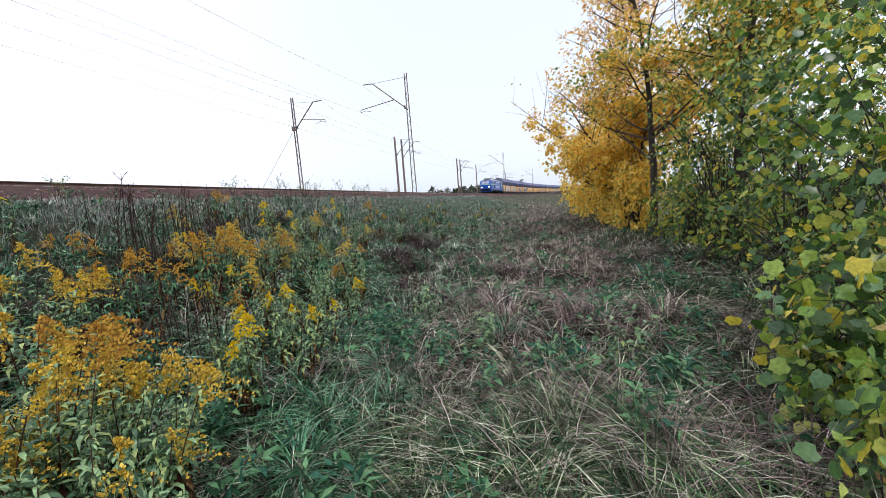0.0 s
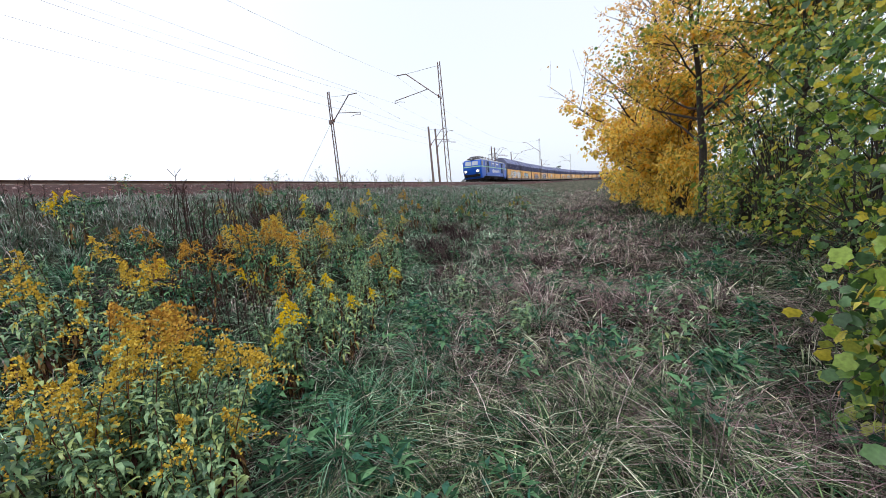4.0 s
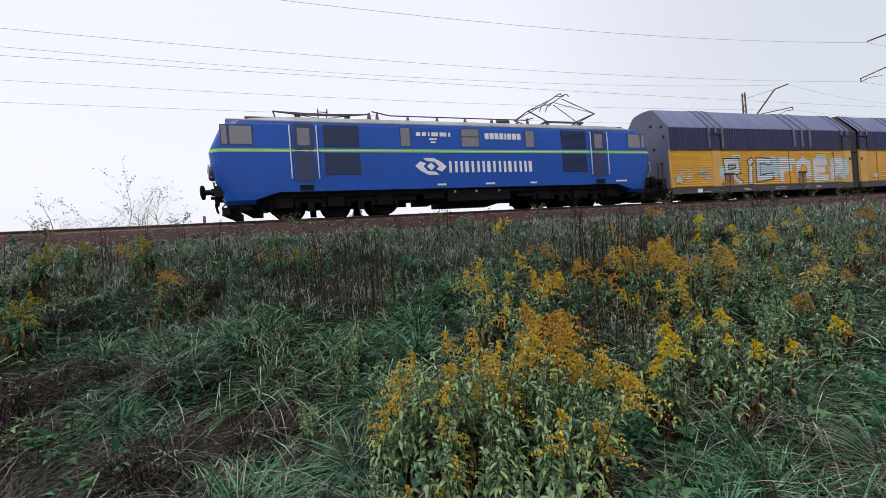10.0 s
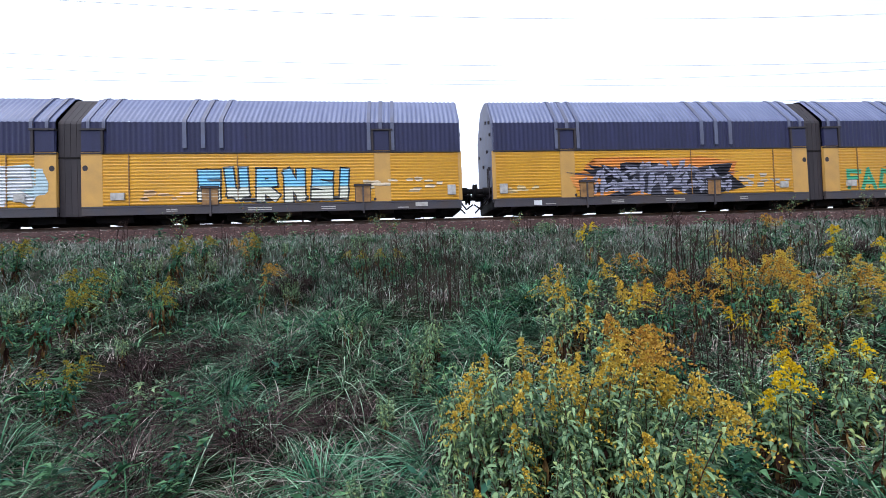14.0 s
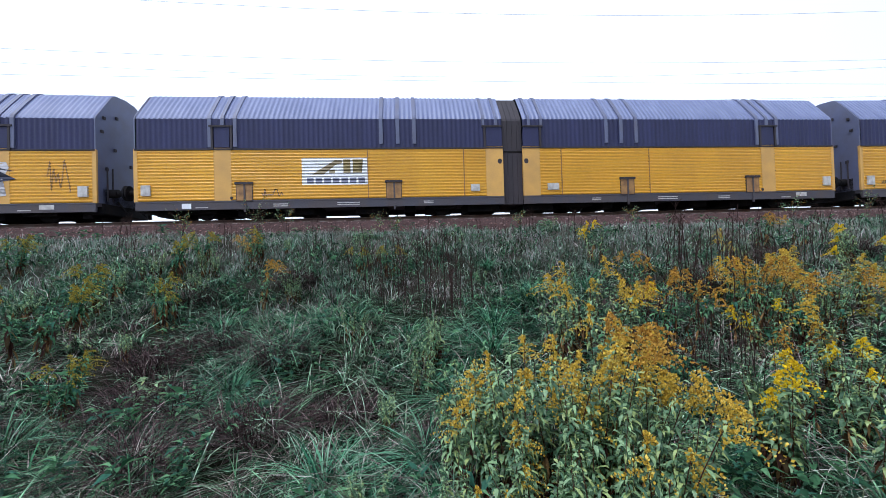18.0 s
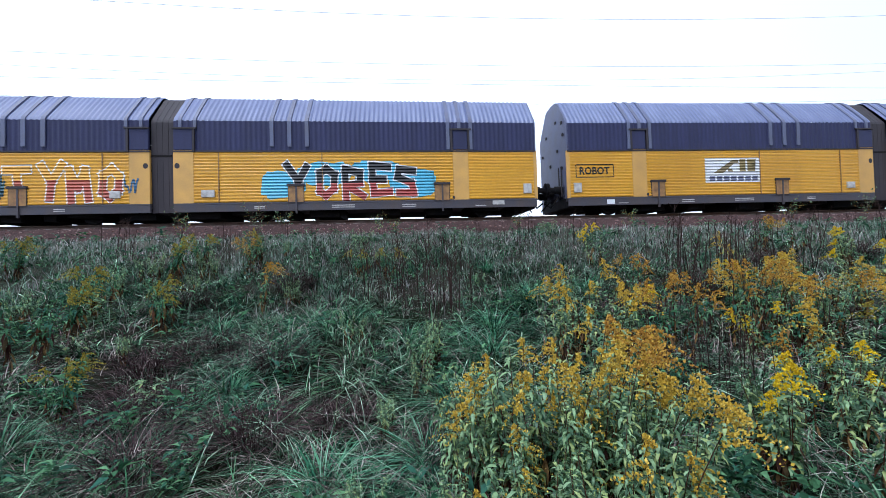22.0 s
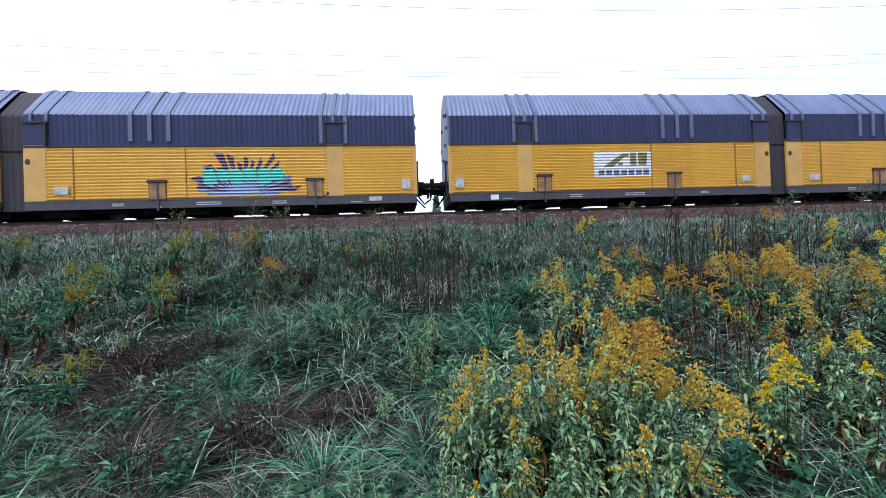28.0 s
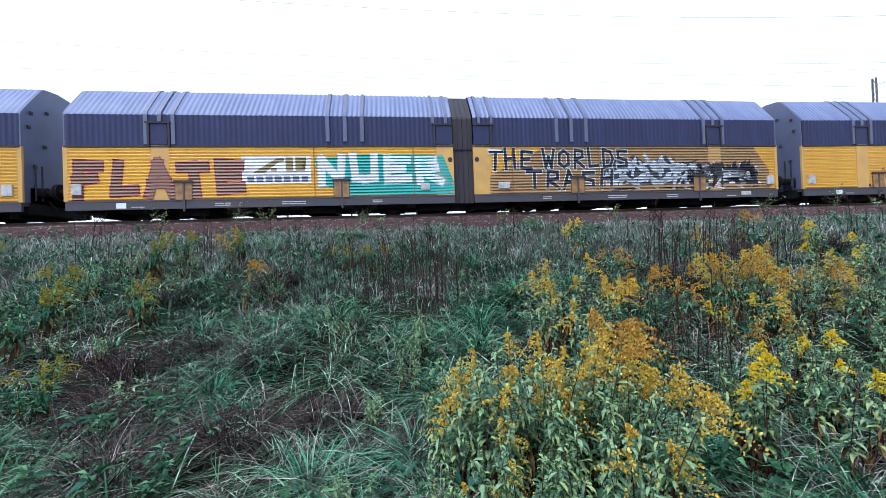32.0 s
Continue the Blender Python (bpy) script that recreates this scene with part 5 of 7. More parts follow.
onto_side(words("ROBOT", 1.2, 0.26, 0.15, 1.38, 0.03), sec_x(1, 10.9), "graffiti_tag", paint(INK), w, 0.006)
w = wagons[5]
tagged(w, "yellow and grey wagon with cyan bubble letters over black")
emblem(w, 0, 5.6)
r0 = random.Random(51)
onto_side(flat([blot(r0, -0.9, 0.4, 1.35, 2.3), blot(r0, 0.0, 1.6, 1.5, 2.5), blot(r0, 1.4, 3.0, 1.3, 2.45), blot(r0, 2.8, 4.8, 1.4, 2.4)], 0.0003), sec_x(0, 5.2), "graffiti_ground", paint((0.05, 0.012, 0.05)), w, 0.005)
outlined(w, 0, "DIOM", 5.5, 9.4, 1.25, 2.62, (0.1, 0.5, 0.6), (0.2, 0.02, 0.05), 0.145, 0.055, "cyan bubble letters with dark red outline", upper=(0.36, 0.62, 0.66), split=0.6, wild=0.03, seed=52)
scribble(w, 0, 3.5, 4.9, 2.3, 2.7, (0.45, 0.5, 0.52), 53)
scribble(w, 0, 9.9, 11.0, 2.25, 2.65, (0.45, 0.5, 0.52), 54)
rng = random.Random(56)
burst = []
for k in range(17):
    a = radians(8 + 164 * k / 16)
    r = rng.uniform(1.1, 1.7)
    burst.append([(1.9 + 0.5 * math.cos(a) - 0.06, 0.75 + 0.2 * math.sin(a)), (1.9 + 1.15 * r * math.cos(a), 0.75 + 0.85 * r * math.sin(a)), (1.9 + 1.0 * r * math.cos(a - 0.12), 0.75 + 0.78 * r * math.sin(a - 0.12))])
onto_side(flat([blot(rng, 0.3, 3.5, 0.64, 1.35, 30, 0.3)]), sec_x(1, 5.0), "graffiti_ground", paint((0.22, 0.3, 0.5)), w, 0.004)
onto_side(flat(burst), sec_x(1, 5.0), "graffiti_rays", paint((0.07, 0.02, 0.07)), w, 0.006, "dark purple rays of a spray-painted burst")
onto_side(flat([blot(rng, 0.5 + 0.45 * k, 1.0 + 0.45 * k, 1.0 + 0.1 * (k % 2), 1.5, 14, 0.4) for k in range(6)]), sec_x(1, 5.0), "graffiti_letters", paint((0.06, 0.48, 0.36)), w, 0.008)
streaks(w, 1, 5.6, 8.2, 0.66, 1.1, (0.5, 0.55, 0.7), 57, 16)
emblem(wagons[6], 0, 5.6)
tagged(wagons[6], "clean yellow wagon with a white emblem board on its side")
tagged(wagons[2], "clean yellow wagon with a white emblem board and small tag")
w = wagons[7]
tagged(w, "yellow wagon with brown, white-on-teal and black graffiti letters")
outlined(w, 0, "FLATE", 0.15, 5.7, 0.66, 1.85, (0.2, 0.085, 0.045), (0.26, 0.02, 0.05), 0.135, 0.04, "brown letters with crimson outline", wild=0.05, seed=71)
emblem(w, 0, 5.5)
onto_side(flat([[(0.0, 1.8), (0.4, 0.95), (1.3, 0.64), (5.0, 0.64), (5.0, 1.0), (4.6, 1.9), (2.0, 1.95)]]), sec_x(0, 7.9), "graffiti_ground", paint((0.03, 0.33, 0.28)), w, 0.004, "teal drop shadow")
outlined(w, 0, "NUER", 7.9, 12.6, 0.95, 1.98, (0.66, 0.68, 0.74), (0.45, 0.55, 0.62), 0.115, 0.03, "white block letters", seed=72)
onto_side(flat([[(0.0, 0.62), (11.9, 0.62), (11.9, 1.3), (11.2, 2.15), (2.2, 2.15), (0.9, 1.6), (0.0, 1.2)]]), sec_x(1, 0.6), "graffiti_ground", paint((0.3, 0.17, 0.06)), w, 0.003)
wildstyle(w, 1, 5.2, 9.4, 0.66, 1.95, (0.5, 0.52, 0.56), (0.05, 0.05, 0.06), 74, None, 20)
outlined(w, 1, "THE WORLDS", 0.5, 6.3, 1.36, 2.16, INK, (0.6, 0.6, 0.62), 0.055, 0.03, "black letters with white edge", seed=76)
outlined(w, 1, "TRASH", 2.0, 5.6, 0.7, 1.45, INK, (0.6, 0.6, 0.62), 0.06, 0.03, seed=77)
wildstyle(w, 1, 8.7, 12.0, 0.7, 1.75, INK, (0.6, 0.6, 0.62), 75, None, 22)
w = wagons[8]
tagged(w, "yellow wagon with a white emblem board and thin dark tags")
emblem(w, 0, 5.6)
scribble(w, 0, 3.4, 8.4, 0.75, 1.4, (0.15, 0.06, 0.05), 81, 30)
for w in wagons[9:]:
    emblem(w, 0, 5.6)
    tagged(w, "clean yellow wagon with a white emblem board on its side")

def stand_taller():
    """The yellow sides are 1.8 m high: what lies between sill and edge rail is drawn out, and the slate walls and roof go up with it."""
    seen = set()
    for w in wagons:
        for o in w.children_recursive:
            if o.type == "MESH" and o.data.name not in seen:
                seen.add(o.data.name)
                for v in o.data.vertices:
                    v.co.z += 0.22 * min(max((v.co.z - 0.62) / 1.58, 0.0), 1.0)


stand_taller()

# ---- plants ----
SOFT = foliage("leaf_green", [(0.02, 0.06, 0.03), (0.06, 0.15, 0.07), (0.13, 0.27, 0.13), (0.04, 0.12, 0.08)], through=0.25, spec=0.06)
PALE = foliage("leaf_pale_green", [(0.04, 0.08, 0.03), (0.15, 0.24, 0.11), (0.06, 0.12, 0.06), (0.25, 0.39, 0.19), (0.3, 0.38, 0.14), (0.08, 0.165, 0.09), (0.22, 0.34, 0.18), (0.11, 0.2, 0.1), (0.04, 0.09, 0.045)], through=0.22, rough=0.42, spec=0.3)
REDSTEM = foliage("stem_red_brown", [(0.045, 0.02, 0.016), (0.07, 0.032, 0.022), (0.03, 0.018, 0.015)], through=0.0, spec=0.02)
STALK = foliage("stem_dry", [(0.05, 0.03, 0.026), (0.09, 0.055, 0.046), (0.035, 0.022, 0.02), (0.14, 0.1, 0.09)], through=0.0, spec=0.02)
WITHER = foliage("leaf_withered", [(0.03, 0.014, 0.011), (0.08, 0.035, 0.02), (0.2, 0.12, 0.05), (0.05, 0.035, 0.018)], through=0.1, spec=0.02)
DEAD = foliage("dead_twigs", [(0.022, 0.014, 0.014), (0.05, 0.032, 0.031), (0.13, 0.095, 0.09), (0.03, 0.018, 0.02), (0.08, 0.055, 0.055)], through=0.0, spec=0.02)
GOLD = foliage("bloom_gold", [(0.56, 0.38, 0.05), (0.68, 0.5, 0.1), (0.4, 0.26, 0.04), (0.62, 0.43, 0.06)], through=0.25, spec=0.03)
BRIGHT = foliage("bloom_yellow", [(0.7, 0.5, 0.015), (0.8, 0.6, 0.02), (0.6, 0.41, 0.015)], through=0.25, spec=0.03)
AMBER = foliage("bloom_amber", [(0.44, 0.24, 0.04), (0.56, 0.34, 0.07), (0.3, 0.15, 0.03)], through=0.25, spec=0.03)
OLIVE = foliage("bloom_olive", [(0.28, 0.25, 0.04), (0.4, 0.33, 0.06), (0.22, 0.15, 0.03)], through=0.25, spec=0.03)
YLEAF = foliage("leaf_yellow", [(0.88, 0.58, 0.08), (0.94, 0.74, 0.2), (0.8, 0.44, 0.06), (0.85, 0.66, 0.14), (0.5, 0.4, 0.08)], through=0.5)
OLEAF = foliage("leaf_orange", [(0.85, 0.5, 0.17), (0.92, 0.66, 0.3), (0.6, 0.36, 0.15)], through=0.6)
GLEAF = foliage("leaf_tree_green", [(0.09, 0.15, 0.025), (0.22, 0.33, 0.06), (0.38, 0.46, 0.1), (0.55, 0.48, 0.08), (0.16, 0.28, 0.08)], through=0.4, rough=0.4, spec=0.4)
VLEAF = foliage("leaf_vine", [(0.05, 0.1, 0.02), (0.17, 0.3, 0.05), (0.33, 0.46, 0.08), (0.08, 0.17, 0.05), (0.62, 0.52, 0.06), (0.06, 0.12, 0.05), (0.42, 0.44, 0.08), (0.13, 0.25, 0.1)], through=0.38, rough=0.35, spec=0.5)
CREAM = foliage("leaf_variegated", [(0.3, 0.36, 0.16), (0.42, 0.44, 0.24), (0.2, 0.28, 0.09)], through=0.3)
BARK = material("bark", (0.05, 0.038, 0.03), 0.9, vary=0.4, scale=6, fine=40, second=(0.025, 0.02, 0.017), amount=0.8, bump=0.7, dist=0.02, streak=(1, 1, 0.3))
RNG = np.random.default_rng(21)


def ribbons(base, height, angle, bend, width, segs, face=None, droop=1.0):
    """Tapered arched blades: n x 3 feet, and for each its height, the way it leans, how far, and its width."""
    n = len(base)
    s = np.linspace(0, 1, segs + 1)[None, :]
    h, b = height[:, None], bend[:, None]
    out = h * b * s ** 2
    up = h * s * (1 - np.minimum(0.36 * droop * b, 0.88) * s)
    cx, cy = np.cos(angle)[:, None], np.sin(angle)[:, None]
    mid = np.stack([base[:, :1] + cx * out, base[:, 1:2] + cy * out, base[:, 2:] + up], -1)
    fa = angle + np.pi / 2 if face is None else face
    wv = np.stack([np.cos(fa), np.sin(fa), np.zeros(n)], -1)[:, None, :]
    wd = (width[:, None] * np.array([0.55, 1.0, 0.75, 0.12][:segs + 1] if segs == 3 else np.interp(s[0], [0, 0.35, 1], [0.6, 1, 0.12]))[None, :])[..., None]
    v = np.stack([mid - wv * wd, mid + wv * wd], 2).reshape(n, -1, 3)
    k = 2 * (segs + 1)
    q = np.array([(2 * i, 2 * i + 1, 2 * i + 3, 2 * i + 2) for i in range(segs)])
    f = (np.arange(n) * k)[:, None, None] + q[None]
    return v.reshape(-1, 3), f.reshape(-1, 4)


def leaf_shapes(pos, along, normal, length, width, bendy=0.15):
    """Pointed leaves of two folded halves: feet, directions and sizes."""
    n = len(pos)
    along = along / np.linalg.norm(along, axis=1)[:, None]
    side = np.cross(along, normal)
    side /= np.linalg.norm(side, axis=1)[:, None] + 1e-9
    nor = np.cross(side, along)
    L, W = length[:, None], width[:, None]
    p0 = pos
    p1 = pos + along * L * 0.4 + side * W * 0.5 + nor * L * 0.06
    p2 = pos + along * L - nor * L * bendy
    p3 = pos + along * L * 0.4 - side * W * 0.5 + nor * L * 0.06
    pm = pos + along * L * 0.45 - nor * L * 0.02
    v = np.stack([p0, p1, p2, p3, pm], 1).reshape(-1, 3)
    f = (np.arange(n) * 5)[:, None, None] + np.array([(0, 4, 1), (1, 4, 2), (0, 3, 4), (3, 2, 4)])[None]
    return v, f.reshape(-1, 3)


def drooping(pos, along, normal, length, width, bend):
    """Long leaves that rise from the stem, arch over and hang at the tip."""
    n = len(pos)
    along = along / np.linalg.norm(along, axis=1)[:, None]
    side = np.cross(along, normal)
    side /= np.linalg.norm(side, axis=1)[:, None] + 1e-9
    L, W, down = length[:, None], width[:, None], np.array([[0, 0, -1.0]])
    b = np.asarray(bend)[:, None]
    m1 = pos + along * L * 0.36 + down * L * b * 0.1
    m2 = pos + along * L * (0.66 - 0.08 * b) + down * L * b * 0.36
    tip = pos + along * L * (0.92 - 0.3 * b) + down * L * b * 0.8
    v = np.stack([pos, m1 + side * W * 0.5, m1 - side * W * 0.5, m2 + side * W * 0.42, m2 - side * W * 0.42, tip], 1).reshape(-1, 3)
    f = (np.arange(n) * 6)[:, None, None] + np.array([(0, 1, 2), (1, 3, 2), (2, 3, 4), (3, 5, 4)])[None]
    return v, f.reshape(-1, 3)


def petals(pos, along, normal, length, width):
    """Small flat pointed pieces, one face each: florets and leaves seen from afar."""
    n = len(pos)
    along = along / np.linalg.norm(along, axis=1)[:, None]
    side = np.cross(along, normal)
    side /= np.linalg.norm(side, axis=1)[:, None] + 1e-9
    L, W = length[:, None], width[:, None]
    v = np.stack([pos, pos + along * L * 0.45 + side * W * 0.5, pos + along * L, pos + along * L * 0.45 - side * W * 0.5], 1).reshape(-1, 3)
    return v, (np.arange(n) * 4)[:, None] + np.arange(4)[None]


def field(x, y, k=1.0, s=0.0):
    """A smooth drifting value from 0 to 1 over the ground."""
    q = np.sin(0.71 * k * x + 1.3 * k * y + s) + np.sin(1.9 * k * x - 0.8 * k * y + 2.1 * s + 1) + np.sin(1.1 * k * y - 0.43 * k * x + 0.7 * s + 2.5)
    return np.clip(0.5 + q / 5, 0, 1)


def scatter(n, r0, r1, az0, az1, power):
    """Feet round the standing point, closer together near it; on the near side of the rails alone."""
    u = RNG.random(n)
    e = 2 - power
    r = (r0 ** e + u * (r1 ** e - r0 ** e)) ** (1 / e)
    a = np.radians(az0 + (az1 - az0) * RNG.random(n))
    x, y = r * np.sin(a), r * np.cos(a)
    keep = (track_y(x) - y > 3.1)
    return x[keep], y[keep], r[keep]


def zone_dry(x, y):
    """How much of the grass is dry: the trodden strip by the bushes and the shoulder by the rails."""
    v = track_y(x) - y
    strip = np.exp(-((y + 0.3 + 0.02 * x) / 2.4) ** 2) * np.clip((x - 1.5) / 3, 0, 1)
    shoulder = np.clip((9.0 - v) / 4.0, 0, 1)
    return np.clip(0.14 + 0.78 * strip + 0.7 * shoulder + 0.9 * (field(x, y, 1.3, 3.0) - 0.5), 0.03, 0.95)


def zone_meadow(x, y):
    """How much of the green grass is olive: along the strip, not on the slope."""
    return np.clip((2.1 - y - 0.03 * x) / 1.4, 0, 1) * np.clip((x + 0.2) / 1.0, 0, 1)


def grass():
    """Tufts of blades that arch out and hang over like pillows, with dark gaps between them."""
    green, olive, dry, silver = [], [], [], []
    for turn, n, r0, r1, power, segs, per in (((-62, 138), 2800, 1.1, 7.0, 1.15, 4, 26), ((-62, 138), 10500, 7.0, 26.0, 1.3, 2, 16),
                                              ((-62, 138), 8000, 26.0, 95.0, 1.3, 1, 12), ((62, 100), 5200, 13.0, 70.0, 1.2, 1, 18), ((138, 298), 2000, 1.1, 14.0, 1.2, 2, 12)):
        x, y, r = scatter(n, r0, r1, *turn, power)
        keep = RNG.random(len(x)) < np.clip(2.0 * field(x, y, 5.0, 0.4) - 0.1, 0.25, 1)
        x, y, r = x[keep], y[keep], r[keep]
        cx, cy = np.repeat(x, per), np.repeat(y, per)
        cr = np.repeat(r, per)
        wide = np.repeat(RNG.uniform(0.5, 1.5, len(x)), per)
        spread = np.interp(cr, [1, 7, 30, 90], [0.055, 0.085, 0.25, 0.8]) * wide
        off = RNG.normal(0, 1, (len(cx), 2)) * spread[:, None]
        bx, by = cx + off[:, 0], cy + off[:, 1]
        ok = (track_y(bx) - by > 3.0) & (np.hypot(bx, by) > 1.0)
        bx, by, cr, off = bx[ok], by[ok], cr[ok], off[ok]
        bz = ground_z(bx, by) - 0.02
        tall = np.repeat(RNG.uniform(0.35, 1.0, len(x)) ** 0.8, per)[ok] * (0.65 + 0.7 * field(bx, by, 1.1, 1.0))
        lean = np.repeat(RNG.uniform(0, 2 * np.pi, len(x)), per)[ok]
        bias = np.repeat(RNG.normal(0, 0.42, len(x)), per)[ok]
        m = len(bx)
        isdry = RNG.random(m) < np.clip(zone_dry(bx, by) + bias, 0.05, 0.95)
        isolive = np.repeat(RNG.random(len(x)), per)[ok] < zone_meadow(bx, by)
        edge = track_y(bx) - by
        issilver = (edge < 9.5) & (RNG.random(m) < np.clip((10.0 - edge) / 2.5, 0, 0.93))
        for kind, store in ((0, green), (1, olive), (2, dry), (3, silver)):
            i = np.where((isdry & (issilver == (kind == 3))) if kind >= 2 else ~isdry & (isolive == (kind == 1)))[0]
            k = len(i)
            if not k:
                continue
            v = track_y(bx[i]) - by[i]
            short = np.interp(v, [3.0, 4.5, 7], [0.5, 0.75, 1.0])
            h = tall[i] * short * RNG.uniform(0.55, 1.2, k) * (0.46, 0.48, 0.54, 0.46)[kind]
            w = np.interp(cr[i], [1, 4, 10, 30, 90], [0.0033, 0.0066, 0.0145, 0.034, 0.075]) * RNG.uniform(0.5, 1.25, k)
            if kind >= 2:
                w *= (0.5, 0.5)[kind - 2]
            bend = RNG.uniform(0.7, 2.8, k) if kind < 2 else RNG.uniform(0.5, 2.3, k) if kind == 2 else RNG.uniform(0.2, 1.5, k)
            out = np.arctan2(off[i, 1], off[i, 0])
            ang = np.where(RNG.random(k) < 0.72, out, lean[i]) + RNG.normal(0, 0.4, k)
            store.append(ribbons(np.stack([bx[i], by[i], bz[i]], 1), h, ang, bend, w, segs, droop=1.25))
    # the shoulder under the rails: a close, fine, upright growth
    n = 62000
    x = np.where(RNG.random(n) < 0.7, RNG.uniform(-15, 22, n), RNG.uniform(22, 62, n))
    v = RNG.uniform(2.9, 9.5, n)
    y = track_y(x) - v
    keep = RNG.random(n) < np.clip(1.5 * field(x, y, 2.2, 1.7) + 0.15, 0, 1) * np.clip((10.5 - v) / 3, 0, 1)
    x, y, v = x[keep], y[keep], v[keep]
    n = len(x)
    r = np.hypot(x, y)
    grey = RNG.random(n) < np.interp(v, [3, 6, 9.5], [0.85, 0.7, 0.4]) + 0.5 * (field(x, y, 1.1, 4.0) - 0.5)
    for pick, store in ((grey, silver), (~grey, green)):
        i = np.where(pick)[0]
        k = len(i)
        h = np.interp(v[i], [2.9, 4.5, 9.5], [0.13, 0.26, 0.36]) * RNG.uniform(0.5, 1.3, k)
        store.append(ribbons(np.stack([x[i], y[i], ground_z(x[i], y[i]) - 0.02], 1), h, RNG.uniform(0, 2 * np.pi, k), RNG.uniform(0.15, 1.5, k), np.interp(r[i], [7, 15, 60], [0.0055, 0.009, 0.034]) * RNG.uniform(0.6, 1.2, k), 2, droop=1.2))
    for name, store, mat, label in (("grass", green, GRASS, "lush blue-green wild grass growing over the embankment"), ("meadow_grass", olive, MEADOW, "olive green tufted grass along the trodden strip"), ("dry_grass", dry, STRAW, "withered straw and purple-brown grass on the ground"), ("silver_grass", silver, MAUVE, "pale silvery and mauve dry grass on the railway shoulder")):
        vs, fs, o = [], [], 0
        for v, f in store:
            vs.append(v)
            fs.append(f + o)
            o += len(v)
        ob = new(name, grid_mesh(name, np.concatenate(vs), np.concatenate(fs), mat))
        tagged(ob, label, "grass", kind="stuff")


grass()


def weeds():
    """Low broad-leaved herbs between the grass."""
    x, y, r = scatter(2600, 1.2, 22, -60, 138, 1.3)
    keep = field(x, y, 1.6, 5.0) > 0.42
    x, y, r = x[keep], y[keep], r[keep]
    per = 12
    n = len(x) * per
    cx, cy, cr = np.repeat(x, per), np.repeat(y, per), np.repeat(r, per)
    a = RNG.uniform(0, 2 * np.pi, n)
    el = RNG.uniform(0.1, 0.9, n)
    z = ground_z(cx, cy) + RNG.uniform(0.05, 0.3, n) * np.repeat(RNG.uniform(0.5, 1.2, len(x)), per)
    pos = np.stack([cx + np.cos(a) * 0.02, cy + np.sin(a) * 0.02, z], 1)
    al = np.stack([np.cos(a) * np.cos(el), np.sin(a) * np.cos(el), np.sin(el)], 1)
    L = RNG.uniform(0.06, 0.15, n) * np.interp(cr, [1, 22], [0.8, 1.6])
    v, f = leaf_shapes(pos, al, np.stack([np.zeros(n), np.zeros(n), np.ones(n)], 1) + 0.3 * RNG.normal(0, 1, (n, 3)), L, L * RNG.uniform(0.25, 0.45, n), 0.35)
    tagged(new("weeds", grid_mesh("weeds", v, f, SOFT)), "small green broad-leaved herbs among the wild grass", "weeds", kind="stuff")


weeds()


def tube(points, radii, sides=5):
    """A bent round stem through points."""
    pts = np.asarray(points, dtype=float)
    d = np.gradient(pts, axis=0)
    d /= np.linalg.norm(d, axis=1)[:, None] + 1e-9
    ref = np.where(np.abs(d[:, 2:3]) > 0.9, np.array([[1.0, 0, 0]]), np.array([[0, 0, 1.0]]))
    u = np.cross(d, ref)
    u /= np.linalg.norm(u, axis=1)[:, None] + 1e-9
    w = np.cross(d, u)
    a = 2 * np.pi * np.arange(sides) / sides
    r = np.asarray(radii, dtype=float)[:, None, None]
    v = pts[:, None, :] + r * (np.cos(a)[None, :, None] * u[:, None, :] + np.sin(a)[None, :, None] * w[:, None, :])
    i, j = np.meshgrid(np.arange(len(pts) - 1), np.arange(sides), indexing="ij")
    i, j = i.ravel(), j.ravel()
    f = np.stack([i * sides + j, i * sides + (j + 1) % sides, (i + 1) * sides + (j + 1) % sides, (i + 1) * sides + j], 1)
    return v.reshape(-1, 3), f


class Heap:
    """Collects pieces of geometry for one mesh."""

    def __init__(self):
        self.v, self.f, self.n = [], [], 0

    def add(self, vf):
        v, f = vf
        self.v.append(v)
        self.f.append(f + self.n)
        self.n += len(v)

    def mesh(self, name, mat, smooth=False):
        return grid_mesh(name, np.concatenate(self.v), np.concatenate(self.f), mat, smooth)


def plume(rng, top, direction, size):
    """A goldenrod's flower head: arched sprays leaning to one side, set with small florets along their upper edge."""
    h = Heap()
    pos, al = [], []
    lean = np.array([direction[0], direction[1], 0.0])
    lean = lean / (np.linalg.norm(lean) + 1e-6)
    branches = int(rng.integers(13, 19))
    for b in range(branches):
        t = b / branches
        a = rng.uniform(0, 2 * np.pi)
        way = np.array([math.cos(a), math.sin(a), 0]) + lean * 0.7
        start = np.array(top) - np.array([0, 0, 1.0]) * size * 1.15 * (1 - t)
        L = size * (0.68 * (1 - t) + 0.14) * rng.uniform(0.75, 1.25)
        for k in range(11):
            q = (k + 0.5) / 11
            o = way * L * q + np.array([0, 0, 1.0]) * (L * 0.75 * q - L * 0.95 * q * q)
            for _ in range(2):
                pos.append(start + o + rng.normal(0, 0.004, 3) + np.array([0, 0, 0.004]))
                al.append(way * 0.4 + np.array([0, 0, 0.8]) + rng.normal(0, 0.5, 3))
    pos, al = np.array(pos), np.array(al)
    n = len(pos)
    L = rng.uniform(0.013, 0.025, n) * (size / 0.2) ** 0.5
    h.add(petals(pos, al, rng.normal(0, 1, (n, 3)), L, L * 0.7))
    return h


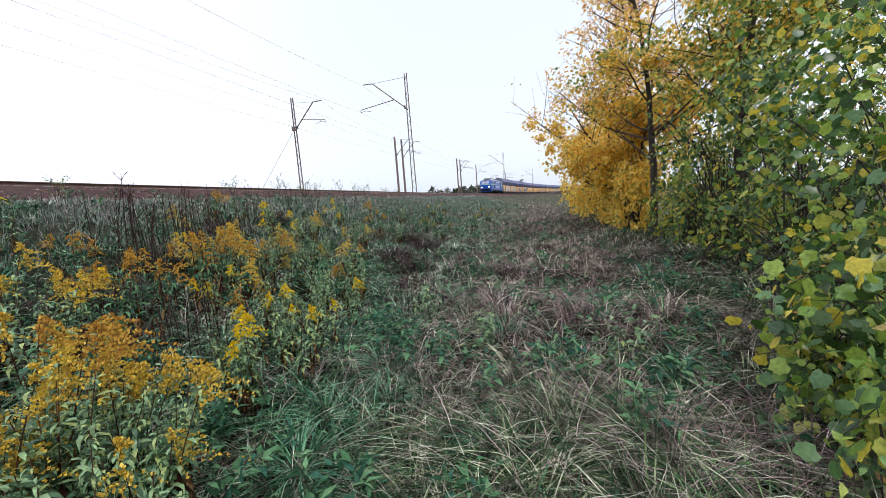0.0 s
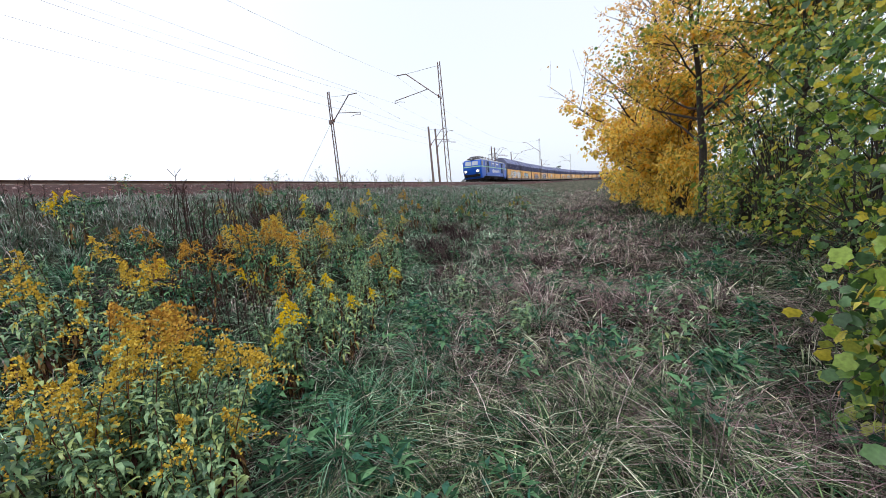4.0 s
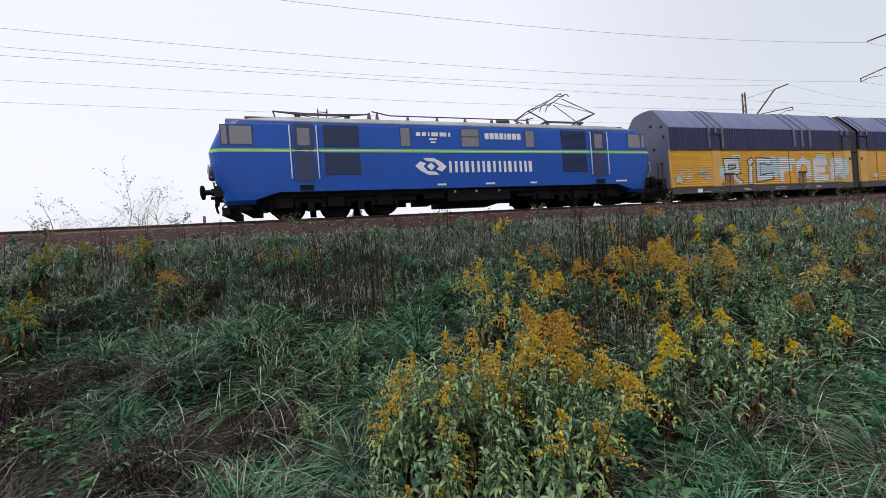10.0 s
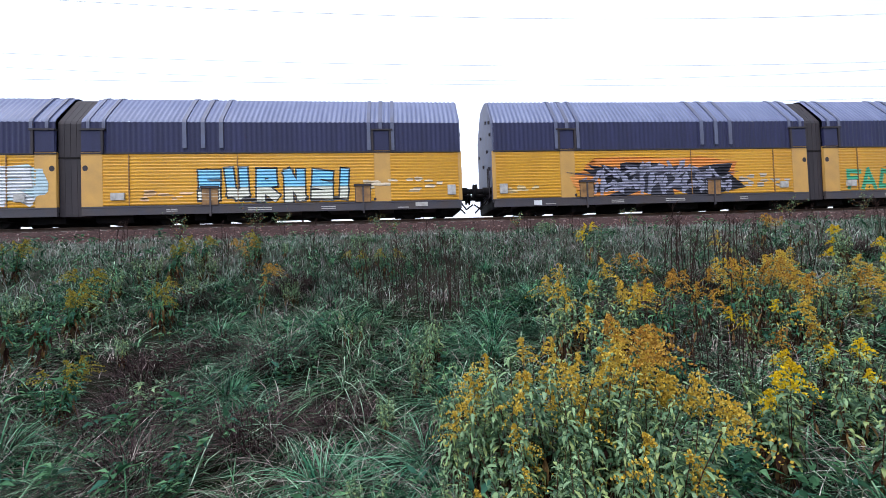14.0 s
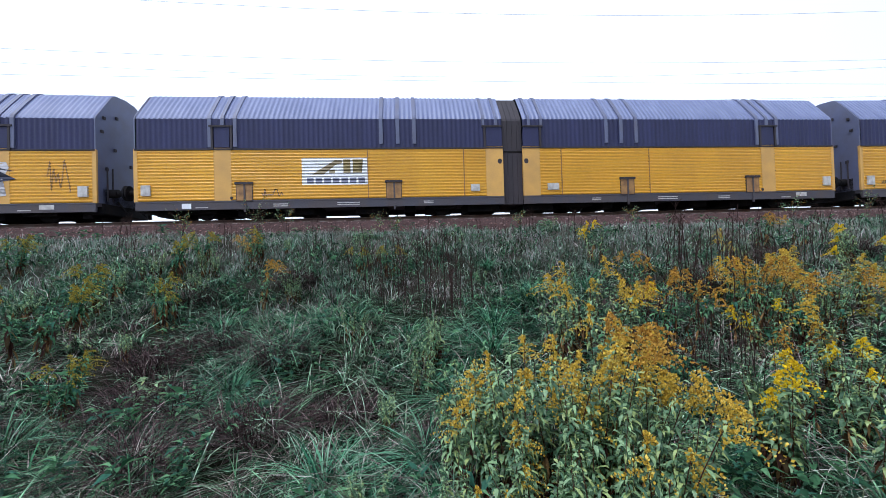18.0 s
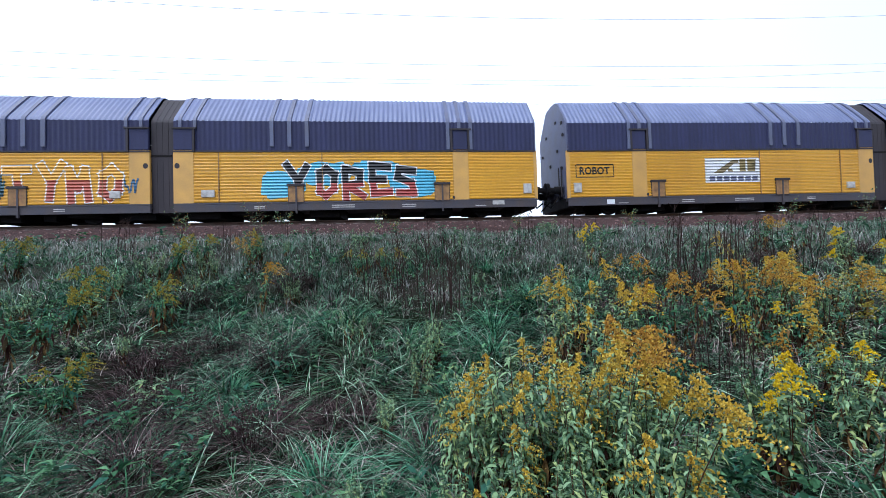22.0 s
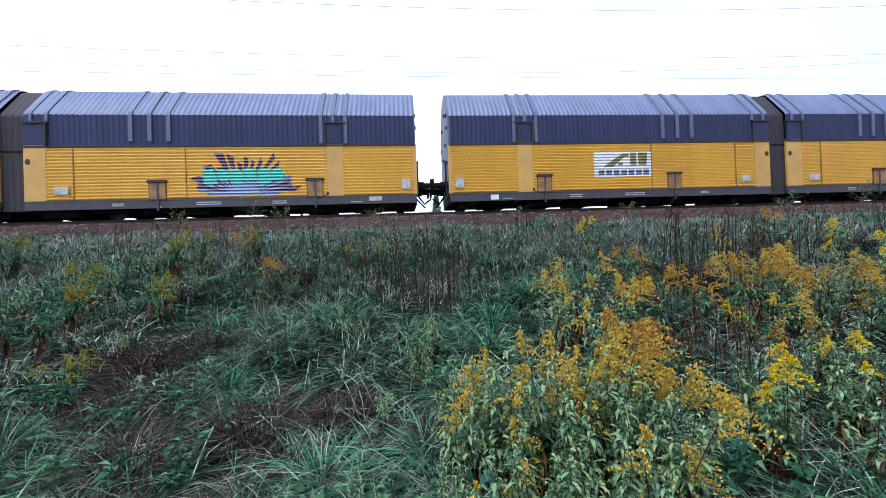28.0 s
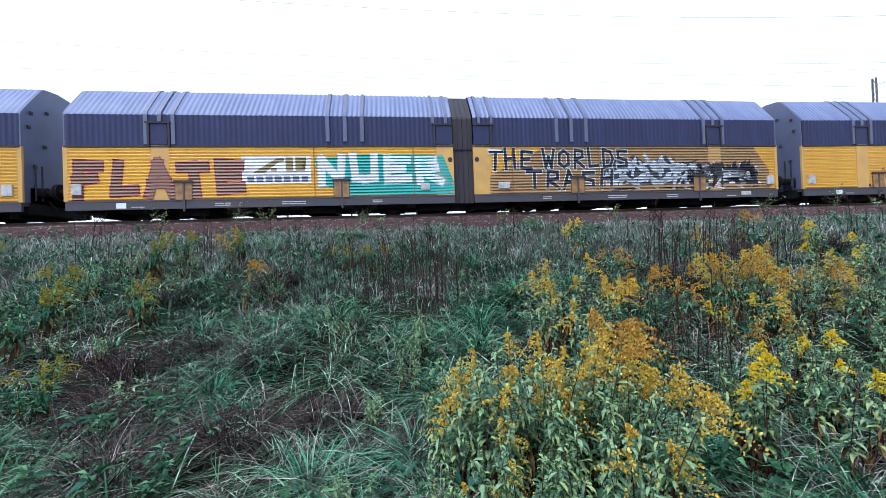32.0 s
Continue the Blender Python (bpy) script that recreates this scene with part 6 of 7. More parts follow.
def goldenrod(rng, height, stems, bloom, leafmat, label, spread=0.17, leaves=52, head=0.19, blooming=0.6):
    """Upright stems, withered brown below, with long drooping leaves above and a plume on top."""
    plant = thing("goldenrod", label, "wildflower", "goldenrods on the embankment")
    for s in range(stems):
        a, d = rng.uniform(0, 2 * np.pi), spread * math.sqrt(rng.random())
        foot = np.array([d * math.cos(a), d * math.sin(a), -0.04])
        H = height * rng.uniform(0.72, 1.06)
        lean = np.array([math.cos(a), math.sin(a), 0]) * rng.uniform(0.02, 0.26) + rng.normal(0, 0.06, 3) * np.array([1, 1, 0])
        ts = np.linspace(0, 1, 7)
        line = foot + np.stack([ts * 0, ts * 0, ts * H], 1) + lean * (ts ** 1.6)[:, None] * H
        stem = part("stem", grid_mesh("stem", *tube(line, np.linspace(0.0055, 0.002, 7)), REDSTEM), None, plant)
        for low, high, share, mat, name, tip in ((0.1, 0.55, 0.4, WITHER, "withered_leaves", -1.0), (0.36, 0.98, 1.05, leafmat, "leaves", 0.5)):
            n = int(leaves * share * rng.uniform(0.75, 1.15))
            u = rng.uniform(low, high, n)
            p = np.stack([np.interp(u, ts, line[:, i]) for i in range(3)], 1)
            la = np.arange(n) * 2.4 + rng.normal(0, 0.4, n)
            el = tip + rng.uniform(-0.45, 0.45, n)
            al = np.stack([np.cos(la) * np.cos(el), np.sin(la) * np.cos(el), np.sin(el)], 1)
            L = rng.uniform(0.085, 0.15, n) * np.interp(u, [0.05, 0.5, 0.8, 1], [0.7, 1.1, 0.95, 0.5])
            part(name, grid_mesh(name, *drooping(p, al, np.array([[0, 0, 1.0]]) + rng.normal(0, 0.25, (n, 3)), L, L * rng.uniform(0.17, 0.24, n), rng.uniform(0.3, 1.05, n)), mat), None, stem)
        if bloom is not None and rng.random() < blooming:
            tagged(part("flower_head", plume(rng, line[-1] + np.array([0, 0, 0.03]), lean * 3, head * rng.uniform(0.75, 1.25)).mesh("flower_head", bloom), None, stem), kind="stuff")
    return plant


def plant_all(masters, places, seed, low=0.9, high=1.08):
    rng = np.random.default_rng(seed)
    used = set()
    for x, y, h in places:
        k = int(rng.integers(len(masters)))
        m, mh = masters[k]
        s = h / mh * rng.uniform(low, high)
        at = Matrix.Translation((x, y, float(ground_z(x, y)))) @ Matrix.Rotation(rng.uniform(0, 2 * math.pi), 4, "Z")
        if k in used:
            c = copy_thing(m, at)
        else:
            used.add(k)
            c = m
            c.matrix_basis = at
        c.scale = (s, s, s)
    for k, (m, _) in enumerate(masters):
        if k not in used:
            for o in list(m.children_recursive) + [m]:
                bpy.data.objects.remove(o)


g = np.random.default_rng(5)
masters = [(goldenrod(g, 1.1, int(g.integers(5, 8)), GOLD, PALE, "golden-plumed goldenrod clump with long green leaves", leaves=58, blooming=0.5, head=0.19), 1.1) for _ in range(5)]
plant_all(masters, ((1.7, 4.1, 1.15), (1.8, 3.6, 1.15), (2.4, 4.1, 1.1), (2.1, 4.4, 1.1), (5.0, 5.1, 1.0), (6.1, 4.1, 1.0), (7.1, 3.8, 1.0), (1.2, 2.3, 1.05), (0.85, 2.2, 1.0), (1.15, 1.75, 0.9),
                    (0.45, 2.1, 0.7), (0.35, 1.8, 0.55), (6.7, 7.1, 0.9), (5.7, 5.3, 1.0), (9.2, 5.9, 1.0), (5.7, 2.9, 1.0), (3.7, 2.9, 1.0), (6.6, 6.0, 0.9), (1.5, 2.9, 0.95), (1.4, 2.2, 0.9), (0.95, 2.0, 0.95), (1.25, 2.05, 0.95), (0.7, 2.3, 0.85), (1.35, 1.85, 0.85)), 31)
masters = [(goldenrod(g, 1.1, int(g.integers(5, 8)), AMBER, SOFT, "fading amber goldenrod clump with withered brown stems", leaves=26, blooming=0.65), 1.1) for _ in range(3)]
plant_all(masters, ((2.8, 4.1, 1.15), (3.1, 4.2, 1.1), (4.0, 4.3, 1.1), (4.7, 4.2, 1.1), (1.1, 2.4, 1.1), (14.0, 6.4, 1.0), (12.4, 5.3, 1.0), (4.0, 4.8, 1.0), (4.6, 4.6, 1.0), (5.3, 4.5, 0.95), (2.4, 3.2, 0.9), (3.3, 3.0, 0.85), (-3.0, 7.6, 0.8), (-2.4, 6.3, 0.8)), 32)
masters = [(goldenrod(g, 1.0, int(g.integers(4, 7)), BRIGHT, PALE, "bright yellow goldenrod clump in full flower", blooming=0.5, head=0.15), 1.0) for _ in range(4)]
plant_all(masters, ((8.8, 6.8, 1.0), (7.6, 5.5, 1.0), (2.9, 2.15, 0.8), (3.4, 2.2, 0.75), (3.6, 2.8, 0.85), (2.6, 2.5, 0.95), (2.45, 2.3, 0.9), (3.2, 2.5, 0.8), (9.4, 7.3, 1.0), (7.9, 6.0, 1.0), (10.8, 5.6, 1.0), (3.0, 2.6, 0.9), (4.6, 2.5, 0.8), (9.0, 6.2, 1.0), (12.6, 6.8, 1.0)), 33)
spots = np.random.default_rng(58)
for bloom, leafmat, label, n, seed in ((AMBER, SOFT, "fading amber goldenrod clump with withered brown stems", 6, 51), (BRIGHT, PALE, "bright yellow goldenrod clump in full flower", 4, 52), (GOLD, PALE, "golden-plumed goldenrod clump with long green leaves", 3, 53)):
    masters = [(goldenrod(g, 1.0, int(g.integers(4, 7)), bloom, leafmat, label, leaves=36, blooming=0.6), 1.0) for _ in range(2)]
    places = []
    while len(places) < n:
        r, a = spots.uniform(4.4, 12.5), math.radians(spots.uniform(27, 68))
        if r * math.cos(a) < 8.2:
            places.append((r * math.sin(a), r * math.cos(a), spots.uniform(0.8, 1.05)))
    plant_all(masters, places, seed)
masters = [(goldenrod(g, 1.0, int(g.integers(6, 9)), None, PALE, "leafy green goldenrod clump without flowers", leaves=80, spread=0.2), 1.0) for _ in range(4)]
plant_all(masters, ((4.8, 3.0, 0.8), (0.5, 3.05, 0.7), (0.6, 2.2, 0.85), (0.3, 2.3, 0.75), (0.8, 1.55, 0.75), (1.0, 1.5, 0.8), (0.6, 1.7, 0.65), (0.3, 4.5, 0.7), (-0.7, 4.9, 0.5), (-1.9, 6.5, 0.5), (0.2, 1.9, 0.5), (0.75, 1.9, 0.8), (1.0, 1.95, 0.85),
                    (0.2, 4.3, 0.65), (16.7, 5.9, 1.0), (11.9, 4.4, 0.8), (3.9, 2.6, 0.75), (6.4, 5.2, 0.8), (8.2, 5.0, 0.8), (10.0, 4.8, 0.8), (1.4, 3.1, 0.7), (1.6, 2.8, 0.6), (5.6, 4.6, 0.8), (7.0, 4.6, 0.8), (-4.3, 8.4, 0.5), (-5.5, 6.0, 0.6), (-4.8, 7.6, 0.7), (-3.9, 7.8, 0.65), (-3.3, 8.6, 0.6), (-4.9, 6.9, 0.6), (-2.7, 8.8, 0.5), (-3.7, 7.0, 0.6), (-0.8, 8.0, 0.45), (-0.6, 8.3, 0.4), (-0.2, 3.2, 0.4), (0.1, 3.9, 0.5), (-3.4, 4.9, 0.45), (-4.0, 6.6, 0.6), (-0.3, 2.2, 0.35)), 34)
masters = [(goldenrod(g, 0.9, int(g.integers(4, 7)), OLIVE, SOFT, "dull olive goldenrod clump going to seed"), 0.9) for _ in range(4)]
plant_all(masters, ((-4.6, 5.5, 0.9), (-4.4, 4.8, 0.9), (-4.7, 6.3, 0.9), (-4.5, 7.6, 0.9), (-4.3, 8.4, 0.9), (-3.1, 8.2, 0.9), (-3.4, 5.6, 0.9), (-3.1, 3.6, 0.7), (-4.3, 4.3, 0.8), (-0.9, 7.5, 0.7), (-0.4, 7.3, 0.7),
                    (17.4, 2.7, 1.0), (18.3, 4.6, 0.9), (23.6, 2.7, 0.9), (5.4, 3.3, 1.0), (30.0, 4.0, 0.9), (21.0, 5.5, 0.9), (26.0, 6.0, 0.9), (-6.5, 6.0, 0.9), (-7.5, 8.0, 0.9), (-6.0, 4.0, 0.8), (13.5, 3.4, 0.9), (15.5, 4.4, 0.9)), 35)


def stalks(rng, height, n, label):
    """A stand of thin dark dead stems."""
    plant = thing("dry_stalks", label, "dry stems", "stands of dead stems on the embankment")
    for _ in range(n):
        a, d = rng.uniform(0, 2 * np.pi), 0.5 * math.sqrt(rng.random())
        H = height * rng.uniform(0.6, 1.1)
        ts = np.linspace(0, 1, 5)
        lean = rng.normal(0, 0.07, 2)
        line = np.stack([d * math.cos(a) + lean[0] * H * ts ** 1.5, d * math.sin(a) + lean[1] * H * ts ** 1.5, -0.04 + ts * H], 1)
        h = Heap()
        h.add(tube(line, np.linspace(0.006, 0.003, 5), 4))
        for k in range(int(rng.integers(3, 9))):
            u = rng.uniform(0.55, 0.98)
            p = np.array([np.interp(u, ts, line[:, i]) for i in range(3)])
            b = rng.uniform(0, 2 * np.pi)
            q = p + np.array([0.05 * math.cos(b), 0.05 * math.sin(b), 0.07]) * rng.uniform(0.5, 1.4)
            h.add(tube([p, (p + q) / 2 + 0.004, q], [0.003, 0.003, 0.004], 4))
        part("stem", h.mesh("stem", STALK), None, plant)
    return plant


masters = [(stalks(g, 1.0, 10, "stand of thin dark brown dead stems"), 1.0) for _ in range(3)]
plant_all(masters, ((0.4, 6.2, 1.4), (-0.2, 6.6, 1.4), (0.1, 6.0, 1.3), (5.0, 6.5, 1.5), (5.3, 6.2, 1.4), (5.7, 6.7, 1.4), (0.8, 6.4, 1.2), (-0.6, 6.9, 1.1), (5.0, 1.8, 0.6), (4.7, 1.6, 0.55), (14.9, 9.3, 1.2), (24.1, 11.2, 1.2), (-4.0, 9.0, 0.9), (3.0, 9.4, 0.9), (9.5, 8.3, 1.1), (2.0, 8.8, 0.9), (4.2, 9.0, 1.0), (7.9, 8.2, 1.1), (-1.9, 8.9, 0.9), (-5.9, 8.6, 1.0),
                    (3.2, 4.6, 1.1), (4.4, 5.0, 1.1), (2.3, 4.9, 0.9), (2.4, 3.9, 0.9), (2.9, 3.5, 0.8), (2.6, 3.6, 0.75), (2.2, 3.4, 0.7), (3.3, 3.4, 0.8), (4.7, 4.0, 0.9), (1.9, 3.1, 0.6), (18.0, 9.2, 1.1), (11.8, 8.6, 1.1), (4.8, 5.6, 1.1), (7.2, 6.6, 1.2)), 36)


def withered(rng, size, label):
    """A collapsed dead bush: a tangle of fine arched twigs."""
    h = Heap()
    n = 420
    a = rng.uniform(0, 2 * np.pi, n)
    d = size * 0.5 * np.sqrt(rng.random(n))
    base = np.stack([d * np.cos(a), d * np.sin(a), np.zeros(n) - 0.03], 1)
    h.add(ribbons(base, size * rng.uniform(0.4, 1.0, n), a + rng.normal(0, 0.8, n), rng.uniform(0.3, 1.6, n), np.full(n, 0.0036), 3))
    plant = thing("withered_bush", label, "dead bush", "withered plants on the embankment")
    tagged(part("twig_tangle", h.mesh("twig_tangle", DEAD), None, plant), kind="stuff")
    m = 260
    a = rng.uniform(0, 2 * np.pi, m)
    d = size * 0.7 * np.sqrt(rng.random(m))
    pos = np.stack([d * np.cos(a), d * np.sin(a), size * rng.uniform(0.15, 0.65, m) * (1 - 0.5 * d / size)], 1)
    L = rng.uniform(0.02, 0.05, m)
    part("dead_leaves", grid_mesh("dead_leaves", *leaf_shapes(pos, rng.normal(0, 1, (m, 3)), rng.normal(0, 1, (m, 3)), L, L * 0.5), DEAD), None, plant)
    return plant


masters = [(withered(g, 0.6, "withered dark brown bush collapsed in the grass"), 0.6) for _ in range(3)]
plant_all(masters, ((-1.3, 3.3, 0.5), (-3.55, 2.8, 0.55), (-3.05, 4.8, 0.5), (11.2, 3.3, 0.8), (8.3, 2.8, 0.75), (9.2, 3.5, 0.8), (-2.7, 4.1, 0.6), (-3.0, 2.5, 0.5), (-3.2, 2.0, 0.5), (-2.2, 3.9, 0.45), (-2.6, 3.6, 0.5), (0.3, 2.9, 0.4), (7.5, 0.6, 0.4), (5.4, 1.4, 0.4), (11.1, -0.3, 0.4), (-1.5, 4.6, 0.5), (12.5, 4.2, 0.8), (-2.0, 3.0, 0.5), (-3.6, 3.2, 0.55), (-1.8, 2.3, 0.4), (-4.5, 2.6, 0.55), (-2.4, 5.2, 0.5), (-5.0, 3.6, 0.6), (-3.6, 6.6, 0.6), (-0.6, 3.5, 0.45), (-5.5, 5.0, 0.6), (-2.0, 7.0, 0.6), (6.5, 2.2, 0.5), (8.9, 1.6, 0.5), (3.4, 5.4, 0.7), (5.0, 6.2, 0.7), (7.8, 7.4, 0.7), (10.0, 7.6, 0.7)), 37)


TUSSOCK = foliage("tussock_blades", [(0.01, 0.04, 0.022), (0.05, 0.18, 0.1), (0.14, 0.35, 0.2), (0.014, 0.06, 0.035), (0.24, 0.42, 0.29), (0.04, 0.13, 0.055)], through=0.15, spec=0.05)


def tussock(rng, height):
    """A fountain of long arching blades."""
    n = 150
    a = rng.uniform(0, 2 * np.pi, n)
    d = 0.1 * np.sqrt(rng.random(n))
    base = np.stack([d * np.cos(a), d * np.sin(a), np.full(n, -0.03)], 1)
    v, f = ribbons(base, height * rng.uniform(0.6, 1.25, n), a + rng.normal(0, 0.5, n), rng.uniform(0.5, 1.9, n), rng.uniform(0.0035, 0.0075, n), 4, droop=1.25)
    plant = thing("grass_tussock", "lush tussock of long arching blue-green grass", "grass", "grass tussocks on the embankment")
    tagged(part("tuft", grid_mesh("tuft", v, f, TUSSOCK), None, plant), kind="stuff")
    return plant


masters = [(tussock(g, 0.5), 0.5) for _ in range(4)]
plant_all(masters, ((-0.8, 5.5, 0.5), (0.0, 5.1, 0.45), (0.8, 5.0, 0.5), (1.2, 5.3, 0.6), (1.0, 4.6, 0.5), (-1.9, 4.2, 0.5), (0.4, 3.6, 0.45), (-0.6, 2.6, 0.4), (-1.6, 2.1, 0.4), (-2.4, 2.2, 0.4), (0.1, 2.7, 0.4), (-0.9, 2.1, 0.35), (-0.2, 2.0, 0.35), (1.9, 1.5, 0.35), (2.4, 1.6, 0.35), (3.1, 1.4, 0.35), (2.7, 1.2, 0.3),
                    (-2.6, 5.6, 0.5), (-5.4, 5.2, 0.5), (-3.2, 3.3, 0.45), (2.0, 6.0, 0.5), (3.2, 6.6, 0.5), (1.6, 7.6, 0.45), (-1.7, 7.4, 0.45), (4.3, 0.4, 0.35), (3.4, -0.2, 0.3), (5.2, -0.9, 0.35), (2.2, 0.3, 0.3), (6.2, 1.5, 0.4), (2.6, -0.9, 0.3), (3.6, -1.2, 0.35)), 39)


def herb(rng, height, stems, mat, label):
    """A low leafy herb with soft upright shoots."""
    plant = thing("herb", label, "wild plant", "low herbs on the embankment")
    for s in range(stems):
        a, d = rng.uniform(0, 2 * np.pi), 0.16 * math.sqrt(rng.random())
        ts = np.linspace(0, 1, 5)
        lean = rng.normal(0, 0.22, 2)
        H = height * rng.uniform(0.6, 1.1)
        line = np.stack([d * math.cos(a) + lean[0] * H * ts ** 1.5, d * math.sin(a) + lean[1] * H * ts ** 1.5, -0.03 + ts * H], 1)
        h = Heap()
        n = 26
        u = rng.uniform(0.1, 1.0, n)
        p = np.stack([np.interp(u, ts, line[:, i]) for i in range(3)], 1)
        la, el = rng.uniform(0, 2 * np.pi, n), rng.uniform(-0.4, 0.6, n)
        L = rng.uniform(0.04, 0.09, n)
        h.add(leaf_shapes(p, np.stack([np.cos(la) * np.cos(el), np.sin(la) * np.cos(el), np.sin(el)], 1), np.array([[0, 0, 1.0]]) + rng.normal(0, 0.3, (n, 3)), L, L * rng.uniform(0.25, 0.5, n), 0.35))
        tagged(part("shoot", h.mesh("shoot", mat), None, plant), kind="stuff")
    return plant


spots = np.random.default_rng(61)
for mat, label, n, seed in ((SOFT, "low green herb with soft broad leaves", 60, 62), (PALE, "low pale green herb among the grass", 30, 63)):
    masters = [(herb(g, 0.4, int(g.integers(5, 9)), mat, label), 0.4) for _ in range(3)]
    places = []
    while len(places) < n:
        r, a = 3.2 + 22 * spots.random() ** 1.6, math.radians(spots.uniform(-48, 118))
        x, y = r * math.sin(a), r * math.cos(a)
        if float(track_y(np.array(x))) - y > 4.0:
            places.append((x, y, spots.uniform(0.25, 0.55)))
    plant_all(masters, places, seed)


# ---- trees and bushes beside the strip ----
def limb(rng, start, direction, length, radius, depth, wood, tips, bend=0.25):
    pts = [np.array(start, dtype=float)]
    d = np.array(direction, dtype=float)
    steps = 5
    for k in range(steps):
        d = d + rng.normal(0, bend / steps ** 0.5, 3) + np.array([0, 0, 0.06])
        d /= np.linalg.norm(d)
        pts.append(pts[-1] + d * length / steps)
    r = np.linspace(radius, radius * 0.45, steps + 1)
    wood.add(tube(pts, r, 7 if radius > 0.04 else 4))
    if depth == 0:
        tips += pts[1:]
        return
    for k in range(int(rng.integers(4, 7)) if depth > 1 else int(rng.integers(3, 6))):
        u = rng.uniform(0.35, 1.0)
        i = min(int(u * steps), steps - 1)
        p = pts[i] + (pts[i + 1] - pts[i]) * (u * steps - i)
        a = rng.uniform(0, 2 * np.pi)
        out = d * 0.5 + np.array([math.cos(a), math.sin(a), rng.uniform(-0.1, 0.6)]) * 0.9
        limb(rng, p, out / np.linalg.norm(out), length * rng.uniform(0.45, 0.7), radius * 0.45 * (1.1 - 0.4 * u), depth - 1, wood, tips, bend)


def tree(rng, foot, height, radius, label, crowns, name="tree", fork=3, lean=(0, 0), first=0.25):
    t = thing(name, label, "tree", m=Matrix.Translation((foot[0], foot[1], float(ground_z(foot[0], foot[1])) - 0.05)))
    wood, tips = Heap(), []
    pts, d = [np.zeros(3)], np.array([lean[0], lean[1], 1.0])
    for k in range(7):
        d = d + rng.normal(0, 0.06, 3)
        d[2] = max(d[2], 0.8)
        d /= np.linalg.norm(d)
        pts.append(pts[-1] + d * height * 0.85 / 7)
    trunk = Heap()
    trunk.add(tube(pts, np.linspace(radius, radius * 0.25, 8), 10))
    part("trunk", trunk.mesh("trunk", BARK, True), None, t, "dark bark trunk")
    for k in range(fork * 4):
        u = rng.uniform(first, 1.0)
        i = min(int(u * 7), 6)
        p = pts[i] + (pts[i + 1] - pts[i]) * (u * 7 - i)
        a = rng.uniform(0, 2 * np.pi)
        out = np.array([math.cos(a), math.sin(a), rng.uniform(0.25, 0.9)])
        limb(rng, p, out / np.linalg.norm(out), height * rng.uniform(0.22, 0.36) * (1.25 - 0.6 * u), radius * 0.32 * (1.15 - 0.6 * u), 2, wood, tips)
    tagged(part("branchwork", wood.mesh("branchwork", BARK), None, t), kind="stuff")
    tips = np.array(tips)
    for mat, count, size, spread, low, high in crowns:
        pick = tips[(tips[:, 2] >= low * height) & (tips[:, 2] <= high * height)]
        if not len(pick):
            continue
        # bunches of leaves on some of the twigs, a few leaves on the rest
        pick = pick[rng.random(len(pick)) < 0.4]
        load = rng.gamma(0.8, 1.0, len(pick))
        c = pick[rng.choice(len(pick), count, p=load / load.sum())]
        pos = c + rng.normal(0, spread, (count, 3)) * np.array([1.0, 1.0, 0.8])
        pos = pos[pos[:, 2] > 0.15]
        n = len(pos)
        al = rng.normal(0, 1, (n, 3)) + np.array([0, 0, -0.6])
        L = size * rng.uniform(0.6, 1.25, n)
        part("crown", grid_mesh("crown", *leaf_shapes(pos, al, rng.normal(0, 0.8, (n, 3)) + np.array([0, 0, 1.0]), L, L * rng.uniform(0.6, 0.85, n), 0.12), mat), None, t)
    return t


def lobed(rng, n, pos, along, normal, size, mat, name, parent):
    """Broad lobed vine leaves, each cupped a little."""
    rim = np.array([(0.0, 0.0), (0.3, -0.1), (0.52, 0.2), (0.46, 0.38), (0.5, 0.64), (0.27, 0.74), (0.0, 1.0), (-0.27, 0.74), (-0.5, 0.64), (-0.46, 0.38), (-0.52, 0.2), (-0.3, -0.1)])
    along = along / np.linalg.norm(along, axis=1)[:, None]
    side = np.cross(along, normal)
    side /= np.linalg.norm(side, axis=1)[:, None] + 1e-9
    nor = np.cross(side, along)
    cup = 0.18 * (rim[:, 0] ** 2) * 2 + 0.22 * (rim[:, 1] - 0.4) ** 2
    s = size[:, None, None]
    v = pos[:, None, :] + s * (rim[None, :, 0:1] * side[:, None, :] + rim[None, :, 1:2] * along[:, None, :] - cup[None, :, None] * nor[:, None, :])
    mid = pos[:, None, :] + s * (0.4 * along[:, None, :])
    v = np.concatenate([v, mid], 1).reshape(-1, 3)
    k = len(rim)
    f = (np.arange(n) * (k + 1))[:, None, None] + np.array([(i, (i + 1) % k, k) for i in range(k)])[None]
    part(name, grid_mesh(name, v, f.reshape(-1, 3), mat), None, parent)


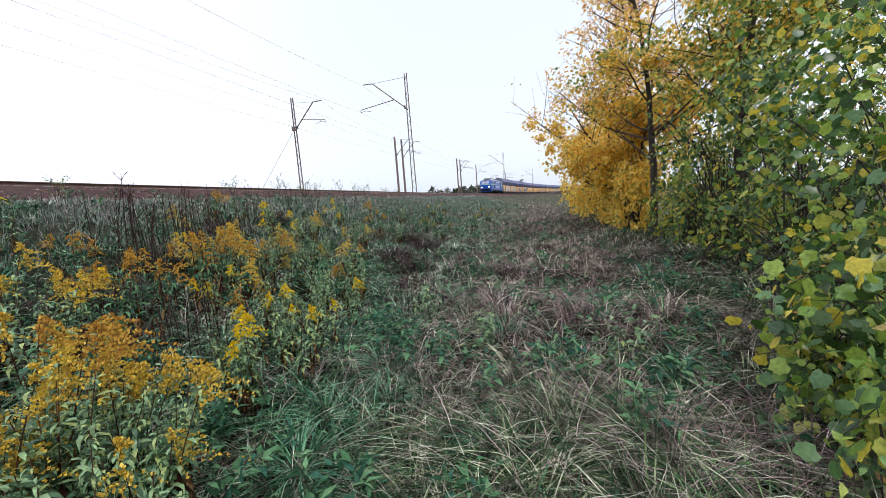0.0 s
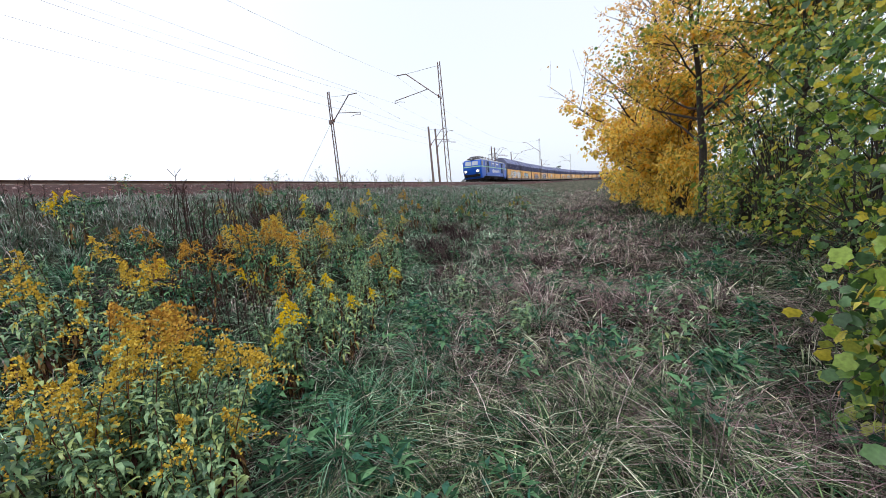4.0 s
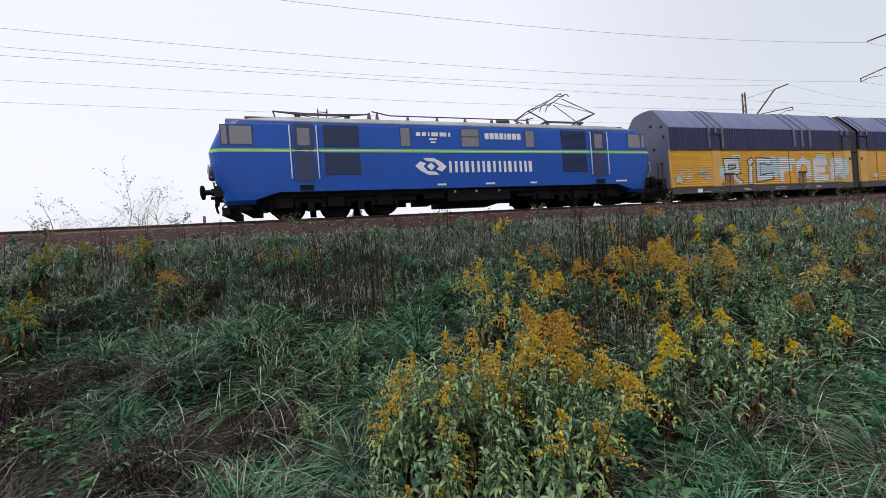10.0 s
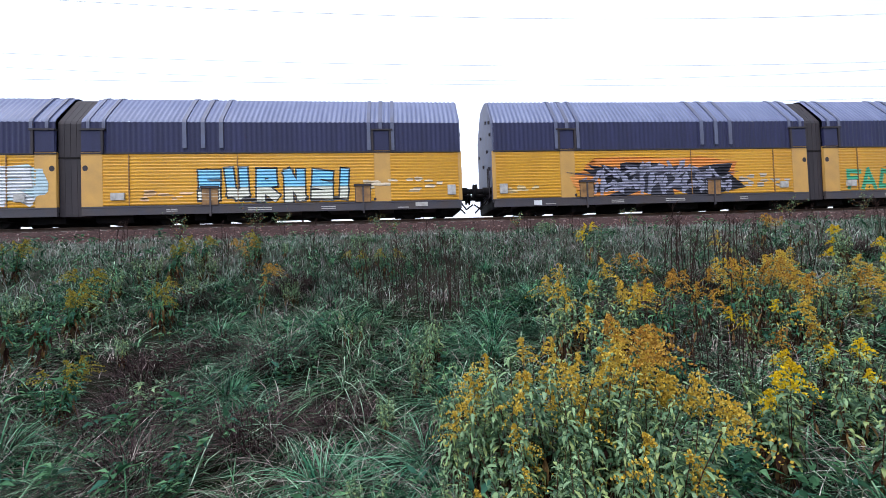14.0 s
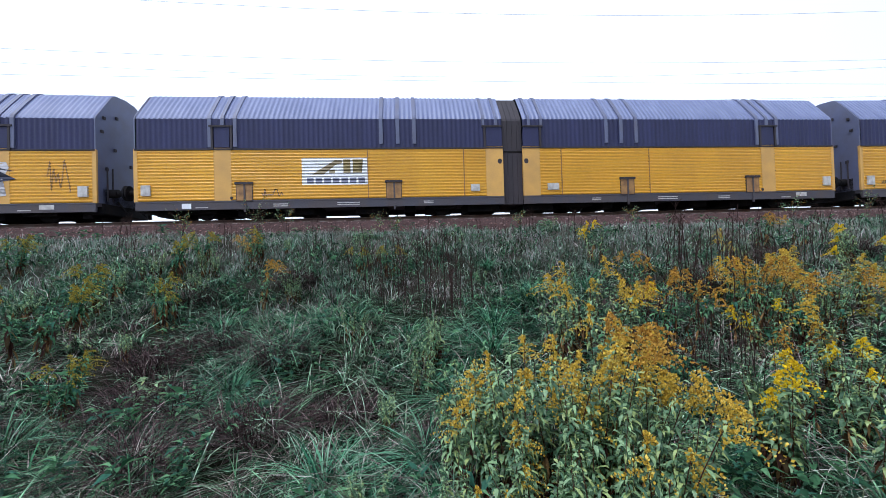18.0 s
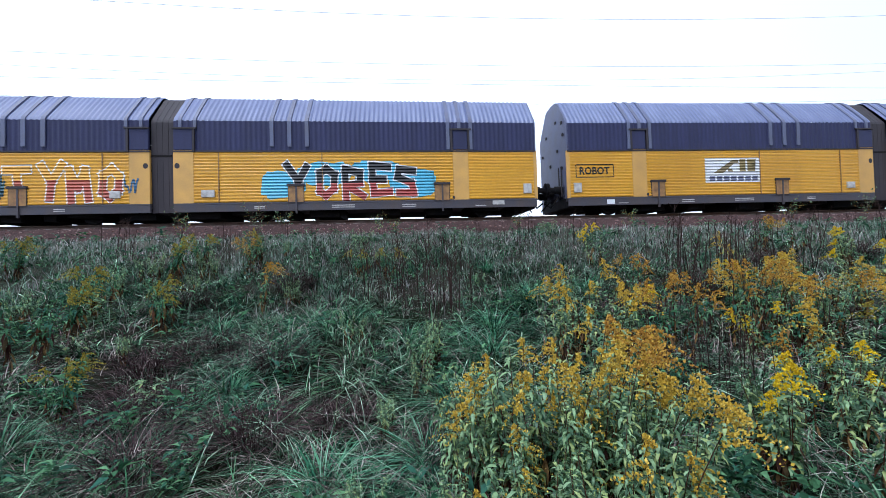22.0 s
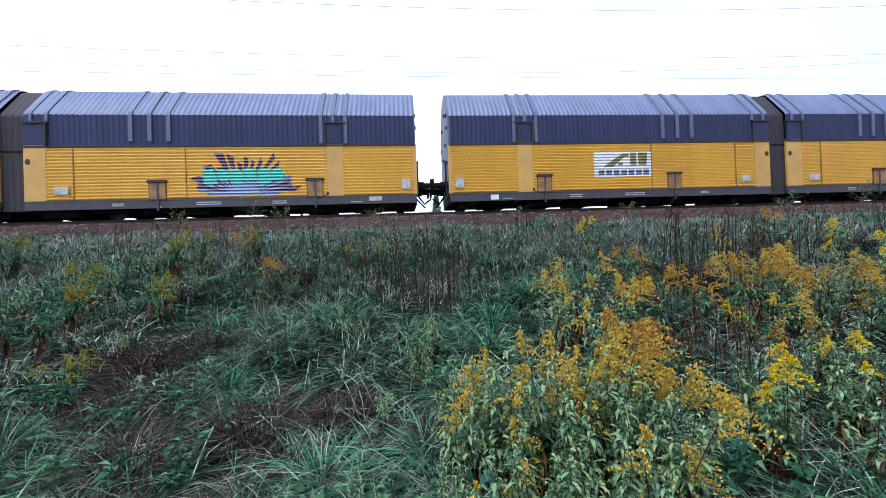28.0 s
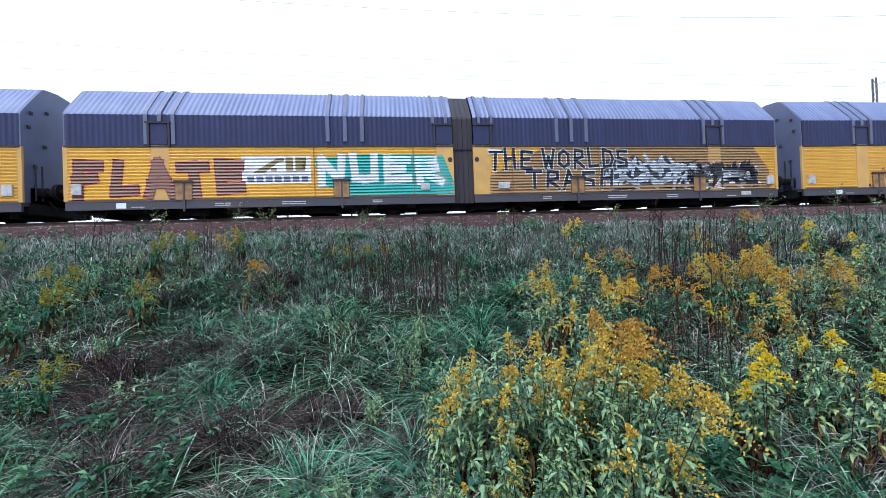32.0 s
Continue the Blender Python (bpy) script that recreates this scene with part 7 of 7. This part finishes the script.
def bush(rng, foot, radii, count, size, mats, label, lobes=True, twigs=60, name="bush", lift=0.0):
    """A leafy mass with uneven outline: leaves on drooping shoots, thick at the outside."""
    b = thing(name, label, "bush", m=Matrix.Translation((foot[0], foot[1], float(ground_z(foot[0], foot[1])) - 0.03)))
    rx, ry, rz = radii
    wood = Heap()
    centres = []
    for _ in range(twigs):
        a, u = rng.uniform(0, 2 * np.pi), rng.uniform(0.1, 1.0)
        end = np.array([rx * math.cos(a) * rng.uniform(0.5, 1.0), ry * math.sin(a) * rng.uniform(0.5, 1.0), lift + rz * 2 * u * rng.uniform(0.7, 1.05)])
        mid = end * np.array([0.35, 0.35, 0.65]) + rng.normal(0, 0.12, 3)
        foot_p = rng.normal(0, 0.15, 3) * np.array([rx, ry, 0])
        line = [foot_p, mid, end, end + rng.normal(0, 0.15, 3) - np.array([0, 0, 0.2])]
        wood.add(tube(line, [0.014, 0.009, 0.005, 0.002], 5))
        centres += [end, end * 0.9 + mid * 0.1, line[3]]
    tagged(part("branchwork", wood.mesh("branchwork", BARK), None, b), kind="stuff")
    # clumps of leaves over an uneven dome, and strands that hang from it
    k = int(34 + 16 * rx * ry)
    a = rng.uniform(0, 2 * np.pi, k)
    zz = rng.uniform(0.02, 1.0, k)
    rr = np.sqrt(np.clip(1 - (2 * zz - 1) ** 2 * 0.85, 0.05, 1)) * rng.uniform(0.55, 1.15, k)
    clumps = np.stack([rx * rr * np.cos(a), ry * rr * np.sin(a), lift + 2 * rz * zz], 1)
    strands = []
    for p in clumps[rng.random(k) < 0.55]:
        away = np.array([p[0], p[1], 0]) / (math.hypot(p[0], p[1]) + 1e-6)
        drop = rng.uniform(0.25, 0.7)
        for q in np.linspace(0, 1, 7):
            strands.append(p + away * 0.14 * math.sin(3 * q) + np.array([0, 0, -drop * q]) + rng.normal(0, 0.02, 3))
    strands = np.array(strands)
    centres = np.array(centres)
    centres = centres[rng.random(len(centres)) < 0.35]
    clumps = np.concatenate([clumps, centres])
    load = rng.gamma(1.2, 1.0, len(clumps))
    for mat, share, scale, shape in mats:
        n = int(count * share)
        hung = int(0.4 * n)
        c = clumps[rng.choice(len(clumps), n - hung, p=load / load.sum())]
        pos = np.concatenate([c + rng.normal(0, 0.085 + 0.035 * rx, (n - hung, 3)) * np.array([1, 1, 1.2]), strands[rng.integers(0, len(strands), hung)] + rng.normal(0, 0.035, (hung, 3))])
        ok = pos[:, 2] > 0.04
        pos, n = pos[ok], int(ok.sum())
        outward = pos / (np.linalg.norm(pos, axis=1)[:, None] + 1e-6)
        nor = outward * np.array([1, 1, 0.3]) + rng.normal(0, 0.6, (n, 3)) + np.array([0, 0, 0.35])
        al = np.array([[0, 0, -1.0]]) + rng.normal(0, 0.6, (n, 3)) + 0.3 * outward
        L = size * scale * rng.uniform(0.45, 1.3, n)
        if shape == "lobed":
            lobed(rng, n, pos, al, nor, L, mat, "leaves", b)
        else:
            part("leaves", grid_mesh("leaves", *leaf_shapes(pos, al, nor, L, L * rng.uniform(0.4, 0.6, n), 0.2), mat), None, b)
    return b


g = np.random.default_rng(77)
tree(g, (14.6, -4.1), 9.5, 0.14, "slender tree with yellow and green autumn leaves", [(OLEAF, 3600, 0.12, 0.13, 0.5, 1.3), (YLEAF, 5000, 0.13, 0.15, 0.25, 0.75), (GLEAF, 2600, 0.12, 0.15, 0.2, 0.7)], fork=5, first=0.3, lean=(-0.02, 0.02))
tree(g, (22.0, -4.0), 12.0, 0.17, "tall thinning tree with sparse orange leaves on thin twigs", [(OLEAF, 4200, 0.15, 0.16, 0.25, 1.3), (YLEAF, 3000, 0.17, 0.18, 0.0, 0.45)], fork=6, first=0.16, lean=(-0.03, 0.07))
tree(g, (18.0, -4.3), 7.5, 0.12, "young tree thick with golden yellow autumn leaves", [(YLEAF, 9500, 0.17, 0.2, 0.0, 0.7), (OLEAF, 2200, 0.14, 0.16, 0.5, 1.2)], fork=5, first=0.08)
tree(g, (11.0, -5.2), 8.5, 0.13, "tree with yellowing green leaves above the bushes", [(GLEAF, 6500, 0.12, 0.15, 0.1, 1.1), (YLEAF, 3800, 0.12, 0.14, 0.2, 1.15)], fork=5, first=0.2)
tree(g, (7.0, -5.6), 7.5, 0.13, "dense green tree overgrown with vines", [(GLEAF, 12000, 0.11, 0.17, 0.05, 1.1), (YLEAF, 2000, 0.11, 0.14, 0.4, 1.1)], fork=5, first=0.15)
tree(g, (38.0, -6.5), 8.0, 0.15, "distant tree with yellow leaves beside the strip", [(YLEAF, 5000, 0.2, 0.3, 0.0, 1.1)], fork=5, first=0.1)
yel = [(YLEAF, 0.88, 1.0, "leaf"), (GLEAF, 0.12, 0.9, "leaf")]
for x, y, r, h, n in ((16.4, -3.9, 1.1, 1.3, 2600), (18.6, -4.0, 1.4, 1.9, 4200), (21.5, -3.9, 1.6, 2.1, 4200), (25.0, -3.7, 1.8, 2.3, 4400), (29.5, -3.6, 2.1, 2.5, 4200)):
    bush(g, (x, y), (r, r * 0.75, h), n, 0.19, yel, "golden yellow leafy shrub at the edge of the trees", name="yellow_shrub", twigs=40)
vine = [(VLEAF, 0.5, 1.0, "lobed"), (GLEAF, 0.25, 0.75, "leaf"), (CREAM, 0.22, 0.55, "leaf"), (OLEAF, 0.03, 0.7, "leaf")]
dull = [(GLEAF, 0.55, 1.0, "leaf"), (VLEAF, 0.2, 1.0, "lobed"), (YLEAF, 0.1, 1.0, "leaf"), (CREAM, 0.15, 0.7, "leaf")]
bush(g, (2.7, -3.0), (1.25, 1.15, 1.35), 5200, 0.085, vine, "dense bush with broad lobed green and yellowing vine leaves", name="vine_bush")
bush(g, (4.6, -3.7), (1.5, 1.35, 1.75), 7000, 0.085, vine, "dense bush with broad lobed green and yellowing vine leaves", name="vine_bush")
bush(g, (7.2, -4.3), (1.9, 1.5, 1.9), 6500, 0.09, vine, "tall bush of green leaves with dark gaps", name="vine_bush", twigs=90)
bush(g, (10.2, -4.3), (1.7, 1.3, 1.9), 4200, 0.11, dull, "bush of small dull green leaves with purple-brown twigs", twigs=110)
bush(g, (12.6, -4.5), (1.2, 1.0, 1.5), 2200, 0.11, dull, "bush of small dull green leaves with purple-brown twigs", twigs=70)
bush(g, (2.25, -2.2), (0.8, 0.65, 0.75), 2300, 0.08, vine, "low bush with broad lobed green and yellow vine leaves", name="vine_bush")
for x, y, r, h, n in ((12.9, -5.6, 1.5, 1.7, 3000), (9.0, -7.5, 2.2, 2.2, 2600), (14.5, -8.0, 2.5, 2.4, 2600), (19.0, -8.0, 2.5, 2.2, 2200)):
    bush(g, (x, y), (r, r * 0.8, h), n, 0.13, [(GLEAF, 0.75, 1.0, "leaf"), (YLEAF, 0.1, 0.9, "leaf"), (SOFT, 0.15, 0.9, "leaf")], "shady bush of dull green leaves behind the trunks")
bush(g, (2.55, -2.0), (0.6, 0.5, 0.55), 1500, 0.08, vine, "low bush with broad lobed green and yellow vine leaves", name="vine_bush", twigs=30)
bush(g, (1.85, -1.75), (0.6, 0.45, 0.5), 1500, 0.075, vine, "low bush with broad lobed green and yellow vine leaves", name="vine_bush", twigs=26)
bush(g, (1.2, -4.6), (1.6, 1.4, 1.8), 2400, 0.1, vine, "dense bush with broad lobed green and yellowing vine leaves", name="vine_bush")


def conifer(foot, height):
    t = thing("conifer", "small dark green conifer beyond the railway", "tree", m=Matrix.Translation((foot[0], foot[1], float(ground_z(*foot)) - 0.05)))
    rng = np.random.default_rng(9)
    part("trunk", grid_mesh("trunk", *tube([(0, 0, 0), (0, 0, height * 0.5), (0, 0, height)], [0.15, 0.09, 0.02], 8), BARK), None, t)
    n = 5500
    u = rng.random(n) ** 0.7
    a = rng.uniform(0, 2 * np.pi, n)
    z = height * (0.08 + 0.92 * u)
    layer = 0.6 + 0.4 * np.sin(z * 6 + 2 * np.sin(a * 3))
    r = (1 - u) * height * 0.24 * layer * rng.uniform(0.2, 1, n) ** 0.5 + 0.05
    pos = np.stack([r * np.cos(a), r * np.sin(a), z], 1)
    al = np.stack([np.cos(a), np.sin(a), rng.uniform(-0.4, 0.4, n)], 1)
    L = rng.uniform(0.12, 0.3, n)
    part("crown", grid_mesh("crown", *leaf_shapes(pos, al, rng.normal(0, 1, (n, 3)), L, L * 0.3), SOFT), None, t)


conifer((3.9, 45.0), 8.3)


def sapling(foot, height, seed):
    t = thing("sapling", "thin bare sapling with a few small leaves", "tree", "bare saplings beyond the railway", m=Matrix.Translation((foot[0], foot[1], float(ground_z(*foot)) - 0.05)))
    rng = np.random.default_rng(seed)
    wood, tips = Heap(), []
    limb(rng, (0, 0, 0), (0.05, 0, 1), height, 0.03, 2, wood, tips, 0.12)
    tagged(part("branchwork", wood.mesh("branchwork", DEAD), None, t), kind="stuff")
    tips = np.array(tips)
    n = 240
    pos = tips[rng.integers(0, len(tips), n)] + rng.normal(0, 0.08, (n, 3))
    L = rng.uniform(0.05, 0.1, n)
    part("crown", grid_mesh("crown", *leaf_shapes(pos, rng.normal(0, 1, (n, 3)), rng.normal(0, 1, (n, 3)), L, L * 0.6), DEAD), None, t)


for i, (x, y, h) in enumerate(((-10.6, 25.0, 3.4), (-9.9, 25.6, 3.6), (-8.4, 25.0, 3.0), (-11.8, 25.2, 2.6), (-14.0, 25.5, 3.0))):
    sapling((x, y), h, 90 + i)


def shoulder_plant(x, y, height, seed):
    """A tall leggy weed with a few leaves and dry heads, at the edge of the ballast."""
    t = thing("roadside_weed", "tall leggy weed with sparse green leaves and dry brown heads", "wild plant", m=Matrix.Translation((x, y, float(ground_z(x, y)) - 0.03)))
    rng = np.random.default_rng(seed)
    wood, tips = Heap(), []
    for k in range(3):
        a = rng.uniform(0, 2 * np.pi)
        limb(rng, (0.06 * math.cos(a), 0.06 * math.sin(a), 0), (0.15 * math.cos(a), 0.15 * math.sin(a), 1), height * rng.uniform(0.75, 1.0), 0.008, 1, wood, tips, 0.12)
    tagged(part("branchwork", wood.mesh("branchwork", STALK), None, t), kind="stuff")
    tips = np.array(tips)
    for mat, n, size in ((PALE, 90, 0.07), (AMBER, 60, 0.04), (DEAD, 50, 0.04)):
        pos = tips[rng.integers(0, len(tips), n)] + rng.normal(0, 0.025, (n, 3))
        L = size * rng.uniform(0.6, 1.2, n)
        part("leaves", grid_mesh("leaves", *leaf_shapes(pos, rng.normal(0, 1, (n, 3)), rng.normal(0, 1, (n, 3)), L, L * 0.4), mat), None, t)


shoulder_plant(-4.35, 11.4, 1.05, 71)
shoulder_plant(-3.5, 11.5, 0.8, 72)
for i, (x, y, h) in enumerate(((-0.9, 11.6, 0.65), (-0.4, 11.5, 0.5), (3.4, 11.4, 0.5), (-6.4, 11.3, 0.7), (7.0, 11.3, 0.6), (12.5, 11.2, 0.8), (15.2, 11.1, 0.9), (17.0, 11.0, 1.1), (18.4, 11.2, 0.8), (20.3, 11.0, 1.0), (22.5, 10.9, 0.9), (24.0, 11.0, 1.1), (27.0, 10.8, 0.9), (29.5, 10.7, 0.8))):
    shoulder_plant(x, y, h, 110 + i)

# ---- ballast stones and sleepers of the near track ----
def ballast():
    rng = np.random.default_rng(12)
    n = 20000
    x = np.where(rng.random(n) < 0.75, rng.uniform(-26, 40, n), rng.uniform(40, 130, n))
    v = rng.uniform(0.3, 3.15, n)
    y = track_y(x) - v
    z = ground_z(x, y) + rng.uniform(-0.005, 0.03, n)
    s = rng.uniform(0.022, 0.05, n) * np.interp(np.abs(x), [20, 130], [1, 2.2])
    base = np.array([(1, 0, 0), (-1, 0, 0), (0, 1, 0), (0, -1, 0), (0, 0, 1), (0, 0, -1)], dtype=float)
    q = base[None] * s[:, None, None] * rng.uniform(0.55, 1.3, (n, 6, 1)) + rng.normal(0, 0.25, (n, 6, 3)) * s[:, None, None]
    vs = np.stack([x, y, z], 1)[:, None, :] + q
    fs = (np.arange(n) * 6)[:, None, None] + np.array([(0, 2, 4), (2, 1, 4), (1, 3, 4), (3, 0, 4), (2, 0, 5), (1, 2, 5), (3, 1, 5), (0, 3, 5)])[None]
    tagged(new("ballast_stones", grid_mesh("ballast_stones", vs.reshape(-1, 3), fs.reshape(-1, 3), STONES)), "grey and rust-brown broken ballast stones beside the rails", "ballast", kind="stuff")
    bm = bmesh.new()
    add_box(bm, -0.13, 0.13, -1.3, 1.3, -0.21, 0.0, 0.015)
    me = done(bm, "sleeper", SLEEPER)
    for k in range(-40, 130):
        a = 0.6 * k / TRACK_R
        s = new("sleeper", me)
        s.parent = near_track
        s.matrix_world = pose(TRACK_R * math.sin(a), TRACK_Y - TRACK_R + TRACK_R * math.cos(a), RAIL_Z - 0.172, 0, 0, -math.degrees(a))


STONES = foliage("ballast_mix", [(0.1, 0.058, 0.052), (0.19, 0.115, 0.105), (0.12, 0.06, 0.055), (0.26, 0.19, 0.18), (0.06, 0.034, 0.032)], through=0.0, rough=0.9)
ballast()


# ---- what moves ----
SPEED, FRONT = 10.026, -4.22


def motions():
    """The train runs along the curve at a steady pace."""
    for ob, ahead in train:
        rows = []
        for t in range(0, 33, 2):
            gain = float(np.interp(t, (0, 12, 19, 24, 28, 32), (0, 0, -0.44, -0.28, -0.15, -0.06)))
            a = (FRONT - SPEED * (t - 12) + gain + ahead) / TRACK_R
            rows.append((t, pose(TRACK_R * math.sin(a), TRACK_Y - TRACK_R + TRACK_R * math.cos(a), RAIL_Z, 0, 0, -math.degrees(a))))
        walk(ob, rows)


motions()
